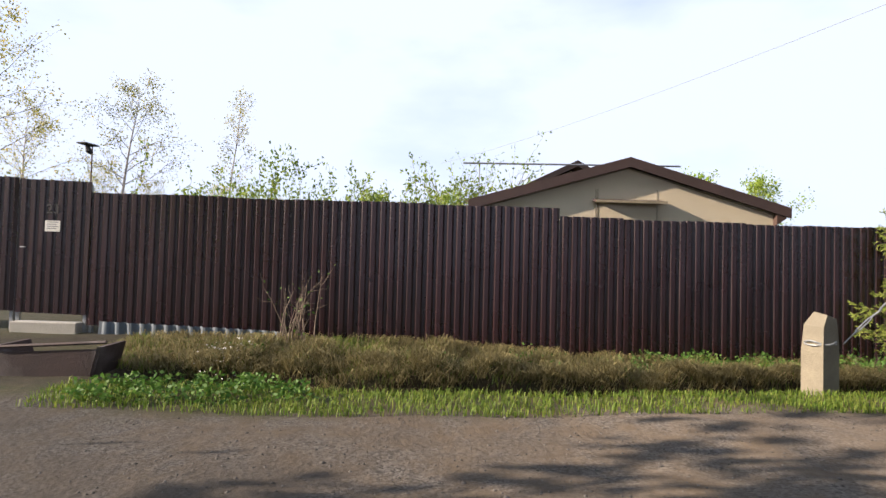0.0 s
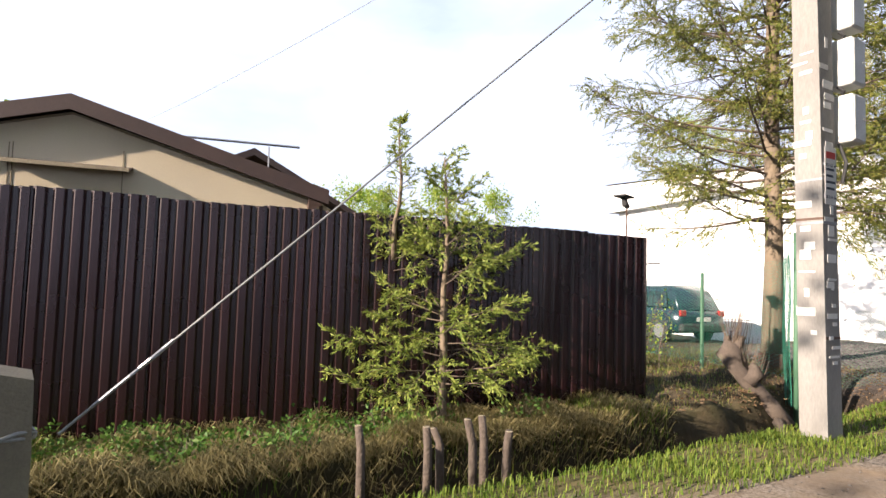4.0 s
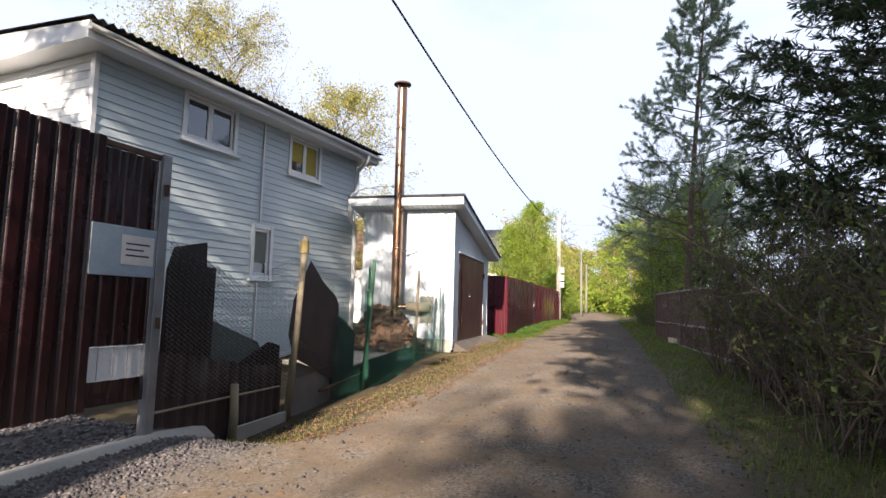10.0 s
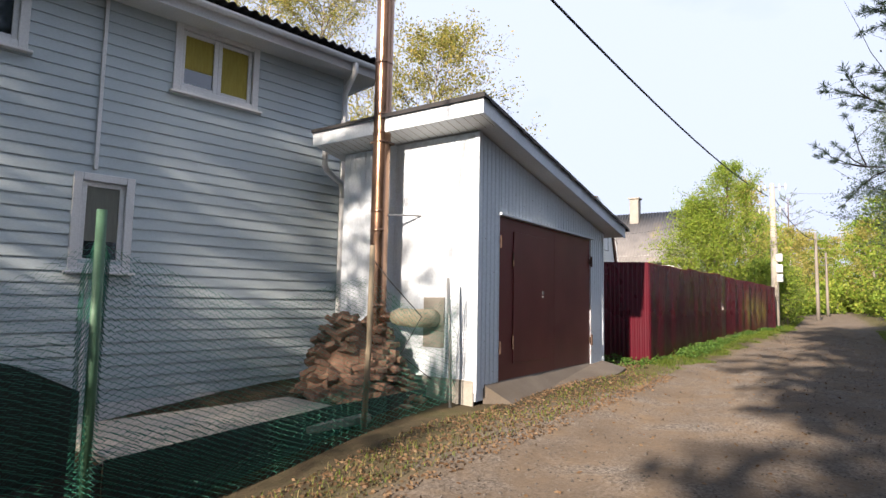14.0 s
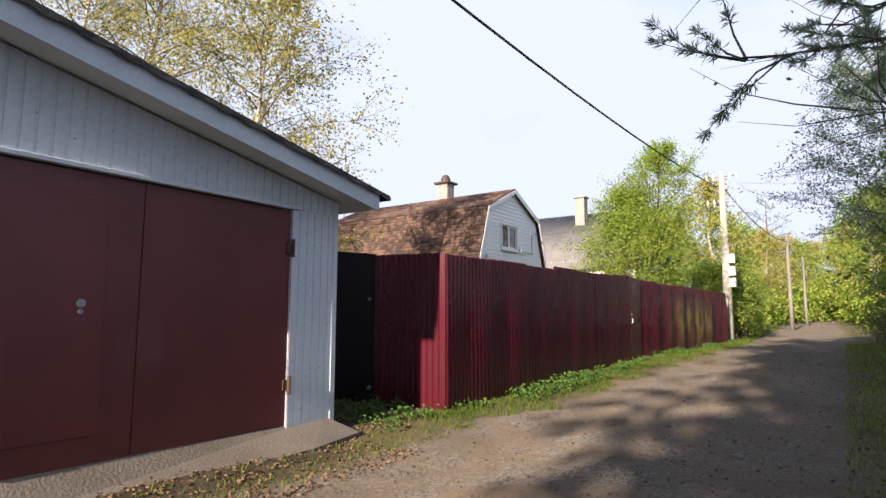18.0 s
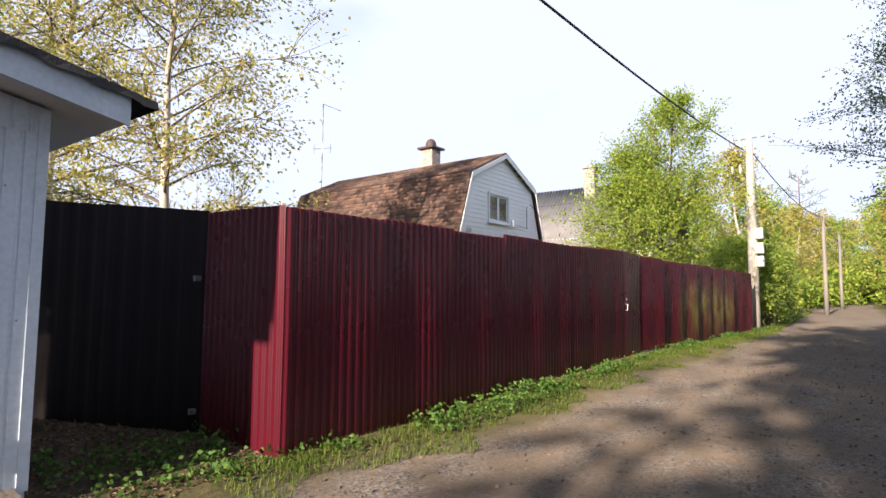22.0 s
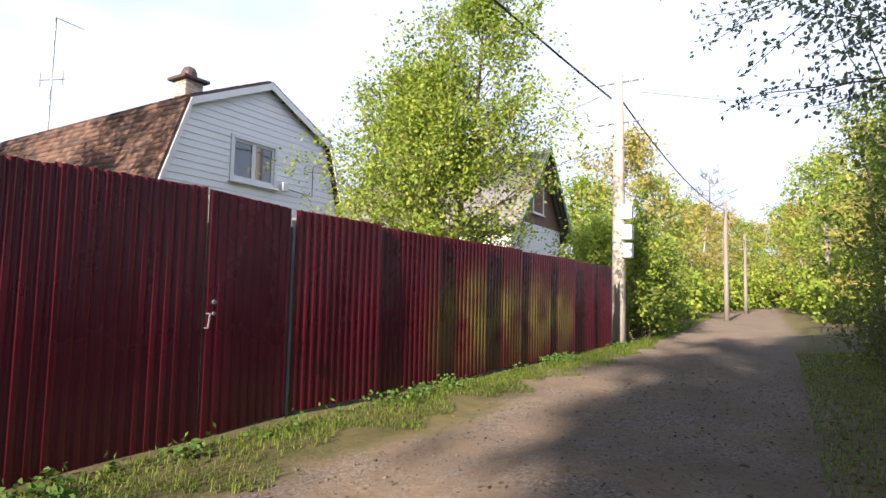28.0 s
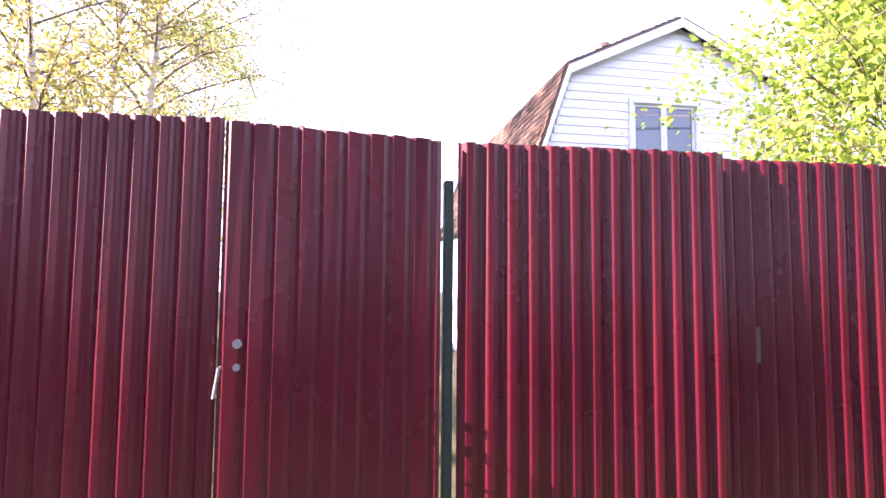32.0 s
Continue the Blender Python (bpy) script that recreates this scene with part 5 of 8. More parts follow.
plate("scrap_sheet", [(15.9, -0.5), (17.4, -0.3), (18.6, -0.08), (19.6, 0.02), (19.6, 0.22), (18.0, 0.22), (15.9, 0.14)], -4.42, GREENSHEET, "dark sagging sheet along the ground", 0.0)
lf = fence((-4.55, 11.3), (-4.52, 13.5), lerp([11.3, 13.5], [0.62, 0.3]), lerp([11.3, 13.5], [-0.45, -0.45]), RUSTSHEET, 0.19, 0.02, 1.1, "dark brown sheet strip with a pale rail", "low_sheet_fence", seed=21, skip_posts=True, jag=0.02)
part("rail", Mesh().tube([(0.05, 0.0, 0.08), (0.05, 0.9, 0.07), (0.06, 2.1, 0.06)], 0.013, 6), OLDWOOD, lf, "thin pale rail")
lone("edge_board", Mesh().box((-0.02, 0, 0), (0.02, 1.05, 0.18), 0.006), CONCRETE, (-4.42, 12.45, -0.44), 0, "grey board at the foot of the fence", "board")
lean_post("brace_pipe", (-4.38, 14.35, -0.12), (-4.36, 15.8, -0.03), 0.02, RUSTY, "rusty brace pipe across the fence foot", "pipe", "")


def chain_link(name, pts, height, cell, material, label, r=0.0022, sag=None):
    """Woven diamond mesh hung along points (x, y, z of its foot); zigzag wires joined."""
    P = [Vector(p) for p in pts]
    seg = [(P[i + 1] - P[i]).length for i in range(len(P) - 1)]
    tot = sum(seg)

    def along(s):
        s = max(0.0, min(tot - 1e-6, s))
        i = 0
        while s > seg[i]:
            s -= seg[i]
            i += 1
        f = s / seg[i]
        h = height[i] + (height[i + 1] - height[i]) * f
        return P[i].lerp(P[i + 1], f), h

    n = int(tot / cell)
    vs, fs = [], []
    for k in range(n):
        s0 = k * cell
        _, h = along(s0)
        m = int(h / (cell * 0.5))
        prev = None
        for j in range(m + 1):
            s = s0 + (cell if (j + k) % 2 else 0)
            p, hh = along(s)
            z = j / max(m, 1) * hh
            q = Vector((p.x + 0.012 * math.sin(3.1 * s + z * 4) + (0.003 if k % 2 else -0.003), p.y, p.z + z))
            base = len(vs)
            for a in range(3):
                vs.append((q.x + r * math.cos(2.1 * a), q.y + r * math.sin(2.1 * a), q.z + r * 0.6 * math.sin(2.1 * a)))
            if prev is not None:
                for a in range(3):
                    fs.append((prev + a, prev + (a + 1) % 3, base + (a + 1) % 3, base + a))
            prev = base
    me = array_mesh(name, np.array(vs), np.array(fs), material)
    return lone(name, me, material, label=label, category="fence", kind="")


chain_link("mesh_fence", [(-4.4, 14.75, -0.4), (-4.33, 15.72, -0.4), (-4.3, 17.0, -0.3), (-4.28, 18.36, -0.12)], [1.45, 2.05, 1.5, 1.65], 0.042, GREENWIRE, "sagging green coated chain-link mesh", r=0.0026)
chain_link("mesh_fence", [(-4.52, 11.4, 0.2), (-4.5, 12.6, 0.1), (-4.4, 13.5, 0.1), (-4.42, 14.8, 0.2)], [1.5, 1.2, 1.6, 1.2], 0.045, GREYWIRE, "old grey chain-link mesh over scrap sheets", r=0.0024)
chain_link("mesh_fence", [(-4.26, 18.36, -0.05), (-4.1, 19.0, 0.05), (-3.95, 19.6, 0.15)], [1.55, 1.1, 1.25], 0.055, GREENWIRE, "crumpled mesh end beside the garage", r=0.003)
chain_link("mesh_fence", [(-4.3, 15.8, -0.35), (-4.2, 17.2, -0.25), (-4.15, 18.6, 0.0)], [0.7, 0.55, 0.5], 0.045, GREENWIRE, "green netting bunched along the ground", r=0.003)
chain_link("mesh_fence", [(-4.26, 15.6, -0.1), (-4.2, 15.66, -0.1), (-4.27, 15.7, -0.1), (-4.2, 15.78, -0.1)], [1.5, 1.8, 1.85, 1.5], 0.04, GREENWIRE, "green netting gathered on a fence post", r=0.003)
chain_link("mesh_fence", [(-4.36, 14.7, -0.35), (-4.3, 15.1, -0.35), (-4.26, 15.55, -0.3)], [1.3, 1.25, 1.3], 0.05, GREENWIRE, "second layer of green mesh on the fence", r=0.0028)
lone("tie_wire", Mesh().tube([(-4.2, 18.33, 1.7), (-4.15, 18.6, 1.45), (-4.05, 19.0, 1.1), (-4.1, 18.7, 0.7), (-4.05, 19.2, 0.4)], 0.006, 5), BLACKWIRE, label="black cable looped on the fence", category="cable")

# ---- house with gambrel roof behind the red fence ----
DX, DYC = -9.6, 39.38
gam = thing("gambrel_house", (DX, DYC, 0), -1, "white house with brown shingled gambrel roof", "house")
prof = [(-2.75, 3.0), (-2.0, 5.22), (0.0, 6.16), (2.0, 5.22), (2.75, 3.0)]
DLEN = 8.0
wp = [(-2.62, -0.2), *[(a * 0.965, b - 0.06) for a, b in prof], (2.62, -0.2)]
dw = (-0.86, 0.28, 3.86, 4.72)


def gspan(z):
    for (a, b), (c, d) in zip(prof[:2], prof[1:3]):
        if b <= z <= d:
            e = abs(a + (c - a) * (z - b) / (d - b))
            return (-e * 0.955, e * 0.955)
    return (-2.55, 2.55)


gw = Mesh()
wz = [-0.2, 3.0, dw[2], dw[3], 5.16, 6.08]
for z0, z1 in zip(wz[:-1], wz[1:]):
    s0, s1 = gspan(z0 + 0.001)[1], gspan(z1 - 0.001)[1]
    if z1 > 6:
        s1 = 0.02
    if z0 == dw[2]:
        gw.prism([(-s0, z0), (dw[0], z0), (dw[0], z1), (-s1, z1)], -0.15, 0, "x")
        gw.prism([(dw[1], z0), (s0, z0), (s1, z1), (dw[1], z1)], -0.15, 0, "x")
    else:
        gw.prism([(-s0, z0), (s0, z0), (s1, z1), (-s1, z1)], -0.15, 0, "x")
part("gable_wall", gw, GABLEWHITE, gam)
boards(gam, 5, 2.4, 6.02, 0.145, [dw], GABLEWHITE, 0.016, 0.0, shape=lambda z: (gspan(z)[0] if z < 5.95 else -0.2, gspan(z)[1] if z < 5.95 else 0.2))
window(gam, *dw, 2, 0.012, 0.08)
part("side_wall", Mesh().box((-DLEN, -2.6, -0.2), (-0.15, -2.5, 3.1)), GABLEWHITE, gam)
part("side_wall", Mesh().box((-DLEN, 2.5, -0.2), (-0.15, 2.6, 3.1)), GABLEWHITE, gam)
part("back_wall", Mesh().prism(wp, -DLEN, -DLEN + 0.15, "x"), GABLEWHITE, gam)


def shingles(parent, p0, p1, x0, x1, row=0.13, wid=0.26, seed=0, group=None):
    """Overlapping shingle tabs on the slope from p0 to p1 (y, z), between x0 and x1; joined."""
    rnd = random.Random(seed)
    L = math.hypot(p1[0] - p0[0], p1[1] - p0[1])
    uy, uz = (p1[0] - p0[0]) / L, (p1[1] - p0[1]) / L
    ny, nzv = -uz, uy
    if nzv < 0:
        ny, nzv = -ny, -nzv
    if abs(nzv) < 1e-3 and ny * p0[0] < 0:
        ny = -ny
    n = int(L / row)
    vs, fs = [], []
    for i in range(n + 1):
        a, b = i * row, min(i * row + row * 1.15, L)
        x = x0 - (wid / 2 if i % 2 else 0)
        while x < x1:
            w = wid * rnd.choice((0.5, 0.75, 1.0))
            xa, xb = max(x, x0) + 0.004, min(x + w, x1)
            x += w
            if xb - xa < 0.02:
                continue
            d0, d1 = 0.016 + rnd.uniform(0, 0.008), 0.004
            k = len(vs)
            for xx in (xa, xb):
                for s, d in ((a, d0), (b, d1), (a, 0.0)):
                    vs.append((xx, p0[0] + uy * s + ny * d, p0[1] + uz * s + nzv * d))
            fs += [(k, k + 3, k + 4, k + 1), (k, k + 2, k + 5, k + 3)]
    return np.array(vs), np.array(fs)


def shingle_material():
    m = bpy.data.materials.new("shingle_tabs")
    m.use_nodes = True
    nt = m.node_tree
    b = nt.nodes["Principled BSDF"]
    g = nt.nodes.new("ShaderNodeNewGeometry")
    r = nt.nodes.new("ShaderNodeValToRGB")
    e = r.color_ramp.elements
    e[0].color, e[1].color = (0.055, 0.036, 0.031, 1), (0.17, 0.098, 0.068, 1)
    e.new(0.35).color = (0.08, 0.05, 0.04, 1)
    e.new(0.6).color = (0.115, 0.07, 0.052, 1)
    nt.links.new(g.outputs["Random Per Island"], r.inputs["Fac"])
    n = nt.nodes.new("ShaderNodeTexNoise")
    n.inputs["Scale"].default_value = 120
    bp = nt.nodes.new("ShaderNodeBump")
    bp.inputs["Strength"].default_value, bp.inputs["Distance"].default_value = 0.4, 0.01
    nt.links.new(n.outputs["Fac"], bp.inputs["Height"])
    nt.links.new(bp.outputs["Normal"], b.inputs["Normal"])
    nt.links.new(r.outputs["Color"], b.inputs["Base Color"])
    b.inputs["Roughness"].default_value = 0.9
    return m


SHTAB = shingle_material()
ov = 0.14
for i, (p, q) in enumerate(zip(prof[:-1], prof[1:])):
    L = math.hypot(q[0] - p[0], q[1] - p[1])
    ny, nzv = -(q[1] - p[1]) / L, (q[0] - p[0]) / L
    deck = Mesh().prism([p, q, (q[0] + ny * 0.07, q[1] + nzv * 0.07), (p[0] + ny * 0.07, p[1] + nzv * 0.07)], -DLEN - ov, ov, "x")
    roof = part("roof_slope", deck, ROOFBROWN, gam, "brown shingled roof slope")
    if i < 2:
        off = (ny * 0.072, nzv * 0.072)
        v, f = shingles(gam, (p[0] + off[0], p[1] + off[1]), (q[0] + off[0], q[1] + off[1]), -DLEN - ov, ov, seed=i)
        part("shingles", array_mesh("shingles", v, f, SHTAB), SHTAB, roof, "mottled brown shingle tabs", kind="stuff")
    vd = Mesh().prism([(p[0] - 0, p[1] - 0.13), (q[0], q[1] - 0.13), (q[0] + ny * 0.02, q[1] + nzv * 0.02), (p[0] + ny * 0.02, p[1] + nzv * 0.02)], ov, ov + 0.03, "x")
    part("barge_board", vd, WHITEPVC, gam, "white barge board")
part("hip_end", Mesh().add([(-DLEN - ov, -2.0, 5.24), (-DLEN - ov, 2.0, 5.24), (-DLEN - ov, 0, 6.2), (-DLEN - 1.0, 0, 5.2)], [(0, 2, 3), (1, 3, 2), (0, 3, 1)]), ROOFBROWN, gam)
chm = thing("chimney", (-12.95, 39.7, 0), -2, "pale brick chimney with a dark metal cowl", "chimney")
brk = data_of("brick", Mesh().box((-0.12, -0.06, 0), (0.12, 0.06, 0.062), 0.006), mat("pale_chimney_brick", (0.5, 0.44, 0.38), (0.4, 0.33, 0.28), 0.9, 0, 9, 60, 0.2, None, vary=0.25))
part("mortar", Mesh().box((-0.24, -0.24, 5.7), (0.24, 0.24, 6.9)), CONCRETE, chm)
for r in range(16):
    for side_ in range(4):
        for k in range(2):
            ob = part("brick", brk, BRICKM, chm)
            s = -0.12 + k * 0.25 if r % 2 else -0.14 + k * 0.26
            ob.matrix_basis = pose(0, 0, 0, 0, 0, 90 * side_) @ pose(s, -0.2, 5.75 + r * 0.072)
part("chimney_cap", Mesh().box((-0.38, -0.38, 6.9), (0.38, 0.38, 6.98), 0.01), ROOFBROWN, chm)
part("cowl", Mesh().tube([(0, 0, 6.98), (0, 0, 7.16), (0, 0, 7.28), (0, 0, 7.34)], [0.2, 0.2, 0.14, 0.02], 14), ROOFBROWN, chm, "dark domed cowl")
ant = thing("tv_antenna", (-17.95, 38.7, 0), 0, "thin tall television aerial mast", "antenna")
part("mast", Mesh().tube([(0, 0, 3.0), (0, 0, 9.4)], 0.025, 6), STEEL, ant)
part("boom", Mesh().tube([(0, 0, 9.4), (0.5, 0.55, 9.15)], 0.012, 5), STEEL, ant)
for d in (-0.35, 0.0, 0.35):
    part("element", Mesh().tube([(d, d * 0.4, 7.3), (d, d * 0.4, 7.75)], 0.012, 4), STEEL, ant)
part("element_bar", Mesh().tube([(-0.4, -0.16, 7.5), (0.4, 0.16, 7.5)], 0.012, 4), STEEL, ant)
cb = thing("junction_box", (-9.55, 39.95, 3.78), 0, "small white junction box with cable on the gable", "junction box")
part("box", Mesh().box((0, -0.09, 0), (0.08, 0.09, 0.2), 0.01), WHITEPVC, cb)
part("cable", Mesh().tube([(0.05, 0.09, 0.06), (0.06, 0.9, 0.0), (0.06, 0.9, 0.75), (0.08, 1.15, 0.9), (0.3, 1.6, 0.4)], 0.012, 5), BLACKWIRE, cb)

npl = thing("number_plate", (DX - 0.01, DYC - 2.0, 3.3), -1, "round pale house number plate on the gable", "number plate")
part("disc", Mesh().tube([(0, 0, 0.11), (0.015, 0, 0.11)], 0.13, 18), PAPER, npl)
lettering("21", 0.15, pose(0.017, 0, 0.06, 90, 0, 90), INK, npl)

# ---- house with slate roof further on ----
sh = thing("slate_house", (-7.6, 51.4, 0), 0, "house under a grey corrugated slate roof with a green-edged brick gable", "house")
part("wall", Mesh().box((-8, -2.6, -0.2), (0, 2.6, 4.2)), WHITEPVC, sh)
part("gable", Mesh().prism([(-2.6, 4.2), (2.6, 4.2), (0, 7.0)], -0.2, 0.0, "x"), mat("brown_gable_boards", (0.2, 0.11, 0.075), (0.15, 0.085, 0.06), 0.8, 0, 3, 40, 0.2, None, 0, (1, 8, 1)), sh)
for s in (-1, 1):
    rfz = wavy_roof(-3.0, 0.0, 3.75, 7.15, -8.3, 0.5, 0.18, 0.025)
    m = pose(0, 0, 0, 0, 0, 90)
    if s > 0:
        m = Matrix.Scale(-1, 4, (0, 1, 0))
    rfz.v = [((py), (px if s < 0 else -px), pz) for px, py, pz in rfz.v]
    part("roof_slope", rfz, SLATE, sh, "weathered grey corrugated sheets", smooth=True)
    part("barge_board", Mesh().add([(0.5, s * 3.05, 3.62), (0.5, s * 3.05, 3.85), (0.5, 0, 7.3), (0.5, 0, 7.05), (0.54, s * 3.05, 3.62), (0.54, s * 3.05, 3.85), (0.54, 0, 7.3), (0.54, 0, 7.05)], [(0, 1, 2, 3), (7, 6, 5, 4), (0, 4, 5, 1), (1, 5, 6, 2), (2, 6, 7, 3), (3, 7, 4, 0)]), GREENPAINT, sh, "green barge board")
sc = thing("chimney", (-11.2, 51.0, 0), 0, "whitewashed chimney on the slate roof", "chimney")
part("shaft", Mesh().box((-0.28, -0.28, 6.4), (0.28, 0.28, 8.0), 0.02), CONCRETE, sc)
part("cap", Mesh().box((-0.36, -0.36, 8.0), (0.36, 0.36, 8.1), 0.02), CONCRETE, sc)
window(sh, -0.5, 0.5, 4.7, 5.7, 1, 0.0)

# ---- low house with beige gable behind the brown fence ----
AT = -9.5
lowh = thing("beige_house", (-9.72, -5.4, 0), AT, "low house with beige rendered gable and dark brown roof edge", "house")
part("gable_wall", Mesh().prism([(-3.0, -0.4), (3.0, -0.4), (3.0, 2.32), (0, 3.16), (-3.0, 2.32)], -0.25, 0, "x"), BEIGE, lowh)
part("side_wall", Mesh().box((-9, -3.0, -0.4), (-0.25, -2.8, 2.35)), BEIGE, lowh)
part("side_wall", Mesh().box((-9, 2.8, -0.4), (-0.25, 3.0, 2.35)), BEIGE, lowh)
part("back_wall", Mesh().prism([(-2.8, -0.4), (2.8, -0.4), (2.8, 2.32), (0, 3.1), (-2.8, 2.32)], -9, -8.8, "x"), BEIGE, lowh)
for s in (-1, 1):
    part("roof_slope", Mesh().prism([(0, 3.2), (s * 3.25, 2.27), (s * 3.25, 2.38), (0, 3.33)], -9.4, 0.14, "x"), ROOFBROWN, lowh, "dark brown roof slope")
    part("barge_board", Mesh().prism([(0, 3.16), (s * 3.28, 2.2), (s * 3.28, 2.41), (0, 3.36)], 0.14, 0.175, "x"), ROOFBROWN, lowh, "dark brown barge board")
    part("pale_strip", Mesh().prism([(0, 3.135), (s * 3.0, 2.26), (s * 3.0, 2.285), (0, 3.16)], 0.003, 0.03, "x"), OLDWOOD, lowh)
    part("soffit_end", Mesh().prism([(s * 3.0, 2.05), (s * 3.2, 2.2), (s * 3.2, 2.28), (s * 3.0, 2.3)], 0.0, 0.14, "x"), TIMBER, lowh)
part("awning", Mesh().prism([(0.0, 2.46), (0.26, 2.42), (0.26, 2.45), (0.0, 2.51)], -0.72, 0.72, "y"), ROOFBROWN, lowh, "narrow dark awning")
part("awning_edge", Mesh().box((0.26, -0.72, 2.41), (0.275, 0.72, 2.46)), OLDWOOD, lowh)
for y in (-0.62, -0.66, 0.6):
    part("joint_strip", Mesh().box((0.001, y, 1.9), (0.006, y + 0.012, 2.9 - abs(y) * 0.3)), OLDWOOD, lowh)
rod = thing("roof_rod", (-15.2, -4.4, 0), AT, "long thin horizontal rod on two stands behind the roof", "rod")
part("bar", Mesh().tube([(0, -3.3, 4.2), (0, 3.3, 4.28)], 0.03, 6), STEEL, rod)
for y in (-2.8, 2.6):
    part("stand", Mesh().tube([(0, y, 2.2), (0, y, 4.22)], 0.02, 5), STEEL, rod)

# ---- half-timbered house ----
tb = thing("half_timbered_house", (-25.4, -0.3, 0), 0, "beige half-timbered house with dark brown beams", "house")
tb.scale = (1.4, 1.2, 1.43)
tp = [(-3.6, -0.4), (4.1, -0.4), (4.1, 2.5), (0.0, 4.15), (-3.6, 2.7)]
part("gable_wall", Mesh().prism(tp, -0.25, 0, "x"), BEIGE, tb)
part("side_wall", Mesh().box((-10, 3.9, -0.4), (-0.25, 4.1, 2.5)), BEIGE, tb)
part("side_wall", Mesh().box((-10, -3.6, -0.4), (-0.25, -3.4, 2.5)), BEIGE, tb)
part("back_wall", Mesh().prism(tp, -10, -9.8, "x"), BEIGE, tb)
part("roof_slope", Mesh().prism([(0, 4.22), (4.7, 2.3), (4.7, 2.45), (0, 4.42)], -10.4, 0.6, "x"), TIMBER, tb)
part("roof_slope", Mesh().prism([(0, 4.22), (-4.2, 2.5), (-4.2, 2.65), (0, 4.42)], -10.4, 0.6, "x"), TIMBER, tb)
for a, b in (((-3.6, 1.55), (4.1, 1.55)), ((-3.4, 2.6), (1.2, 2.6)), ((-1.1, 0.0), (-1.1, 3.7)), ((1.05, -0.4), (1.05, 3.65)), ((2.55, 0), (2.55, 3.05)), ((4.0, -0.4), (4.0, 2.5)), ((0, 3.3), (0, 4.1)), ((-0.9, 3.75), (0.9, 3.75)), ((1.05, 2.35), (2.5, 1.6)), ((2.6, 1.6), (3.4, 2.0)), ((-1.0, 3.6), (-0.05, 4.0)), ((1.0, 3.6), (0.05, 4.0))):
    v = Vector((0, b[0] - a[0], b[1] - a[1]))
    nrm = Vector((0, -v.z, v.y)).normalized() * 0.07
    A_, B_ = Vector((0, *a)), Vector((0, *b))
    q = [A_ - nrm, B_ - nrm, B_ + nrm, A_ + nrm]
    part("beam", Mesh().prism([(p.y, p.z) for p in q], 0.002, 0.05, "x"), TIMBER, tb)
window(tb, -0.85, 0.85, 2.75, 3.5, 2, 0.01, 0.05, frame_mat=TIMBER)
window(tb, 1.5, 2.1, 0.5, 1.35, 2, 0.01, 0.05)
part("plaque", Mesh().prism([(1.35, 1.75), (1.9, 1.75), (1.9, 2.2), (1.7, 2.4), (1.35, 2.3)], 0.002, 0.03, "x"), BITUMEN, tb, "dark plain plaque")

# ---- poles and wires ----


def pole(name, x, y, top, r0, r1, material, label, sq=False, tilt=(0, 0)):
    t = thing(name, (x, y, gz(x, y)), 0, label, "utility pole", "utility poles")
    h = top - gz(x, y)
    m = Mesh()
    m.smooth = not sq
    n = 4 if sq else 14
    m.tube([(tilt[0] * f * h, tilt[1] * f * h, f * h - 0.3 * (f == 0)) for f in (0, 0.35, 0.7, 1)], [r0, r0 * 0.95, (r0 + r1) / 2, r1], n, sq=sq)
    part("shaft", m, material, t)
    return t


CONCPOLE = mat("concrete_pole", (0.27, 0.26, 0.245), (0.19, 0.185, 0.175), 0.85, 0, 3, 50, 0.35, (0.13, 0.12, 0.11), 0.02, (1, 1, 0.3))
P1 = (-4.28, 1.55)
p1 = pole("utility_pole", *P1, 7.6, 0.195, 0.16, CONCPOLE, "grey concrete utility pole with meter boxes and paper notices", True, (0.004, -0.035))
for z, h in ((3.62, 0.5), (3.02, 0.5), (4.22, 0.45)):
    bx = part("meter_box", Mesh().box((0.02, 0.1, z), (0.28, 0.36, z + h), 0.012), GREYBOX, p1, "light grey meter box")
    part("lid", Mesh().box((0.28, 0.12, z + 0.02), (0.29, 0.34, z + h - 0.02), 0.006), GREYBOX, bx)
    part("lock", Mesh().tube([(0.29, 0.3, z + h * 0.5), (0.3, 0.3, z + h * 0.5)], 0.012, 8), STEEL, bx)
for a, b in (((0.15, 0.12, 4.2), (0.15, 0.12, 4.1)), ((0.13, 0.12, 3.62), (0.15, 0.14, 3.5)), ((0.13, 0.14, 3.02), (0.16, 0.13, 2.6))):
    part("conduit", Mesh().tube([a, ((a[0] + b[0]) / 2 + 0.05, a[1], (a[2] + b[2]) / 2), b], 0.018, 6), BLACKWIRE, p1)
rp = random.Random(9)
for i in range(46):
    z = 0.75 + i * 0.072 + rp.uniform(-0.03, 0.03)
    f = rp.choice((0, 0, 1))
    w, h = rp.uniform(0.05, 0.2), rp.uniform(0.015, 0.11)
    rr = 0.1385 - 0.003 * z
    if f == 0:   # faces the lane
        y = rp.uniform(-0.05, 0.05) - 0.035 * z
        bxp = Mesh().box((rr + 0.003 + 0.004 * z, y - w / 2, z), (rr + 0.006 + 0.004 * z, y + w / 2, z + h))
    else:        # faces back along the lane
        x = rp.uniform(-0.05, 0.05)
        bxp = Mesh().box((x - w / 2, -rr - 0.004 - 0.035 * (z + h), z), (x + w / 2, -rr - 0.001 - 0.035 * z, z + h))
    part("paper_scrap", bxp, PAPER if i % 4 else GREYBOX, p1)
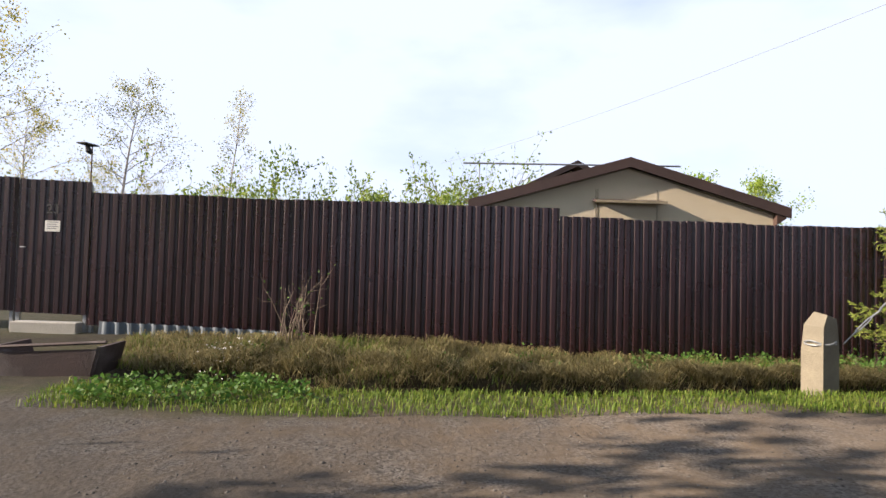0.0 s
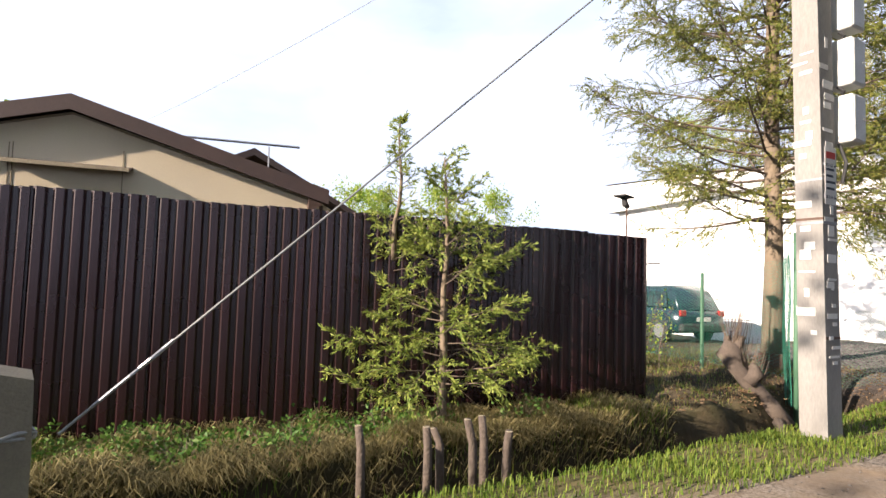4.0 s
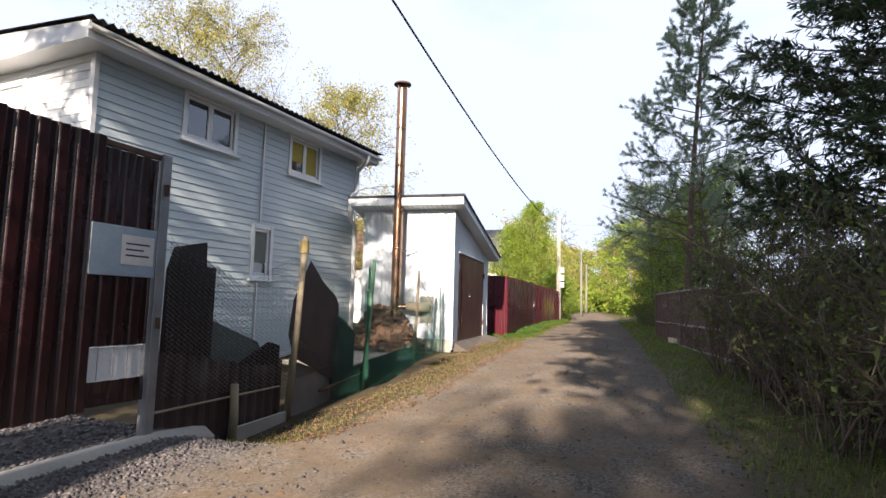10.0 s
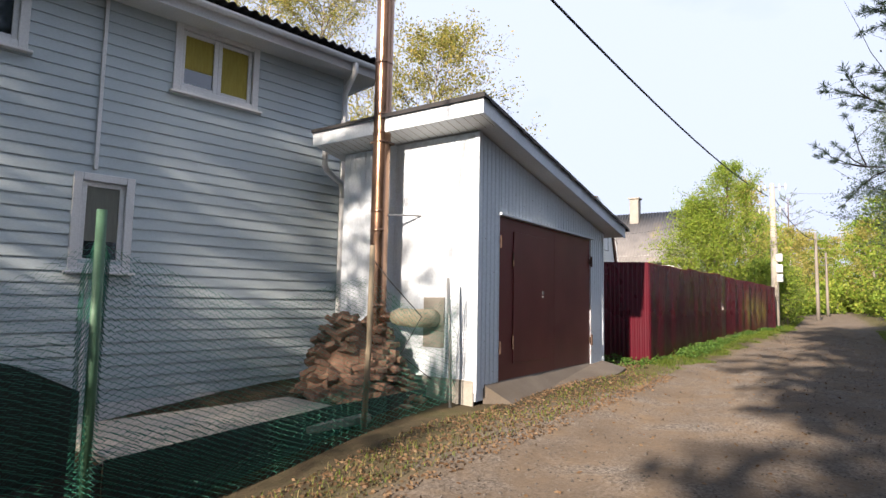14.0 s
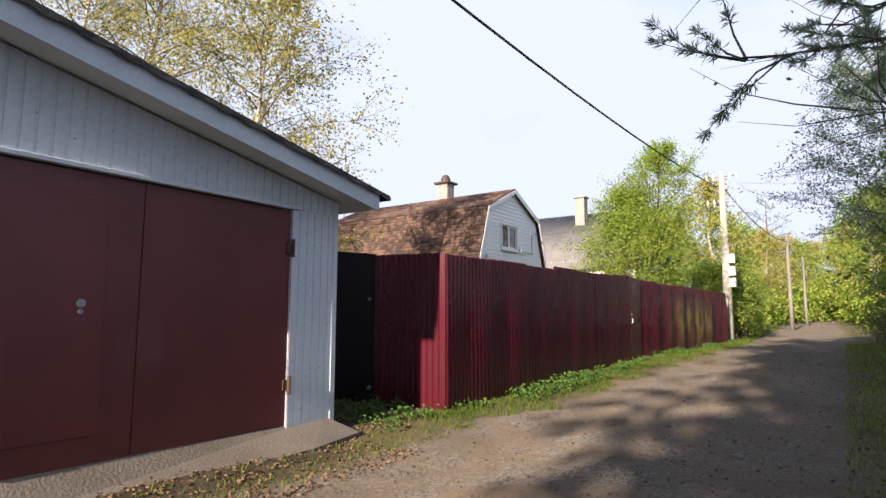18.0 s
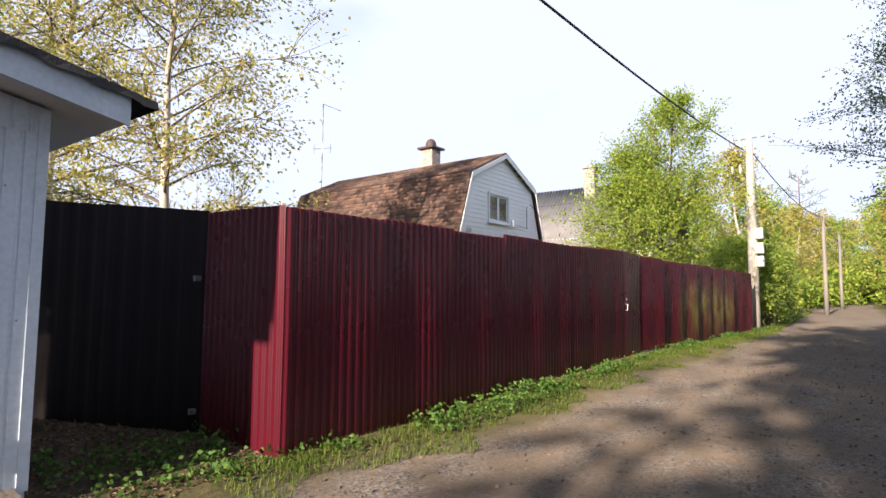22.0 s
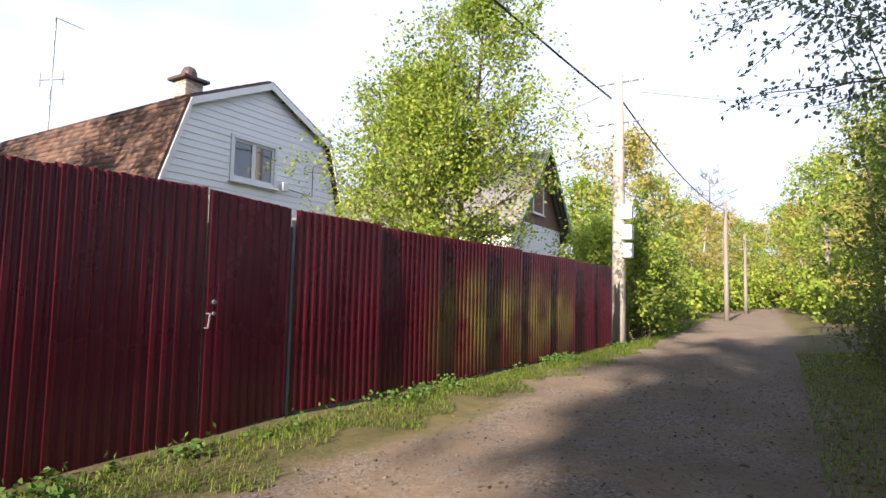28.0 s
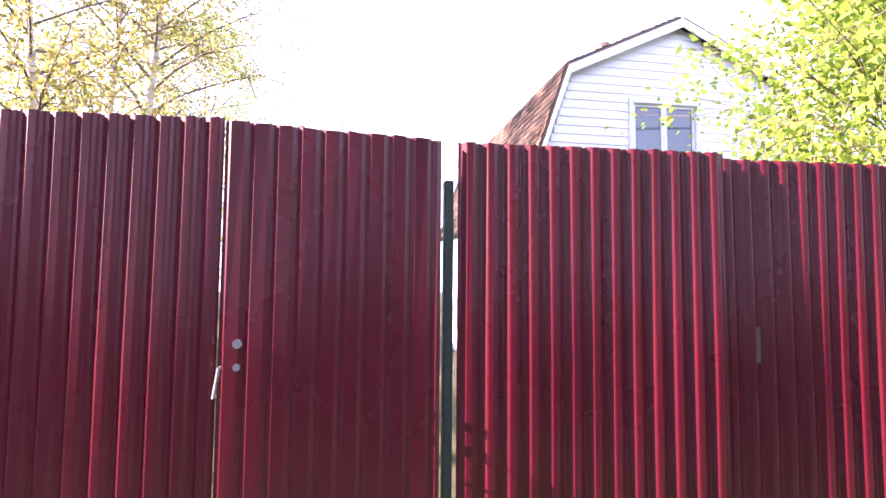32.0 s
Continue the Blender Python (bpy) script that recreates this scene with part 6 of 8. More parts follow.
for k, z in enumerate((1.0, 2.16, 2.2, 2.6)):
    part("strap", Mesh().tube([(0.004 * z, -0.035 * z, z), (0.004 * z, -0.035 * z, z + 0.025)], 0.199 - 0.003 * z, 4, sq=True), STEEL if k % 2 else RUSTY, p1)
ntc = part("notice", Mesh().box((0.142, -0.09, 2.36), (0.146, 0.12, 2.95)), PAPER, p1, "printed paper notice with red heading")
ntc.location = (0.006, -0.09, 0)
part("heading", Mesh().box((0.1465, -0.07, 2.83), (0.1475, 0.1, 2.9)), REDINK, ntc)
for z_ in (2.745, 2.42):
    lettering("953 64 36", 0.048, pose(0.1475, 0.015, z_, 90, 0, 90), INK, ntc)
for k in range(1, 5):
    part("text_line", Mesh().box((0.1465, -0.07, 2.77 - 0.065 * k), (0.1475, 0.1 - 0.02 * (k % 3), 2.795 - 0.065 * k)), INK, ntc)
for z in (7.2, 6.8):
    part("insulator_arm", Mesh().tube([(-0.4, 0, z), (0.4, 0, z)], 0.025, 6), RUSTY, p1)
    for x in (-0.36, 0.36):
        part("insulator", Mesh().tube([(x, 0, z), (x, 0, z + 0.06), (x, 0, z + 0.14)], [0.03, 0.05, 0.025], 8), WHITEPVC, p1)
P2 = (-2.93, 44.77)
p2 = pole("utility_pole", *P2, 7.1, 0.165, 0.1, POLEWOOD, "pale utility pole with white bands and meter boxes", False)
for z0, z1 in ((1.55, 1.75), (2.0, 2.3), (2.6, 2.7), (3.4, 3.7)):
    part("white_band", Mesh().tube([(0, 0, z0), (0, 0, z1)], 0.171 - 0.008 * z1, 14), PAPER, p2)
for z in (3.05, 2.55, 2.1):
    bx = part("meter_box", Mesh().box((0.08, -0.16, z), (0.34, 0.1, z + 0.36), 0.012), GREYBOX, p2, "light grey meter box")
    part("lid", Mesh().box((0.1, -0.17, z + 0.02), (0.32, -0.16, z + 0.34), 0.004), GREYBOX, bx)
for z in (6.55, 5.5):
    part("cross_arm", Mesh().tube([(-0.6, 0, z), (0.6, 0.1, z + 0.05)], 0.022, 6), STEEL, p2)
    for x in (-0.55, -0.3, 0.3, 0.55):
        part("insulator", Mesh().tube([(x, 0, z - 0.14), (x, 0, z + 0.02), (x, 0, z + 0.16)], [0.012, 0.045, 0.02], 8), GREYBOX, p2)
FARPOLE = mat("grey_brown_pole_wood", (0.26, 0.24, 0.2), (0.19, 0.17, 0.145), 0.85, 0, 4, 60, 0.3, None, 0, (1, 1, 0.15))
for x, y, top in ((-2.0, 65.2, 6.9), (-1.75, 80.4, 6.6), (2.6, 95.0, 6.4), (2.9, 70, 6.2)):
    pp = pole("utility_pole", x, y, top, 0.13, 0.085, FARPOLE, "weathered utility pole far along the lane", False)
    for z in (top - gz(x, y) - 0.5, top - gz(x, y) - 1.2):
        part("cross_arm", Mesh().tube([(-0.55, 0, z), (0.55, 0, z)], 0.025, 6), STEEL, pp)


def wire(a, b, sag, r, material=None, name="overhead_cable", label="black overhead cable between poles", n=24):
    a, b = Vector(a), Vector(b)
    pts = [a.lerp(b, i / n) - Vector((0, 0, sag * 4 * (i / n) * (1 - i / n))) for i in range(n + 1)]
    return lone(name, Mesh().tube(pts, r, 6), material or BLACKWIRE, label=label, category="cable", group="overhead cables")


wire((-4.2, 1.6, 7.35), (-3.1, 44.7, 6.5), 1.12, 0.022)
wire((-2.9, 44.8, 6.5), (-2.0, 65.2, 6.4), 0.5, 0.02)
wire((-2.0, 65.2, 6.4), (-1.75, 80.4, 6.1), 0.4, 0.02)
wire((-2.4, 44.85, 6.6), (12, 62, 9.0), 0.3, 0.006, GREYWIRE, "thin_wire", "thin service wire leaving the pole")
wire((-3.4, 44.75, 6.6), (-9.3, 41.2, 4.6), 0.4, 0.006, BLACKWIRE, "thin_wire", "thin service wire to the white house")
wire((-4.3, 1.5, 7.2), (-30, -6, 6.8), 0.4, 0.006, GREYWIRE, "thin_wire", "thin wire crossing over the yard")
wire((-16.5, 1.25, 2.19), (-8.3, 3.95, 1.62), 0.3, 0.018, BLACKWIRE, "low_cable", "black cable sagging across the yard")

# stub post with guy wire
st = thing("stub_post", (-4.95, -5.3, -0.5), 12, "squat weathered concrete stub post", "post")
sm = Mesh()
sm.tube([(0, 0, -0.4), (0, 0, 0.6), (0.0, 0.01, 0.9), (0.03, 0.05, 1.05)], [0.2, 0.2, 0.18, 0.125], 4, sq=True)
part("post", sm, mat("ochre_grey_concrete", (0.21, 0.185, 0.13), (0.15, 0.132, 0.097), 0.9, 0, 4, 60, 0.35, (0.22, 0.19, 0.14), 0.0), st)
part("wire_loop", Mesh().tube([(0.17 * math.cos(a) * 1.0, 0.17 * math.sin(a), 0.72 + 0.02 * math.sin(3 * a)) for a in np.linspace(0, 6.28, 17)], 0.012, 6), GREYWIRE, st)
part("wire_loop", Mesh().tube([(0.17 * math.cos(a), 0.17 * math.sin(a), 0.70 + 0.015 * math.cos(2 * a)) for a in np.linspace(0, 6.28, 17)], 0.01, 6), GREYWIRE, st)
gy = thing("guy_wire", (0, 0, 0), 0, "grey twisted guy wire with turnbuckle from stub post to pole", "wire")
ga, gb_ = Vector((-4.9, -5.02, 0.2)), Vector((-4.27, 1.5, 6.25))
gd_ = (gb_ - ga).normalized()
part("wire", Mesh().tube([ga, ga + gd_ * 0.2], 0.009, 6), GREYWIRE, gy)
part("wire", Mesh().tube([ga + gd_ * 0.75, gb_], 0.008, 6), GREYWIRE, gy)
sd = gd_.cross(Vector((0, 0, 1))).normalized() * 0.025
for s in (-1, 1):
    part("turnbuckle_rod", Mesh().tube([ga + gd_ * 0.2, ga + gd_ * 0.26 + sd * s, ga + gd_ * 0.46 + sd * s, ga + gd_ * 0.52], 0.009, 6), STEEL, gy)
part("turnbuckle_hook", Mesh().tube([ga + gd_ * 0.52, ga + gd_ * 0.6 + sd, ga + gd_ * 0.68, ga + gd_ * 0.76], 0.013, 6), STEEL, gy)

# ---- yard: posts, netting, car, sheds ----
gpx = thing("gate_post", (-5.78, 3.82, 0), 0, "flaking green steel post in the ditch", "post")
part("tube", Mesh().tube([(0, 0, -1.0), (0.02, 0.0, 2.02)], 0.045, 10), GREENPAINT, gpx, smooth=True)
part("short_tube", Mesh().tube([(0.12, 0.05, -1.0), (0.13, 0.06, 0.1)], 0.05, 10), GREENPAINT, gpx, smooth=True)
for i in range(2):
    x = -7.6 - i * 3.2
    lone("fence_post", Mesh().tube([(0, 0, -0.2), (0, 0, 1.7)], 0.03, 8), GREENPAINT, (x, 4.2 + i * 0.46, -0.25), 0, "green steel fence post", "post", "netting posts")
chain_link("netting", [(-5.86, 3.7, -0.5), (-5.98, 3.84, -0.5), (-5.8, 3.72, -0.5), (-5.95, 3.9, -0.5)], [2.2, 2.1, 2.25, 2.1], 0.03, GREENWIRE, "green netting bundled on the ditch post", r=0.003)
chain_link("netting", [(-5.82, 3.86, -0.1), (-7.6, 4.16, -0.1), (-10.8, 4.62, -0.1), (-13.5, 5.1, -0.1)], [1.75, 1.6, 1.5, 1.5], 0.05, GREENWIRE, "green plastic netting on posts along the yard", r=0.0028)
tys = thing("tyre_stack", (-9.9, 4.7, -0.28), 0, "stack of black tyres used as a planter", "tyre stack")
for k in range(4):
    tm_ = Mesh()
    tm_.smooth = True
    rr_ = 0.3 - 0.025 * k
    z_ = 0.09 + k * 0.18
    rows_ = [[((rr_ + 0.085 * math.cos(b)) * math.cos(a), (rr_ + 0.085 * math.cos(b)) * math.sin(a), z_ + 0.085 * math.sin(b)) for b in np.linspace(0, 6.2832, 8, endpoint=False)] for a in np.linspace(0, 6.2832, 18, endpoint=False)]
    tm_.add([p for r in rows_ for p in r], [(8 * i + j, 8 * i + (j + 1) % 8, 8 * ((i + 1) % 18) + (j + 1) % 8, 8 * ((i + 1) % 18) + j) for i in range(18) for j in range(8)])
    part("tyre", tm_, TYRE, tys)
ld = thing("ladder", (-25.15, 2.25, -0.2), 0, "pale ladder leaning on the half-timbered house", "ladder")
for s in (-0.2, 0.2):
    part("rail", Mesh().box((0, s - 0.02, 0), (0.05, s + 0.02, 2.75), 0.004, Matrix.Rotation(-0.05, 4, "Y") @ Matrix.Translation((0.12, 0, 0))), OLDWOOD, ld)
for k in range(9):
    part("rung", Mesh().tube([(0.14 - 0.013 * k, -0.19, 0.25 + k * 0.28), (0.14 - 0.013 * k, 0.19, 0.25 + k * 0.28)], 0.014, 6), OLDWOOD, ld)
chain_link("mesh_fence", [(-5.7, 3.9, -0.3), (-5.4, 5.0, -0.2), (-5.2, 6.1, -0.2)], [1.2, 1.1, 1.0], 0.05, GREENPAINT, "thin chain-link mesh beside the driveway", r=0.0022)
lp = thing("solar_lamp", (-6.8, 1.45, -0.4), 20, "solar lamp on a thin pole behind the fence", "lamp")
part("pole", Mesh().tube([(0, 0, 0), (0, 0, 2.8)], 0.012, 6), RUSTY, lp)
part("panel", Mesh().box((-0.09, -0.26, 2.8), (0.09, 0.06, 2.825), 0.005), BITUMEN, lp, "flat dark solar panel")
part("lamp_head", Mesh().tube([(0, -0.12, 2.8), (0.02, -0.1, 2.7), (0.05, -0.06, 2.66)], [0.03, 0.05, 0.03], 8), BITUMEN, lp)
lp2 = copy_thing(lp, pose(-9.6, -15.5, 0.15, 0, 0, 70))
lp2["label"] = "solar lamp on a thin pole beside the wicket"
bin_ = thing("rusty_trough", (-6.35, -14.4, -0.55), heading(B0, B1) + 4, "rusty brown steel trough lying by the ditch", "trough")
bm_ = Mesh()
bm_.prism([(-0.48, 0.0), (0.48, 0.0), (0.6, 0.52), (0.55, 0.52), (0.42, 0.05), (-0.42, 0.05), (-0.55, 0.52), (-0.6, 0.52)], -0.3, 0.3, "x")
part("shell", bm_, RUSTSHEET, bin_)
part("front_plate", Mesh().prism([(-0.45, 0.02), (0.45, 0.02), (0.56, 0.5), (-0.56, 0.44)], 0.3, 0.308, "x"), RUSTSHEET, bin_)
part("rim", Mesh().tube([(0.31, -0.62, 0.5), (0.31, 0.66, 0.58)], 0.022, 6), RUSTSHEET, bin_)

# parked car
car = thing("parked_car", (-14.45, 10.92, gz(-14.2, 10.9)), 82, "dark blue estate car parked on the gravel yard", "car")
cz = 0.0


def loft(sections, n):
    m = Mesh()
    m.smooth = False
    vs = [p for s in sections for p in s]
    fs = [(i * n + k, i * n + (k + 1) % n, (i + 1) * n + (k + 1) % n, (i + 1) * n + k) for i in range(len(sections) - 1) for k in range(n)]
    fs += [tuple(range(n))[::-1], tuple((len(sections) - 1) * n + k for k in range(n))]
    return m.add(vs, fs)


def car_ring(y, hw, z0, z1, r=0.12):
    return [(-hw + r, y, z0), (hw - r, y, z0), (hw, y, z0 + r), (hw, y, z1 - r), (hw - r, y, z1), (-hw + r, y, z1), (-hw, y, z1 - r), (-hw, y, z0 + r)]


body = loft([car_ring(-2.15, 0.74, 0.42, 0.78), car_ring(-2.08, 0.84, 0.32, 0.92), car_ring(-1.6, 0.88, 0.26, 0.98), car_ring(0.8, 0.89, 0.26, 0.98), car_ring(1.7, 0.86, 0.28, 0.9), car_ring(2.1, 0.8, 0.32, 0.78), car_ring(2.2, 0.7, 0.4, 0.66)], 8)
body.v = [(a, b, c + cz) for a, b, c in body.v]
cbd = part("body", body, CARBLUE, car, smooth=True)
cab = loft([car_ring(-2.0, 0.78, 0.9, 1.0, 0.04), car_ring(-1.75, 0.72, 0.9, 1.5), car_ring(-1.4, 0.68, 0.9, 1.63), car_ring(0.1, 0.69, 0.9, 1.63), car_ring(0.45, 0.7, 0.9, 1.56), car_ring(1.2, 0.76, 0.88, 0.98, 0.04)], 8)
cab.v = [(a, b, c + cz) for a, b, c in cab.v]
part("cabin", cab, CARBLUE, car, smooth=True)
part("rear_window", Mesh().add([(-0.58, -1.97, 1.06 + cz), (0.58, -1.97, 1.06 + cz), (0.5, -1.75, 1.48 + cz), (-0.5, -1.75, 1.48 + cz), (-0.58, -1.93, 1.06 + cz), (0.58, -1.93, 1.06 + cz), (0.5, -1.71, 1.48 + cz), (-0.5, -1.71, 1.48 + cz)], [(0, 1, 2, 3), (7, 6, 5, 4), (0, 4, 5, 1), (1, 5, 6, 2), (2, 6, 7, 3), (3, 7, 4, 0)]), PANE, car)
for s in (-1, 1):
    for y0, y1 in ((-1.5, -0.72), (-0.66, 0.3)):
        part("side_window", Mesh().add([(s * 0.745, y0, 1.02 + cz), (s * 0.745, y1 + 0.1, 1.02 + cz), (s * 0.715, y1, 1.46 + cz), (s * 0.715, y0 + 0.08, 1.46 + cz), (s * 0.7, y0, 1.02 + cz), (s * 0.7, y1 + 0.1, 1.02 + cz), (s * 0.68, y1, 1.46 + cz), (s * 0.68, y0 + 0.08, 1.46 + cz)], [(0, 1, 2, 3), (7, 6, 5, 4), (0, 4, 5, 1), (1, 5, 6, 2), (2, 6, 7, 3), (3, 7, 4, 0)]), PANE, car)
    part("tail_lamp", Mesh().box((s * 0.72 - 0.12, -2.14, 0.78 + cz), (s * 0.72 + 0.1, -2.05, 0.95 + cz), 0.02), REDLENS, car, "red tail lamp")
    for y in (-1.35, 1.35):
        wh = part("wheel", Mesh().tube([(s * 0.68, y, 0.33 + cz), (s * 0.72, y, 0.33 + cz), (s * 0.88, y, 0.33 + cz), (s * 0.9, y, 0.33 + cz)], [0.3, 0.33, 0.33, 0.3], 18), TYRE, car)
        part("rim", Mesh().tube([(s * 0.895, y, 0.33 + cz), (s * 0.912, y, 0.33 + cz)], 0.21, 14), ALLOY, wh)
part("number_plate", Mesh().box((-0.26, -2.165, 0.64 + cz), (0.26, -2.15, 0.76 + cz)), PAPER, car)
part("bumper", Mesh().box((-0.84, -2.2, 0.34 + cz), (0.84, -2.0, 0.58 + cz), 0.05), BITUMEN, car, "dark plastic bumper")
part("roof_rail", Mesh().tube([(-0.62, -1.3, 1.66 + cz), (-0.62, 0.1, 1.66 + cz)], 0.02, 6), STEEL, car)
part("roof_rail", Mesh().tube([(0.62, -1.3, 1.66 + cz), (0.62, 0.1, 1.66 + cz)], 0.02, 6), STEEL, car)

car.scale = (1.04, 1.04, 1.05)
tn = thing("film_tunnel", (-16.9, 8.7, -0.25), -31, "low garden tunnels covered with whitish plastic film", "film tunnel")
for k in range(2):
    tm = Mesh()
    tm.smooth = True
    rings = []
    for i in range(9):
        yv = -2.2 + i * 0.55
        rings.append([(-k * 1.7 + 0.5 * math.cos(a), yv * 0.75 + k * 0.3, (0.6 + 0.03 * math.sin(i * 2 + k)) * math.sin(a)) for a in np.linspace(0, math.pi, 9)])
    tm.add([p for r in rings for p in r], [(9 * i + j, 9 * i + j + 1, 9 * i + j + 10, 9 * i + j + 9) for i in range(8) for j in range(8)] + [tuple(range(9)), tuple(72 + j for j in range(8, -1, -1))])
    part("tunnel", tm, FOIL, tn)
for x, y, w, d, h, mt, lb in ((-39.5, 13, 4, 5, 2.6, BLUEDARK, "low blue-grey garden shed with dark roof"), (-37, 20.5, 4, 5.5, 1.7, TIMBER, "dark brown wooden garden shed"), (-46, 6, 5, 4, 2.2, BLUEDARK, "grey painted wooden garden shed")):
    s_ = thing("garden_shed", (x, y, -0.25), 12, lb, "shed", "garden sheds")
    part("wall", Mesh().box((-w / 2, -d / 2, 0), (w / 2, d / 2, h)), mt, s_)
    part("door", Mesh().box((w / 2, -0.45, 0.05), (w / 2 + 0.03, 0.45, 1.95)), BITUMEN, s_)
    part("window", Mesh().box((w / 2, 1.0, 1.0), (w / 2 + 0.03, 1.6, 1.6)), PANE, s_)
    part("roof", Mesh().prism([(-d / 2 - 0.3, h), (0, h + 0.9), (d / 2 + 0.3, h), (d / 2 + 0.3, h + 0.08), (0, h + 1.0), (-d / 2 - 0.3, h + 0.08)], -w / 2 - 0.3, w / 2 + 0.3, "x"), ROOFBROWN, s_)

# lattice fence across the lane
lt = thing("lattice_fence", (1.46, 28.4, 0.12), 180 + 4, "brown wooden lattice fence among shrubs", "fence")
LAT = mat("brown_painted_lattice", (0.17, 0.095, 0.08), (0.125, 0.07, 0.06), 0.65, 0, 4, 60, 0.2, (0.24, 0.17, 0.14), -0.03)
LATFRAME = mat("grey_violet_frame", (0.3, 0.24, 0.23), (0.23, 0.18, 0.175), 0.6, 0, 4, 60, 0.15, (0.16, 0.1, 0.08), 0.0)
slat_v = data_of("slat", Mesh().box((-0.008, -0.024, 0.05), (0.008, 0.024, 1.55), 0.003), LAT)
slat_h = data_of("slat", Mesh().box((-0.03, 0.0, -0.022), (-0.008, 1.9, 0.022), 0.003), LAT)
for pnl in range(5):
    for i in range(13):
        ob = part("slat", slat_v, LAT, lt)
        ob.location = (0, pnl * 2.0 + 0.1 + i * 0.15, 0)
    for j in range(10):
        ob = part("slat", slat_h, LAT, lt)
        ob.location = (0, pnl * 2.0 + 0.05, 0.12 + j * 0.15)
    part("post", Mesh().box((-0.05, pnl * 2.0 - 0.04, -0.3), (0.04, pnl * 2.0 + 0.04, 1.68), 0.006), LAT, lt)
    part("top_rail", Mesh().box((-0.04, pnl * 2.0 + 0.04, 1.55), (0.035, pnl * 2.0 + 1.96, 1.6), 0.006), LATFRAME, lt, "greyish frame rail")
    part("mid_rail", Mesh().box((-0.045, pnl * 2.0 + 0.04, 0.6), (0.03, pnl * 2.0 + 1.96, 0.65), 0.006), LATFRAME, lt, "greyish frame rail")
    part("bottom_rail", Mesh().box((-0.04, pnl * 2.0 + 0.04, 0.0), (0.035, pnl * 2.0 + 1.96, 0.05), 0.006), LATFRAME, lt, "greyish frame rail")
can = thing("plastic_canister", (1.63, 25.2, gz(1.63, 25.2)), 25, "cut pale yellow plastic canister lying on the verge", "canister")
PLASTIC = mat("pale_yellow_plastic", (0.72, 0.68, 0.46), (0.62, 0.58, 0.38), 0.45, 0, 5, 50, 0.05, (0.4, 0.36, 0.24), -0.06)
part("base", Mesh().box((-0.1, -0.16, 0.0), (0.1, 0.16, 0.012), 0.004), PLASTIC, can)
for lo, hi in (((-0.1, -0.16, 0.012), (-0.09, 0.16, 0.17)), ((0.09, -0.16, 0.012), (0.1, 0.16, 0.11)), ((-0.09, -0.16, 0.012), (0.09, -0.15, 0.15)), ((-0.09, 0.15, 0.012), (0.09, 0.16, 0.13))):
    part("side", Mesh().box(lo, hi, 0.003), PLASTIC, can)

# ---- plants ----


def unit(v):
    return v / np.maximum(np.linalg.norm(v, axis=-1, keepdims=True), 1e-9)


def leaf_quads(P, length, width, rng, axis=None, spread=1.0, flat=0.0):
    """Small leaf shapes at points P; axis: the way each one points."""
    n = len(P)
    a = rng.normal(size=(n, 3))
    if axis is not None:
        a = axis + spread * a * 0.6
    a = unit(a)
    b = rng.normal(size=(n, 3))
    b[:, 2] *= 1 - flat
    b = unit(np.cross(a, b))
    L = (length * rng.uniform(0.7, 1.3, n))[:, None]
    W = (width * rng.uniform(0.7, 1.3, n))[:, None]
    c = np.cross(a, b) * L * 0.12
    V = np.stack([P, P + a * L * 0.5 + b * W * 0.5 + c, P + a * L, P + a * L * 0.5 - b * W * 0.5 + c], 1).reshape(-1, 3)
    return V, np.arange(4 * n).reshape(n, 4)


def joined(pairs):
    V, F, k = [], [], 0
    for v, f in pairs:
        V.append(v)
        F.append(f + k)
        k += len(v)
    return np.concatenate(V), np.concatenate(F)


def limb_points(start, d, length, rng, bend=0.0, wob=0.12, n=4):
    pts, p, d = [np.array(start, float)], np.array(start, float), np.array(d, float)
    for _ in range(n):
        d = unit(d + rng.normal(size=3) * wob + np.array([0, 0, bend]))
        p = p + d * length / n
        pts.append(p)
    return pts


def along(pts, t):
    k = min(int(t * (len(pts) - 1)), len(pts) - 2)
    f = t * (len(pts) - 1) - k
    return pts[k] * (1 - f) + pts[k + 1] * f, unit(pts[k + 1] - pts[k])


def spread_along(pts, t):
    pts = np.array(pts)
    s = t * (len(pts) - 1)
    k = s.astype(int)
    f = (s - k)[:, None]
    return pts[k] * (1 - f) + pts[k + 1] * f, unit(pts[k + 1] - pts[k])


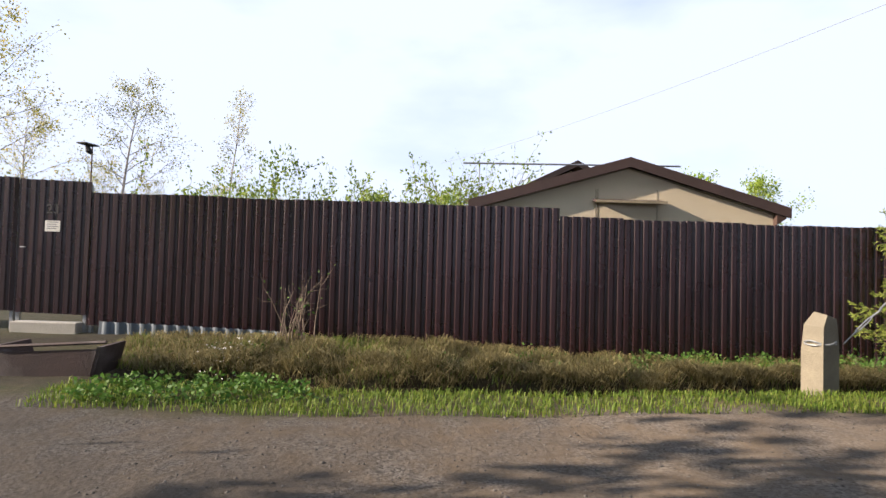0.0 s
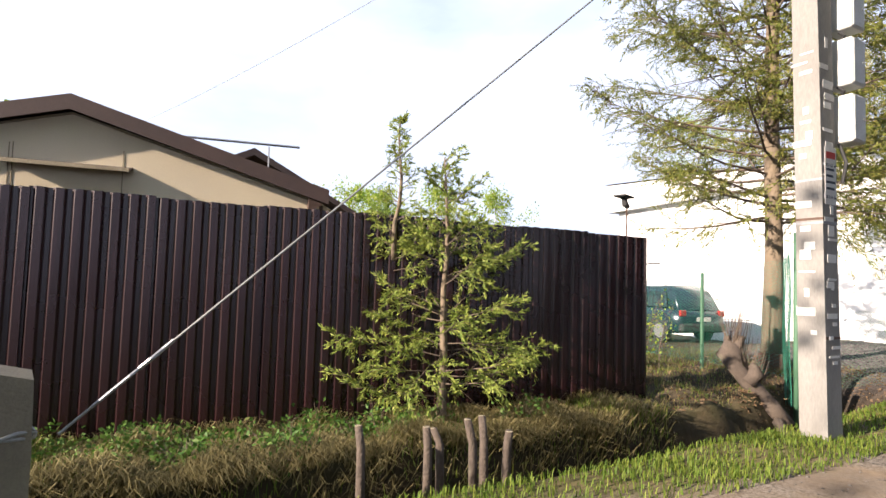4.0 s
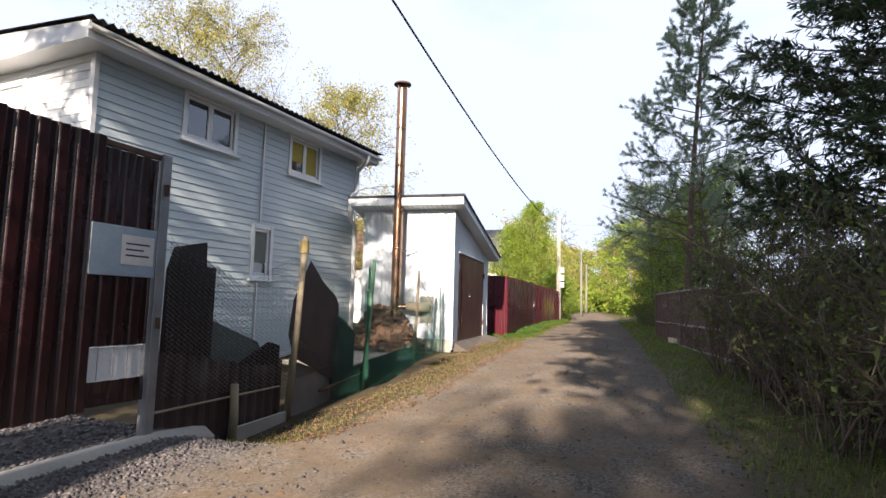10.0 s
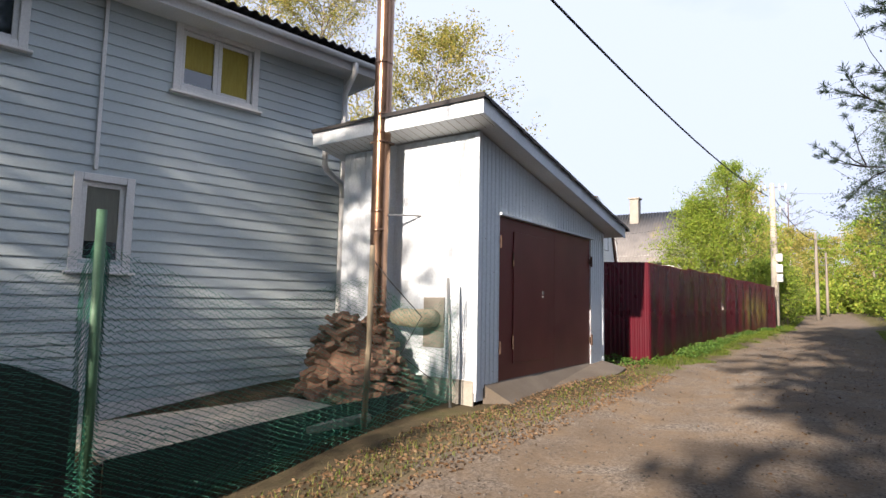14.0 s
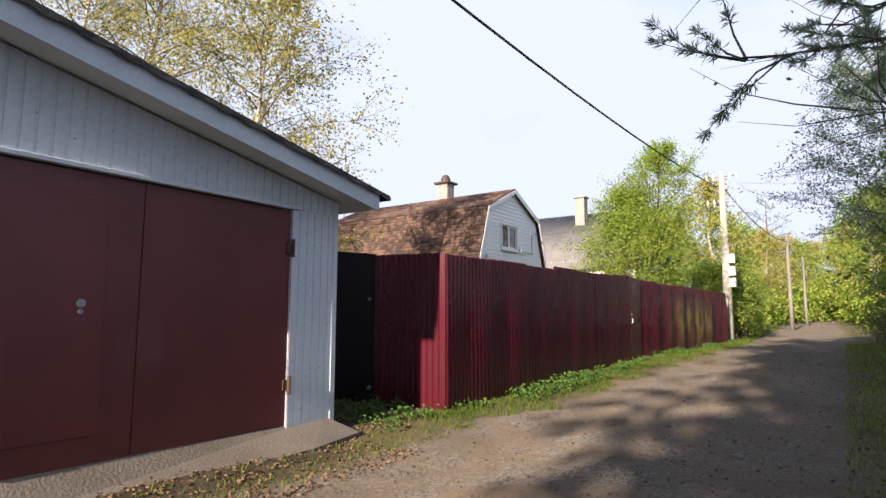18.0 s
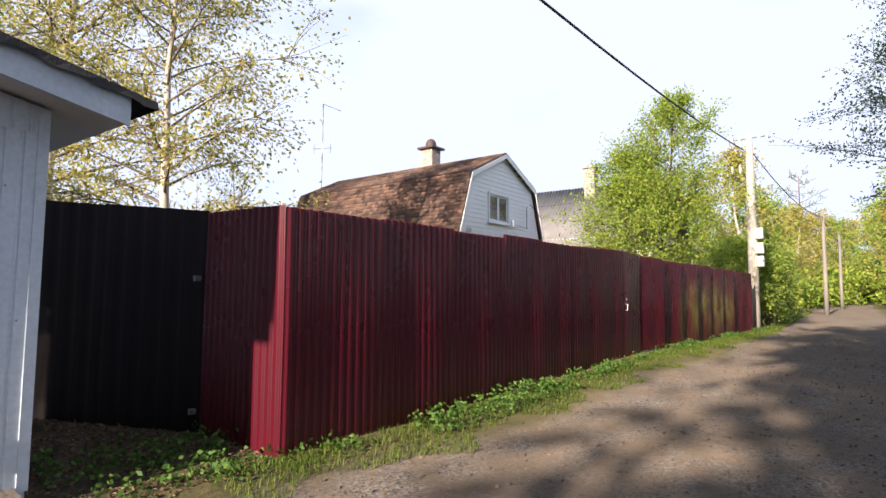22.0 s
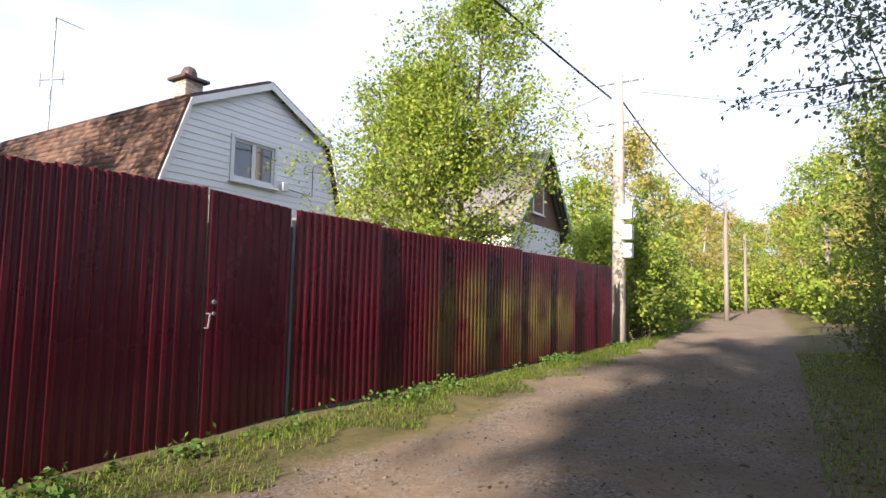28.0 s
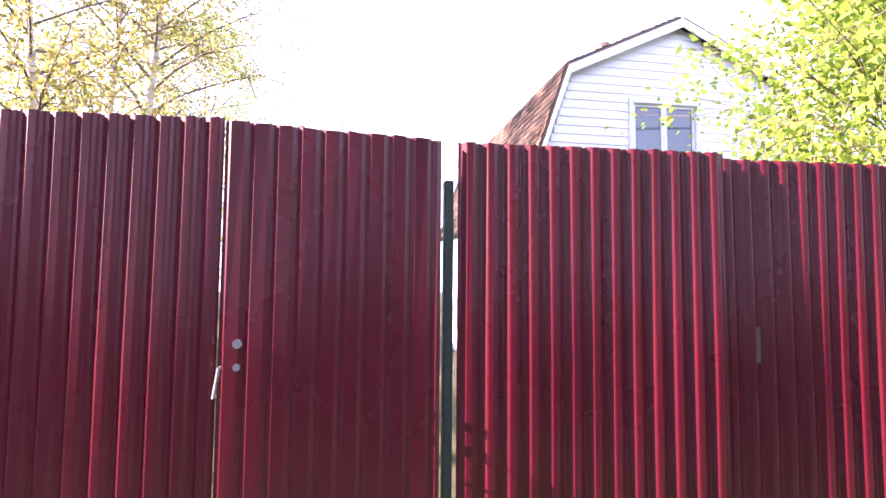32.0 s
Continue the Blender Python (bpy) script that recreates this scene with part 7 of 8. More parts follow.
def broadleaf(name, at, height, reach, label, leaf, bark, seed, limbs=26, subs=6, leaves=14, size=0.06, z0=0.25, r=0.11, lift=0.5, stems=1, spread=0.0, twig=0.5, droop=0.0, cat="tree", group="", top_thin=0.8, jitter=0.12, cone=0.0, keep=None):
    """Tree with tapered stems, limbs, side branches and single leaves."""
    rng = np.random.default_rng(seed)
    t = thing(name, at, 0, label, cat, group)
    tm, bm, P, A = Mesh(), Mesh(), [], []
    for s in range(stems):
        az = 6.28 * s / max(stems, 1) + rng.uniform(0, 1)
        d0 = np.array([math.cos(az) * spread, math.sin(az) * spread, 1.0])
        hs = height * (1 if s == 0 else rng.uniform(0.75, 0.98) - 0.15 * cone)
        tr = limb_points((0.12 * s * math.cos(az), 0.12 * s * math.sin(az), -0.2), unit(d0), hs, rng, 0.05, 0.035, 8)
        tm.tube([tuple(p) for p in tr], [r * (1 - 0.93 * i / 8) + 0.006 for i in range(9)], 9)
        for i in range(limbs):
            f = z0 + (1 - z0) * ((i + rng.uniform(0, 1)) / limbs) ** 0.9
            p, td = along(tr, min(f, 0.985))
            u = (f - z0) / (1 - z0)
            L = reach * (math.sin(math.pi * min(1, 0.22 + 0.72 * u)) ** top_thin * (1 - cone) + cone * (1.05 - u) ** 0.8 * min(1, 0.45 + 4 * u)) * rng.uniform(0.7, 1.15)
            az2 = 2.4 * i + rng.uniform(-0.4, 0.4)
            d = unit(np.array([math.cos(az2), math.sin(az2), lift * (0.5 + u) + rng.uniform(-0.15, 0.15)]))
            lp_ = limb_points(p, d, L, rng, -droop, 0.1)
            if keep and not keep(np.array(lp_))[-1]:
                continue
            rr = max(0.008, r * 0.32 * (1 - 0.75 * u))
            bm.tube([tuple(q) for q in lp_], [rr, rr * 0.75, rr * 0.5, rr * 0.3, 0.003], 5, caps=False)
            for k in range(subs):
                q, qd = along(lp_, rng.uniform(0.25, 1.0))
                dd = unit(qd + rng.normal(size=3) * 0.65 + np.array([0, 0, -droop * 2]))
                tw = limb_points(q, dd, L * twig * rng.uniform(0.4, 1.0) + 0.1, rng, -droop * 1.5, 0.16, 3)
                if keep and not keep(np.array(tw))[-1]:
                    continue
                bm.tube([tuple(x) for x in tw], [rr * 0.35, rr * 0.25, 0.004, 0.002], 3, caps=False)
                if leaves:
                    x, xd = spread_along(tw, rng.uniform(0.1, 0.999, leaves))
                    P.append(x + rng.normal(size=(leaves, 3)) * jitter)
                    A.append(xd)
    part("trunk", tm, bark, t, smooth=True)
    part("branchwork", bm, TWIG, t, smooth=True, kind="stuff")
    if P:
        P, A = np.concatenate(P), np.concatenate(A)
        if keep:
            ok = keep(P)
            P, A = P[ok], A[ok]
        V, F = leaf_quads(P, size, size * 0.62, rng, A + np.array([0, 0, -0.3]), 1.3)
        part("crown", array_mesh("crown", V, F, leaf), leaf, t)
    return t


def spruce(name, at, height, reach, label, leaf, seed, z0=0.1, r=0.12, step=0.22, per=6, twigs=26, cards=12, dead=0.0, droop=0.25, bark=None, size=(0.085, 0.02), group="", lean=(0.0, 0.0), bend=0.05):
    """Tapered trunk, uneven boughs, side sprays with twiglets, and short needle tufts on them."""
    rng = np.random.default_rng(seed)
    t = thing(name, at, 0, label, "tree", group)
    tm, bm = Mesh(), Mesh()
    tr = [np.array([lean[0] * f * height, lean[1] * f * height, f * height - 0.25 * (f == 0)]) + rng.normal(size=3) * np.array([0.015, 0.015, 0]) for f in np.linspace(0, 1, 9)]
    tm.tube([tuple(p) for p in tr], [r * (1 - 0.95 * i / 8) + 0.005 + (0.04 if i == 0 else 0) * r * 8 for i in range(9)], 12)
    Pn, An = [], []

    def needles(q, td, tl):
        m = max(3, int(cards * (0.3 + tl)))
        s = ((np.arange(m) + rng.uniform(0, 1, m)) / m)[:, None]
        sag = rng.uniform(-0.15, 0.2)
        Pn.append(q + td * tl * s - np.array([0, 0, sag]) * s ** 2 * tl)
        An.append(td - np.array([0, 0, 2 * sag]) * s)

    z = z0 * height
    k = 0
    while z < height * 0.985:
        u = (z - z0 * height) / (height * (1 - z0))
        for i in range(per):
            f = min(0.985, (z + rng.uniform(-0.7, 0.7) * step) / height)
            p, _ = along(tr, f)
            az = 6.28 * i / per + k * 0.7 + rng.uniform(-0.5, 0.5)
            L = reach * ((1 - u) ** 0.85 * 0.95 + 0.06) * rng.uniform(0.5, 1.06)
            dr_ = droop * rng.uniform(0.2, 1.25)
            d = unit(np.array([math.cos(az), math.sin(az), 0.15 + 0.75 * u - dr_ * (1 - u)]))
            lp_ = limb_points(p, d, L, rng, bend + 0.09 * (1 - u) * rng.uniform(0, 1), 0.08, 5)
            rr = max(0.006, r * 0.2 * (1 - 0.7 * u))
            bm.tube([tuple(q) for q in lp_], [rr, rr * 0.8, rr * 0.65, rr * 0.45, rr * 0.3, 0.002], 5, caps=False)
            bare = rng.uniform() < dead and u < 0.35
            n = max(5, int(twigs * L / reach * rng.uniform(0.6, 1.1)))
            side = unit(np.cross(d, [0, 0, 1.0]))
            for j in range(n):
                v = 0.14 + 0.86 * ((j + rng.uniform(0, 1)) / n) ** 0.85
                q, qd = along(lp_, min(v, 0.999))
                sgn = rng.choice((-1.0, 1.0))
                tl = L * (0.34 * (1.08 - v) + 0.07) * rng.uniform(0.45, 1.3) + 0.05
                td = unit(qd * rng.uniform(0.5, 1.0) + side * sgn * rng.uniform(0.25, 1.0) + np.array([0, 0, rng.normal() * 0.3 - 0.2]))
                if tl > 0.16:
                    bm.tube([tuple(q), tuple(q + td * tl)], [max(0.003, rr * 0.25), 0.0015], 3, caps=False)
                if bare or (v < 0.45 and rng.uniform() < 0.5):
                    continue
                needles(q, td, tl)
                for e in range(int(tl / 0.16)):
                    w = rng.uniform(0.25, 0.95)
                    needles(q + td * tl * w, unit(td + rng.normal(size=3) * 0.5 + np.array([0, 0, -0.25])), tl * rng.uniform(0.25, 0.55))
        z += step * (1 - 0.35 * u)
        k += 1
    P, A = np.concatenate(Pn), np.concatenate(An)
    V, F = leaf_quads(P, size[0], size[1], rng, A, 0.75)
    part("trunk", tm, bark or BARK, t, smooth=True)
    part("branchwork", bm, TWIG, t, smooth=True, kind="stuff")
    part("needles", array_mesh("needles", V, F, leaf), leaf, t)
    return t


def pine(name, at, height, reach, label, seed, z0=0.35, r=0.13, limbs=26, subs=9, tuft=22, low_bare=0.0):
    rng = np.random.default_rng(seed)
    t = thing(name, at, 0, label, "tree")
    tm, bm, P, A = Mesh(), Mesh(), [], []
    tr = limb_points((0, 0, -0.2), (0, 0, 1), height, rng, 0.02, 0.02, 8)
    tm.tube([tuple(p) for p in tr], [r * (1 - 0.92 * i / 8) + 0.01 for i in range(9)], 10)
    for i in range(limbs):
        f = z0 + (1 - z0) * (i + 0.5) / limbs
        u = (f - z0) / (1 - z0)
        p, _ = along(tr, min(f, 0.98))
        az = 2.4 * i + rng.uniform(-0.4, 0.4)
        L = reach * (1.08 - 0.85 * u) * rng.uniform(0.75, 1.1)
        lp_ = limb_points(p, unit(np.array([math.cos(az), math.sin(az), 0.05 + 0.5 * u])), L, rng, 0.04, 0.1, 5)
        rr = max(0.01, r * 0.28 * (1 - 0.6 * u))
        bm.tube([tuple(q) for q in lp_], [rr, rr * 0.8, rr * 0.6, rr * 0.45, rr * 0.3, 0.004], 5, caps=False)
        for k in range(subs):
            q, qd = along(lp_, rng.uniform(0.3, 1.0))
            dd = unit(qd + rng.normal(size=3) * 0.55 + np.array([0, 0, 0.05]))
            tw = limb_points(q, dd, rng.uniform(0.25, 0.8) * L * 0.5 + 0.1, rng, 0.06, 0.2, 3)
            bm.tube([tuple(x) for x in tw], [rr * 0.4, rr * 0.3, 0.005, 0.003], 4, caps=False)
            for e in range(3):
                x, xd = along(tw, (1.0, 0.75, 0.5)[e] * 0.999)
                P.append(np.repeat((x - xd * 0.04)[None], tuft, 0) + xd * rng.uniform(0, 0.1, tuft)[:, None])
                A.append(np.repeat(xd[None], tuft, 0))
    V, F = leaf_quads(np.concatenate(P), 0.1, 0.011, rng, np.concatenate(A), 1.2)
    part("trunk", tm, PINEBARK, t, smooth=True)
    part("branchwork", bm, TWIG, t, smooth=True, kind="stuff")
    part("needles", array_mesh("needles", V, F, PINE_L), PINE_L, t)
    return t


def shrub(name, at, height, reach, label, leaf, seed, stems=14, subs=7, leaves=7, size=0.04, cat="shrub", group="", lean=0.6, jitter=0.06, rad=0.011):
    """Many thin stems from the ground with side twigs and small leaves."""
    rng = np.random.default_rng(seed)
    t = thing(name, at, 0, label, cat, group)
    bm, P, A = Mesh(), [], []
    for s in range(stems):
        az = rng.uniform(0, 6.28)
        d = unit(np.array([math.cos(az) * lean * rng.uniform(0.1, 1), math.sin(az) * lean * rng.uniform(0.1, 1), 1.0]))
        st_ = limb_points((rng.uniform(-0.35, 0.35) * reach, rng.uniform(-0.35, 0.35) * reach, -0.1), d, height * rng.uniform(0.65, 1.1), rng, -0.02, 0.12, 5)
        rr = rad * rng.uniform(0.7, 1.3)
        bm.tube([tuple(q) for q in st_], [rr, rr * 0.85, rr * 0.7, rr * 0.5, rr * 0.35, 0.002], 4, caps=False)
        for k in range(subs):
            q, qd = along(st_, rng.uniform(0.2, 1.0))
            tw = limb_points(q, unit(qd + rng.normal(size=3) * 0.6), height * rng.uniform(0.12, 0.35), rng, 0.02, 0.2, 3)
            bm.tube([tuple(x) for x in tw], [rr * 0.5, rr * 0.4, rr * 0.3, 0.0015], 3, caps=False)
            if leaves:
                x, xd = spread_along(tw, rng.uniform(0.15, 0.999, leaves))
                P.append(x + rng.normal(size=(leaves, 3)) * jitter)
                A.append(xd)
    part("stemwork", bm, TWIG, t, smooth=True, kind="stuff")
    if P:
        V, F = leaf_quads(np.concatenate(P), size, size * 0.6, rng, np.concatenate(A), 1.3)
        part("leaves", array_mesh("leaves", V, F, leaf), leaf, t)
    return t


def on(x, y, dz=0.0):
    return (x, y, gz(x, y) + dz)


def again(src, x, y, turn, s, label=""):
    ob = copy_thing(src, pose(x, y, gz(x, y), 0, 0, turn) @ Matrix.Scale(s, 4))
    if label:
        ob["label"] = label
    return ob


# beside the ditch
big = spruce("spruce_tree", on(-6.86, 5.1), 17.0, 3.9, "tall spruce with bare lower trunk and yellowish needles", NEEDLE_L, 5, z0=0.158, r=0.155, step=0.33, per=6, twigs=40, cards=30, dead=0.14, droop=0.26, bend=0.02, lean=(-0.015, 0.02), size=(0.08, 0.016))
lone("trunk_guard", Mesh().tube([(0, 0, -0.1), (0, 0, 0.3)], 0.24, 12, caps=False), RUSTY, on(-6.86, 5.1), 0, "rusty wire guard round the spruce foot", "tree guard")
small = spruce("young_spruce_tree", on(-6.62, -1.6), 3.0, 1.55, "young spruce with a broken forked top", NEEDLE_Y, 6, z0=0.16, r=0.05, step=0.25, per=6, twigs=26, cards=44, droop=0.25, bend=0.0, size=(0.06, 0.013))
spruce("spruce_leader", (-6.78, -2.12, 1.6), 1.35, 0.36, "thin second top of the young spruce", NEEDLE_Y, 8, z0=0.02, r=0.022, step=0.15, per=5, twigs=12, cards=26, droop=0.0, size=(0.05, 0.011))

# pollard stump and cut stems
STUMP = mat("dark_wet_bark", (0.11, 0.085, 0.065), (0.07, 0.055, 0.045), 0.9, 0, 9, 45, 0.8, (0.15, 0.14, 0.1), 0.0)
ps = thing("pollard_stump", (-5.9, 3.0, -0.75), 0, "gnarled leaning willow stump with sawn upright stems", "tree stump")
pm = Mesh()
pm.tube([(0.28, 0.39, 0.03), (0.1, 0.24, 0.3), (-0.1, 0.08, 0.55), (-0.24, -0.04, 0.8), (-0.3, -0.1, 1.02), (-0.32, -0.12, 1.16)], [0.1, 0.085, 0.1, 0.12, 0.15, 0.08], 13)
pm.v = [(a + 0.035 * math.sin(19 * c + 9 * b), b + 0.03 * math.sin(15 * c + 7 * a), c + 0.03 * math.sin(23 * a + 17 * b)) for a, b, c in pm.v]
part("trunk", pm, STUMP, ps, smooth=True)
rs_ = random.Random(6)
for k in range(2):
    a, h, rr = 0.6 + k * 1.7, rs_.uniform(0.04, 0.16), rs_.uniform(0.05, 0.065)
    dx, dy = 0.1 * math.cos(a), 0.1 * math.sin(a)
    m = Mesh()
    m.tube([(-0.3 + 0.6 * dx, -0.1 + 0.6 * dy, 0.95), (-0.31 + 1.1 * dx, -0.11 + 1.1 * dy, 1.1), (-0.31 + 1.5 * dx, -0.11 + 1.5 * dy, 1.12 + h * 0.5), (-0.31 + 1.7 * dx, -0.11 + 1.7 * dy, 1.12 + h)], [rr * 1.4, rr * 1.1, rr * 0.95, rr * 0.85], 7)
    part("sawn_stem", m, STUMP, ps, smooth=True)
for k in range(60):
    a, h = rs_.uniform(0, 6.28), rs_.uniform(0.25, 0.7)
    b0 = 1.15 - 0.6 * rs_.random() ** 2
    bx, by = 0.28 - 0.6 * (b0 / 1.15), 0.39 - 0.5 * (b0 / 1.15)
    part("shoot", Mesh().tube([(bx, by, b0), (bx + 0.1 * math.cos(a), by + 0.1 * math.sin(a), b0 + h * 0.5), (bx + 0.16 * math.cos(a), by + 0.16 * math.sin(a), b0 + h)], [0.007, 0.005, 0.002], 4), TWIG, ps)
part("burl", Mesh().tube([(-0.1, 0.0, 0.62), (-0.02, 0.08, 0.74), (-0.05, 0.06, 0.88)], [0.1, 0.11, 0.04], 9), STUMP, ps, smooth=True)
part("root", Mesh().tube([(0.2, 0.25, 0.1), (0.34, 0.1, 0.0), (0.42, -0.15, -0.1)], [0.09, 0.06, 0.03], 7), STUMP, ps, smooth=True)
rs_ = random.Random(3)
for x, y, h in ((-5.25, -3.05, 0.42), (-5.1, -2.55, 0.4), (-4.95, -2.2, 0.5), (-5.0, -2.08, 0.46), (-5.3, -2.3, 0.3), (-4.9, -1.95, 0.38)):
    h *= 0.8
    s = thing("cut_stem", (x, y, -0.36), 0, "sawn-off shrub stem with frayed top", "stump", "cut stems")
    dx, dy = rs_.uniform(-0.1, 0.1), rs_.uniform(-0.12, 0.05)
    m = Mesh()
    m.tube([(0, 0, -0.9), (dx * 0.4, dy * 0.4, h * 0.5), (dx, dy, h)], [0.045, 0.036, 0.032], 8)
    part("stem", m, STUMP, s, smooth=True)
    part("cut_face", Mesh().tube([(dx, dy, h), (dx, dy, h + 0.004)], 0.03, 8), OLDWOOD, s)

# shrubs and trees behind the brown fence
for i, (x, y, h, l) in enumerate(((-12, -14.2, 3.0, 10), (-12.2, -12.6, 3.1, 11), (-12, -11.1, 3.2, 11), (-12.3, -9.6, 3.0, 11), (-12, -8.4, 3.6, 7), (-12.2, -7.5, 3.9, 6))):
    shrub("garden_shrub", on(x, y), h, 1.6, "leafing garden shrub behind the fence", HEDGE_L, 40 + i, 26, 10, int(l * 2.4), 0.085, group="garden shrubs", lean=0.4)
shrub("bank_shrub", on(-7.8, -11.7), 1.15, 0.9, "thin leafless shrub on the bank", WEED_L, 50, 16, 3, 1, 0.05, lean=0.35)
fb1 = broadleaf("far_birch", on(-34, -24), 11, 3.4, "half-leafed birch far behind the fence", BIRCH_L, BIRCHBARK, 60, 26, 9, 14, 0.13, 0.2, 0.13, 0.8, jitter=0.22, group="far birches")
for x, y, s, a in ((-33, -31.5, 1.3, 40), (-31, -35, 1.35, 100), (-34, -38, 1.3, 210), (-44, -20, 0.6, 170), (-47, -26, 0.65, 220), (-42, -33, 1.0, 300), (-50, -23, 0.55, 80), (-46, -30, 0.75, 30), (-52, -18, 0.6, 0)):
    again(fb1, x, y, a, s)
broadleaf("thin_birch", on(-36, -18.2), 11.5, 1.7, "thin pale half-bare birch behind the fence", BIRCH_L, BIRCHBARK, 61, 26, 5, 12, 0.13, 0.15, 0.09, 1.0, jitter=0.2)

# brambles and low growth along the ditch
for i, (x, y, h) in enumerate(((-6.1, -4.1, 0.45), (-6.0, -3.4, 0.4), (-6.4, -3.0, 0.45), (-6.5, -6.9, 0.35), (-6.1, -0.8, 0.35), (-6.4, -8.6, 0.3), (-6.2, -2.2, 0.4))):
    shrub("bramble", on(x, y), h, 0.7, "low bramble with yellow-green leaves on the bank", WEED_L, 55 + i, 14, 6, 4, 0.05, group="brambles", lean=1.1, rad=0.006)

# yard growth
for i, (x, y, h, l) in enumerate(((-9.0, 1.6, 1.7, 3), (-10.0, 2.8, 1.9, 4), (-11.2, 1.0, 2.0, 4), (-8.2, 2.9, 1.2, 3), (-12.5, 3.4, 2.0, 4), (-7.9, 0.6, 1.0, 3))):
    shrub("currant_bush", on(x, y), h, 1.4, "twiggy garden bush with small yellowish leaves", SPRING_L, 70 + i, 20, 8, l * 2, 0.055, group="garden bushes")
broadleaf("garden_tree", on(-30, 8), 5.5, 2.4, "leafing tree behind the yard", HEDGE_L, TWIG, 80, 26, 9, 26, 0.13, 0.2, 0.12, 0.6, jitter=0.2)
wood1 = broadleaf("woodland_tree", on(-46, 14), 9, 3.2, "pale green tree in far woods", SPRING_L, BIRCHBARK, 81, 24, 7, 22, 0.22, 0.12, 0.14, 0.7, jitter=0.3, group="far woods")
for x, y, s, a in ((-44, 4, 0.8, 30), (-50, 9, 1.0, 60), (-47, 20, 1.1, 90), (-52, -2, 0.9, 10), (-42, 24, 1.0, 200), (-55, 15, 1.2, 120), (-50, -9, 0.8, 45)):
    again(wood1, x, y, a, s)
spruce("far_spruce_tree", on(-40, 12), 7, 2.0, "dark spruce behind the yard", NEEDLE_D, 82, 0.05, 0.12, 0.34, 7, 14, 14, size=(0.26, 0.08))

# birches behind the grey house
broadleaf("birch_tree", on(-17.3, 28.6), 14.5, 4.5, "large birch with young yellow-green leaves", BIRCH_L, BIRCHBARK, 90, 52, 15, 25, 0.09, 0.2, 0.2, 0.75, stems=1, droop=0.08, jitter=0.16)
broadleaf("birch_tree", on(-11.6, 29), 10, 3.0, "golden young birch behind the garage", BIRCH_L, BIRCHBARK, 91, 44, 14, 32, 0.09, 0.25, 0.13, 0.75, droop=0.06, jitter=0.15)
broadleaf("birch_tree", on(-25, 28.5), 12.5, 4.2, "birch with thin hanging twigs", SPRING_L, BIRCHBARK, 92, 44, 13, 26, 0.1, 0.22, 0.17, 0.75, droop=0.1, jitter=0.18)
broadleaf("birch_tree", on(-19, 27), 14, 4.6, "tall birch behind the house", BIRCH_L, BIRCHBARK, 93, 44, 13, 28, 0.1, 0.25, 0.17, 0.75, droop=0.08, jitter=0.18)
pn = pine("far_pine_tree", on(-50, 55.6), 13, 3.6, "far pine with a flat crown", 94, 0.55, 0.2, 20, 8, 30)

# leafy tree leaning over the red fence
broadleaf("leafy_tree", on(-4.45, 38.9), 6.75, 2.5, "fresh green many-stemmed tree behind the red fence", SPRING_L, PINEBARK, 100, 44, 11, 36, 0.072, 0.2, 0.075, 0.65, stems=3, spread=0.05, jitter=0.1, cone=0.8, keep=lambda p: (p[:, 0] < 1.15) | (p[:, 2] > 2.5))

# hedge and shrubs past the pole
for i, (x, y, h) in enumerate(((-3.6, 46.6, 3.3), (-3.4, 48.2, 3.4), (-3.6, 50.0, 3.2), (-3.7, 52.0, 3.0), (-4.0, 54.2, 3.0), (-4.3, 57, 3.2))):
    broadleaf("hedge_tree", on(x, y), h, 1.35, "dense hedge tree with fresh yellow-green leaves", HEDGE_L if i % 2 else SPRING_L, TWIG, 110 + i, 32, 8, 22, 0.095, 0.12, 0.06, 0.5, stems=2, spread=0.12, jitter=0.12, group="hedge trees")
for i, (x, y) in enumerate(((-3.1, 45.6), (-2.95, 47.2), (-3.0, 49.0))):
    shrub("hedge_shrub", on(x, y), 2.0, 0.8, "upright twiggy shrub by the pole", HEDGE_L, 120 + i, 14, 8, 10, 0.06, group="hedge shrubs", lean=0.25, rad=0.02)

# far trees along the lane
far1 = broadleaf("lane_tree", on(-7, 72), 9, 3.0, "yellow-green tree far along the lane", SPRING_L, PINEBARK, 130, 26, 7, 22, 0.24, 0.1, 0.13, 0.7, jitter=0.25, group="lane trees")
far2 = broadleaf("lane_tree", on(6, 76), 9.5, 3.0, "hazy birch far along the lane", BIRCH_L, BIRCHBARK, 131, 26, 7, 20, 0.22, 0.1, 0.13, 0.8, jitter=0.25, group="lane trees")
rf_ = random.Random(12)
for i, (x, y) in enumerate(((-6, 64), (-9, 62), (-5.6, 84), (-8, 92), (-4.5, 100), (-12, 78), (4.5, 62), (5.5, 88), (4.2, 102), (1.5, 118), (-1.5, 124), (-5, 120), (5, 122), (-10, 112), (9, 110), (-16, 96), (-18, 84), (-2.5, 135), (2.5, 133), (8, 96), (-8, 132), (6, 136), (-4.8, 76), (3.6, 80), (0, 140), (-12, 125), (10, 128), (-3.5, 108), (3.2, 110))):
    again(far1 if i % 2 else far2, x, y, rf_.uniform(0, 360), rf_.uniform(0.75, 1.25) * (1.3 if y > 105 else 1.0))
fh = broadleaf("far_hedge", on(-3.6, 108), 4.2, 3.0, "yellow-green undergrowth at the end of the lane", SPRING_L, TWIG, 135, 20, 5, 18, 0.4, 0.03, 0.08, 0.35, stems=2, spread=0.2, jitter=0.35, group="far hedges", cat="hedge")
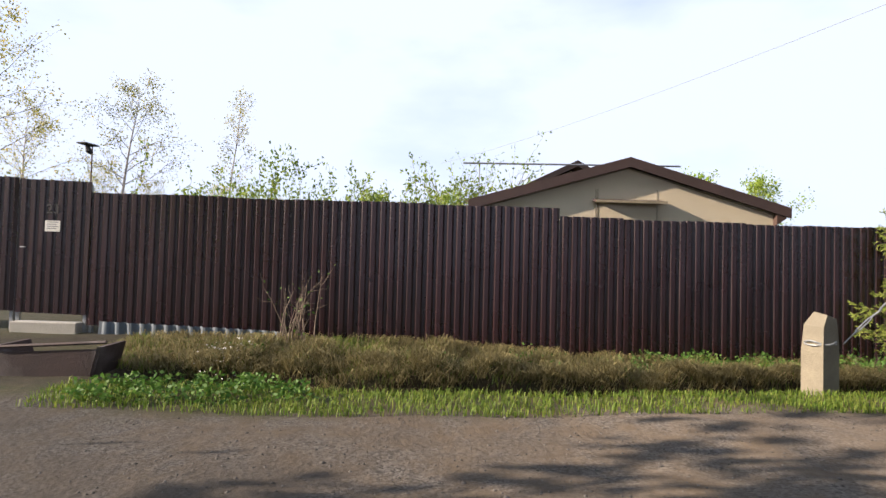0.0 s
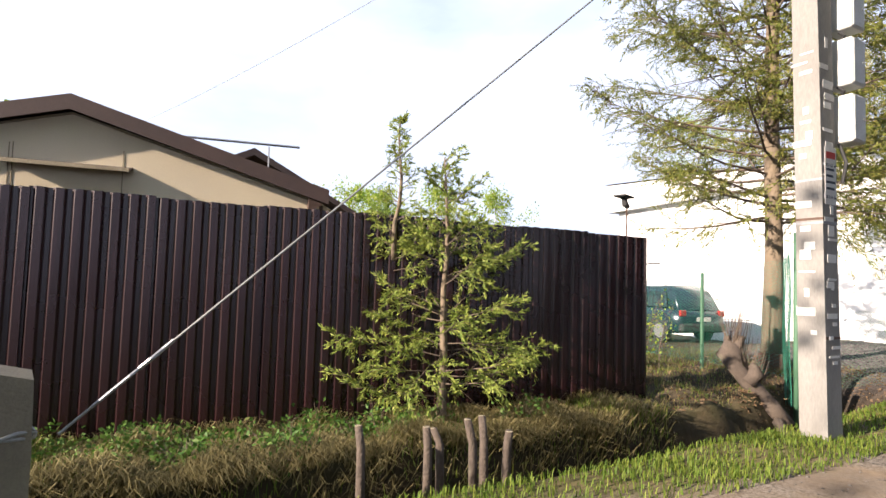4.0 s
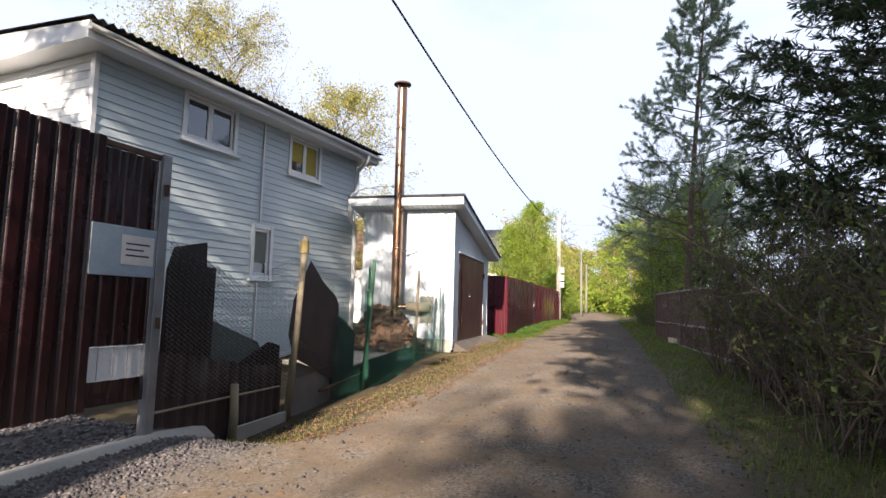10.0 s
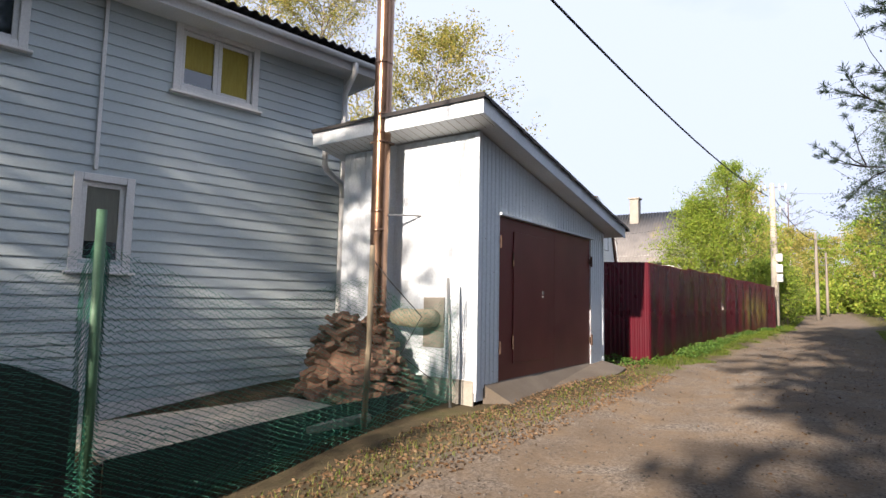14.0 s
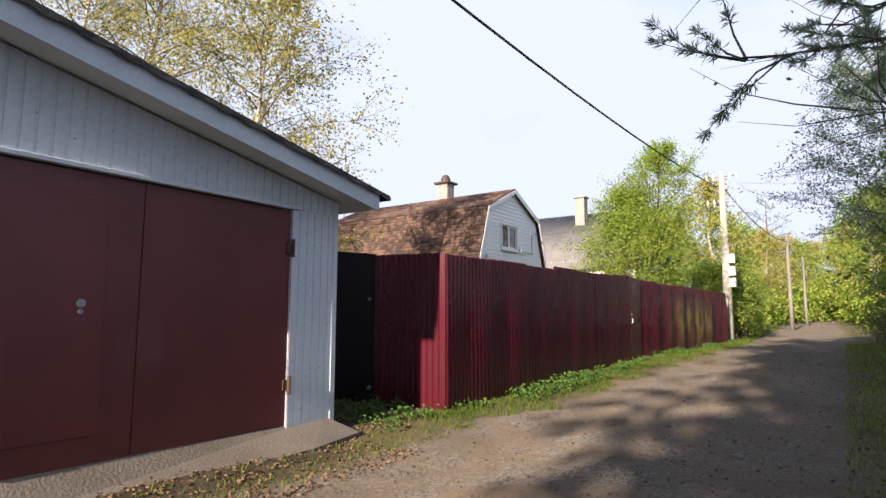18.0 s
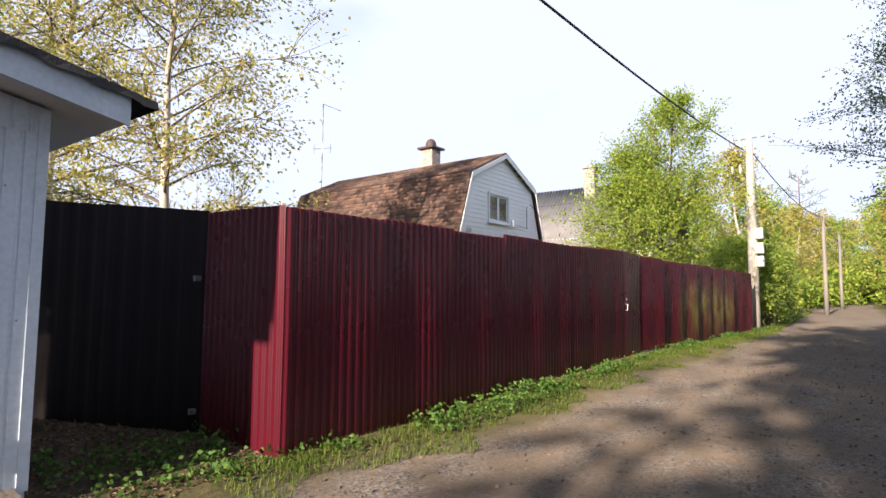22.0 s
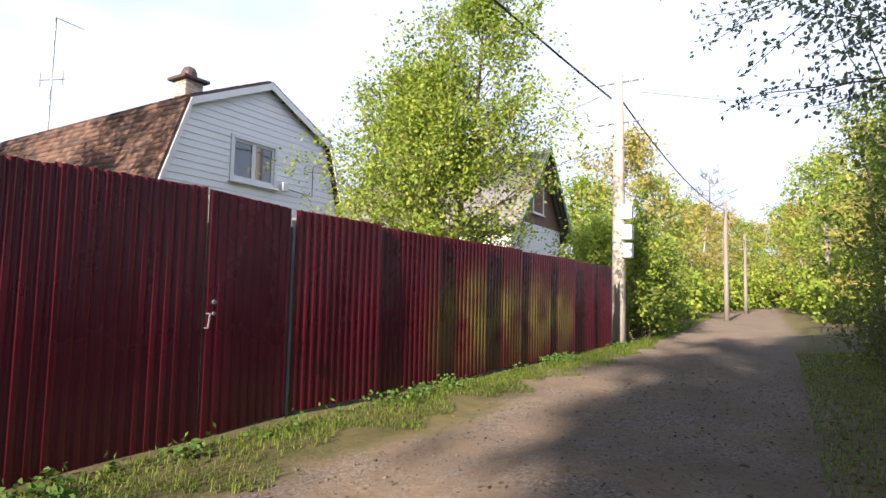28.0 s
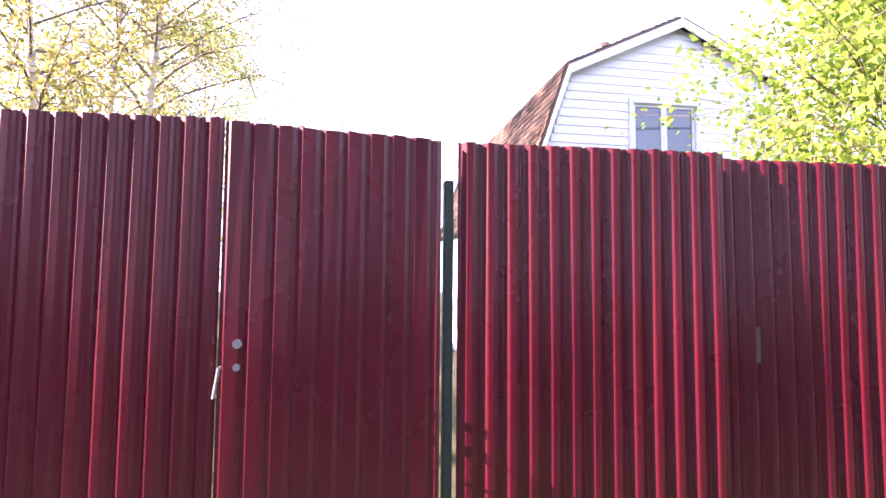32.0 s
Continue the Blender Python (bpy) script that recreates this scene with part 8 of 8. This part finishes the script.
for x, y, a, s in ((-7.5, 112, 40, 1.1), (-12, 118, 80, 1.2), (3.2, 112, 120, 1.0), (7.5, 116, 160, 1.1), (12, 122, 200, 1.2), (-1.8, 138, 240, 1.3), (2.2, 139, 280, 1.3), (-6, 138, 20, 1.3), (-5.4, 84, 60, 0.8), (3.8, 88, 100, 0.8), (-5.0, 66, 140, 0.7), (4.2, 66, 180, 0.7), (-16, 124, 10, 1.3),  (-4.6, 95, 33, 0.9)):
    again(fh, x, y, a, s)
fpn = copy_thing(pn, pose(-6.5, 104, 0.8, 0, 0, 50) @ Matrix.Scale(1.2, 4))
fpn["label"] = "far pine over the woods at the end of the lane"

# right-hand side of the lane: spruces, pine, shrubs
dk = spruce("dark_spruce_tree", on(6.0, 12.0), 11.5, 3.0, "dark spruce beside the lane", NEEDLE_D, 140, 0.04, 0.16, 0.36, 8, 30, 30, size=(0.115, 0.024), group="dark spruces")
for x, y, a, k in ((4.2, 16.6, 70, 1.25), (6.5, 15.5, 200, 1.25), (5.2, 13.4, 110, 1.2), (4.6, 9.4, 160, 1.1)):
    again(dk, x, y, a, k)
# unseen trees, added and spaced so their shade covers the lane's right half
rt = broadleaf("roadside_tree", on(3.0, 3.4), 15, 3.6, "tall dense leafing tree added out of view to shade the lane", HEDGE_L, PINEBARK, 142, 56, 9, 20, 0.34, 0.36, 0.2, 0.3, jitter=0.25, group="roadside trees", top_thin=0.35, twig=0.4)
for x, y, a, k in ((3.5, -0.8, 70, 1.3), (3.2, -5.2, 140, 1.03), (5.6, -3.0, 200, 1.35), (5.8, -16.5, 20, 1.2), (5.0, 1.4, 250, 1.25)):
    again(rt, x, y, a, k)
pine("pine_tree", on(1.9, 24.2), 11.0, 2.5, "slender pine leaning over the lane", 150, 0.27, 0.11, 56, 15, 46)
broadleaf("bare_tree", on(2.9, 25.6), 6.0, 2.9, "dark bare-branched tree arching over the lane", DULL_L, TWIG, 151, 26, 9, 2, 0.05, 0.35, 0.11, 0.35, jitter=0.05, twig=0.7)
for i in range(13):
    y = 8.6 + i * 0.72
    shrub("wayside_shrub", on(1.75 + 0.45 * (i % 3) + 0.1 * math.sin(i), y), 2.0 + 0.5 * ((i * 5) % 4) / 3, 1.3, "dense brown-twigged shrub with few small leaves", DULL_L, 160 + i, 34, 11, 6, 0.05, group="wayside shrubs", lean=0.5, rad=0.013)
for i in range(13):
    y = 28.4 + i * 1.5
    broadleaf("wayside_tree", on(3.2 + 0.5 * (i % 3) - 0.04 * i, y), (6.2 if y < 36 else 5.1) + 0.5 * ((i * 7) % 5) / 2, 1.8 if y < 36 else 1.5, "dense leafing shrub tree along the lane", SPRING_L if i % 3 else HEDGE_L, TWIG, 180 + i, 24, 7, 20, 0.085, 0.06, 0.06, 0.55, stems=2, spread=0.15, jitter=0.11, group="wayside trees")
broadleaf("grey_leaved_tree", on(2.2, 35.2), 6.8, 2.5, "open grey-leaved tree overhanging the lane edge", PINE_L, TWIG, 152, 36, 11, 46, 0.055, 0.2, 0.07, 0.45, stems=2, spread=0.1, jitter=0.07, keep=lambda p: (p[:, 0] > -0.7) | (p[:, 2] > 2.6))
for i in range(9):
    shrub("wayside_shrub", on(2.05 + 0.25 * (i % 2), 31 + i * 1.6), 1.3, 0.9, "low twiggy shrub at the lane edge", DULL_L, 200 + i, 18, 8, 12, 0.05, group="wayside shrubs", lean=0.6)

# out-of-view trees added behind the start to block sun from the lane
for x, y, a, k in ((0.75, -18.2, 220, 1.36), (2.4, -20, 130, 1.2), (-14.5, -40, 300, 1.0), (4.5, -34, 20, 1.2)):
    again(wood1, x, y, a, k, "unseen leafing tree added behind the start to shade the lane")

# ---- grass, weeds, litter, stones ----


def blades(P, h, w, rng, material, name, label, lean=0.5, flop=None):
    """Grass blades: bent two-step strips."""
    n = len(P)
    az = rng.uniform(0, 6.28, n)
    d = np.stack([np.cos(az), np.sin(az), np.zeros(n)], 1)
    s = np.stack([-np.sin(az), np.cos(az), np.zeros(n)], 1)
    H = h * rng.uniform(0.45, 1.25, n)[:, None]
    B = (lean * rng.uniform(0.2, 1.2, n))[:, None] * H
    up_ = np.array([0, 0, 1.0])
    if flop is not None:
        d = unit(d + flop)
    W = w * rng.uniform(0.7, 1.3, n)[:, None]
    a, b = P - s * W / 2, P + s * W / 2
    m = P + up_ * H * 0.6 + d * B * 0.35
    c, e = m - s * W * 0.4, m + s * W * 0.4
    tip = P + up_ * (H * (1 - 0.35 * lean)) + d * B
    V = np.stack([a, b, e, c, tip, tip + s * W * 0.08], 1).reshape(-1, 3)
    k = 6 * np.arange(n)[:, None]
    F = np.concatenate([k + np.array([0, 1, 2, 3]), k + np.array([3, 2, 5, 4])])
    return lone(name, array_mesh(name, V, F, material), material, label=label, category="grass", kind="stuff")


def scatter(n, x0, x1, y0, y1, rng, mask=None):
    x, y = rng.uniform(0, 1, n), rng.uniform(y0, y1, n)
    lo = x0(y) if callable(x0) else x0
    hi = x1(y) if callable(x1) else x1
    x = lo + (hi - lo) * x
    if mask is not None:
        k = mask(x, y) > rng.uniform(0, 1, n)
        x, y = x[k], y[k]
    return np.stack([x, y, ground_z(x, y)], 1)


rg_ = np.random.default_rng(77)
clump = lambda x, y: 0.5 + 0.75 * smooth_noise(x, y, 2.2, 9) + 0.3 * smooth_noise(x, y, 7, 10)
verge1 = scatter(26000, lambda y: np.minimum(ditch_line(y) + 0.5, road_left(y) - 0.3), lambda y: road_left(y) + 0.05, -14, 5.2, rg_, lambda x, y: 0.75 + 0.5 * smooth_noise(x, y, 3, 5))
blades(verge1, 0.085, 0.009, rg_, GRASS_L, "verge_grass", "bright green grass along the ditch edge", 0.65)
bank_lo = lambda y: fence_x(y) + 0.1
bank = scatter(46000, bank_lo, lambda y: ditch_line(y) - 0.42, -14.2, 1.0, rg_, lambda x, y: 0.25 + 0.9 * clump(x, y))
blades(bank, 0.24, 0.009, rg_, STRAW_L, "dry_bank_grass", "matted straw-coloured grass on the bank", 1.35, np.array([0.9, 0.1, 0]))
tuss = scatter(900, lambda y: ditch_line(y) - 1.0, lambda y: ditch_line(y) - 0.5, -13, 0, rg_)
tuss = np.repeat(tuss, 22, 0) + rg_.normal(size=(900 * 22, 3)) * np.array([0.05, 0.05, 0.01])
blades(tuss, 0.24, 0.008, rg_, STRAW_L, "hanging_tussocks", "long dry tussocks hanging over the ditch", 1.5, np.array([1.1, 0.0, 0]))
bank2 = scatter(32000, bank_lo, lambda y: ditch_line(y) - 0.42, -14.2, 1.0, rg_, lambda x, y: 0.75 - 0.6 * clump(x, y))
blades(bank2, 0.16, 0.009, rg_, GRASS_L, "bank_grass", "new grass on the bank", 0.7)
for nm, x0, x1, y0, y1, n, mt, h, lb in (("verge_grass", lambda y: fence_x(y) + 0.04, lambda y: fence_x(y) + 0.72 + 0.15 * np.sin(3.1 * y) + 0.1 * np.sin(7.3 * y), 25.0, 46, 30000, GRASS_L, 0.07, "short green grass below the red fence"),
                                     ("verge_grass", lambda y: fence_x(y) + 0.25, lambda y: road_left(y) + 0.1, 11.6, 19.9, 1200, STRAW_L, 0.07, "yellowed grass beside the mesh fence"),
                                     ("verge_grass", lambda y: fence_x(y) + 0.25, lambda y: road_left(y) + 0.1, 11.6, 19.9, 1500, GRASS_L, 0.06, "short grass beside the mesh fence"),
                                     ("verge_grass", lambda y: road_right(y) - 0.05, lambda y: road_right(y) + 1.3, 6, 46, 26000, GRASS_L, 0.1, "grass along the shaded side of the lane"),
                                     ("verge_grass", lambda y: fence_x(y) + 0.5, lambda y: road_left(y) + 0.12, 19.6, 25.2, 1300, GRASS_L, 0.06, "sparse grass on dirt before the garage"),
                                     ("verge_grass", lambda y: fence_x(y) + 0.3, lambda y: road_left(y) + 0.1, 45, 70, 9000, GRASS_L, 0.16, "grass verge past the pole"),
                                     ("yard_grass", -12.0, -5.9, -0.5, 7.5, 16000, GRASS_L, 0.09, "patchy yard grass"),
                                     ("yard_grass", -24, -12.0, 2, 12, 9000, GRASS_L, 0.14, "yard grass"),
                                     ("verge_grass", -5.2, -4.0, 3.2, 5.9, 2600, GRASS_L, 0.06, "low mossy grass beside the driveway"),
                                     ("dry_stems", -9.5, -5.9, 1.6, 6.0, 2500, STRAW_L, 0.16, "dry stems by the ditch")):
    drv = lambda x, y: 0.85 * (1 - ramp01(y, 5.2, 6.2) * (1 - ramp01(y, 11.2, 12.2)) * (x < -1.9)) + 0.45 * smooth_noise(x, y, 2.6, 21)
    blades(scatter(n, x0, x1, y0, y1, rg_, drv), h, 0.006, rg_, mt, nm, lb, 1.0)


def weeds(P, h, size, per, rng, name, label, mat_=None):
    Q = np.repeat(P, per, 0) + rng.normal(size=(len(P) * per, 3)) * np.array([0.05, 0.05, 0])
    Q[:, 2] += rng.uniform(0.02, 1, len(Q)) * h
    A = rng.normal(size=(len(Q), 3)) * np.array([1, 1, 0.3]) + np.array([0, 0, 0.25])
    V, F = leaf_quads(Q, size, size * 0.6, rng, unit(A), 0.5, 0.6)
    return lone(name, array_mesh(name, V, F, mat_ or WEED_L), mat_ or WEED_L, label=label, category="weeds", kind="stuff")


wmask = lambda x, y: 0.35 + 0.9 * smooth_noise(x, y, 1.3, 31)
weeds(scatter(520, lambda y: fence_x(y) + 0.03, lambda y: fence_x(y) + 0.4, 26, 44.5, rg_, wmask), 0.12, 0.05, 12, rg_, "fence_weeds", "low green nettles and weeds along the red fence")
weeds(scatter(110, lambda y: fence_x(y) + 0.06, lambda y: fence_x(y) + 0.5, 27.0, 29.8, rg_), 0.15, 0.05, 10, rg_, "fence_weeds", "denser weed clump by the red fence")
weeds(scatter(90, -5.4, -4.5, -13.6, -11.4, rg_), 0.16, 0.06, 12, rg_, "bank_weeds", "leafy green weeds beside the trough")
weeds(scatter(500, lambda y: fence_x(y) + 0.2, -5.7, -13.5, 0.5, rg_, lambda x, y: 0.3 + 0.9 * smooth_noise(x, y, 1.8, 41)), 0.13, 0.055, 11, rg_, "bank_weeds", "scattered weeds on the bank")
weeds(scatter(260, -7.6, -5.9, -6.5, -2.0, rg_), 0.2, 0.05, 14, rg_, "bank_weeds", "brambles with green leaves")
weeds(scatter(110, -4.6, -3.2, 24.3, 26.2, rg_), 0.1, 0.05, 10, rg_, "gate_weeds", "low weeds before the dark gate")
wl = scatter(45, -6.9, -6.3, -12.9, -12.3, rg_)
wl[:, 2] += 0.18
weeds(wl, 0.05, 0.03, 2, rg_, "white_flowers", "small white anemones on the bank", PAPER)
LITTER = leaf_mat("dead_leaves", (0.1, 0.06, 0.034), (0.19, 0.13, 0.075), (0.14, 0.09, 0.05), 0.1)
for x0, x1, y0, y1, n in ((lambda y: road_right(y) + 0.0, lambda y: road_right(y) + 2.0, 5, 46, 9000), (-8.5, -5.8, -1, 6, 5000), (-6.6, -4.2, 2.6, 6.2, 4000), (lambda y: fence_x(y) + 0.2, lambda y: road_left(y) + 0.3, 11.8, 24, 6500), (lambda y: road_left(y) - 0.2, lambda y: road_right(y) + 0.2, 4, 40, 1500), (-6.4, -3.3, 24.1, 25.9, 3000)):
    Q = scatter(n, x0, x1, y0, y1, rg_)
    Q[:, 2] += 0.006
    A = rg_.normal(size=(len(Q), 3)) * np.array([1, 1, 0.12])
    V, F = leaf_quads(Q, 0.04, 0.022, rg_, unit(A), 0.2, 0.9)
    lone("leaf_litter", array_mesh("leaf_litter", V, F, LITTER), LITTER, label="brown dead leaves on the ground", category="litter", kind="stuff")


def stones(P, r, rng, name, label, material):
    """Small eight-faced stones."""
    n = len(P)
    R = r * rng.uniform(0.5, 1.5, n)[:, None, None]
    o = np.array([[1, 0, 0], [0, 1, 0], [-1, 0, 0], [0, -1, 0], [0, 0, 0.7], [0, 0, -0.6]])[None] * rng.uniform(0.6, 1.2, (n, 6, 1))
    a = rng.uniform(0, 6.28, n)
    c, s = np.cos(a)[:, None], np.sin(a)[:, None]
    X = np.stack([o[..., 0] * c - o[..., 1] * s, o[..., 0] * s + o[..., 1] * c, o[..., 2]], -1) * R + P[:, None]
    f = np.array([[0, 1, 4], [1, 2, 4], [2, 3, 4], [3, 0, 4], [1, 0, 5], [2, 1, 5], [3, 2, 5], [0, 3, 5]])
    F = (f[None] + 6 * np.arange(n)[:, None, None]).reshape(-1, 3)
    return lone(name, array_mesh(name, X.reshape(-1, 3), F, material), material, label=label, category="gravel", kind="stuff")


def stone_material(name, c1, c2, c3):
    m = leaf_mat(name, c1, c2, c3, 0.0)
    m.node_tree.nodes["Principled BSDF"].inputs["Roughness"].default_value = 0.9
    return m


ROADSTONE = stone_material("lane_stones", (0.05, 0.046, 0.042), (0.15, 0.136, 0.12), (0.085, 0.077, 0.068))
CRUSHED = stone_material("crushed_stone", (0.052, 0.048, 0.05), (0.16, 0.148, 0.148), (0.094, 0.087, 0.088))
stones(scatter(14000, lambda y: road_left(y) - 0.1, lambda y: road_right(y) + 0.1, 5, 44, rg_), 0.011, rg_, "lane_gravel", "small stones pressed into the lane", ROADSTONE)
stones(scatter(5000, lambda y: road_left(y), 1.5, -13, 5, rg_), 0.012, rg_, "lane_gravel", "small stones on the lane", ROADSTONE)
stones(scatter(16000, -4.9, -2.6, 5.6, 11.9, rg_, lambda x, y: 0.97 * ramp01(-x, 3.4, 4.1) + 0.03), 0.021, rg_, "driveway_gravel", "grey crushed stone on the driveway", CRUSHED)
stones(scatter(6000, -8.3, -4.9, 6.0, 11.5, rg_), 0.026, rg_, "driveway_gravel", "grey crushed stone behind the gate", CRUSHED)
stones(scatter(350, lambda y: road_left(y), lambda y: road_right(y), -12, 44, rg_), 0.022, rg_, "lane_gravel", "larger loose stones on the lane", ROADSTONE)
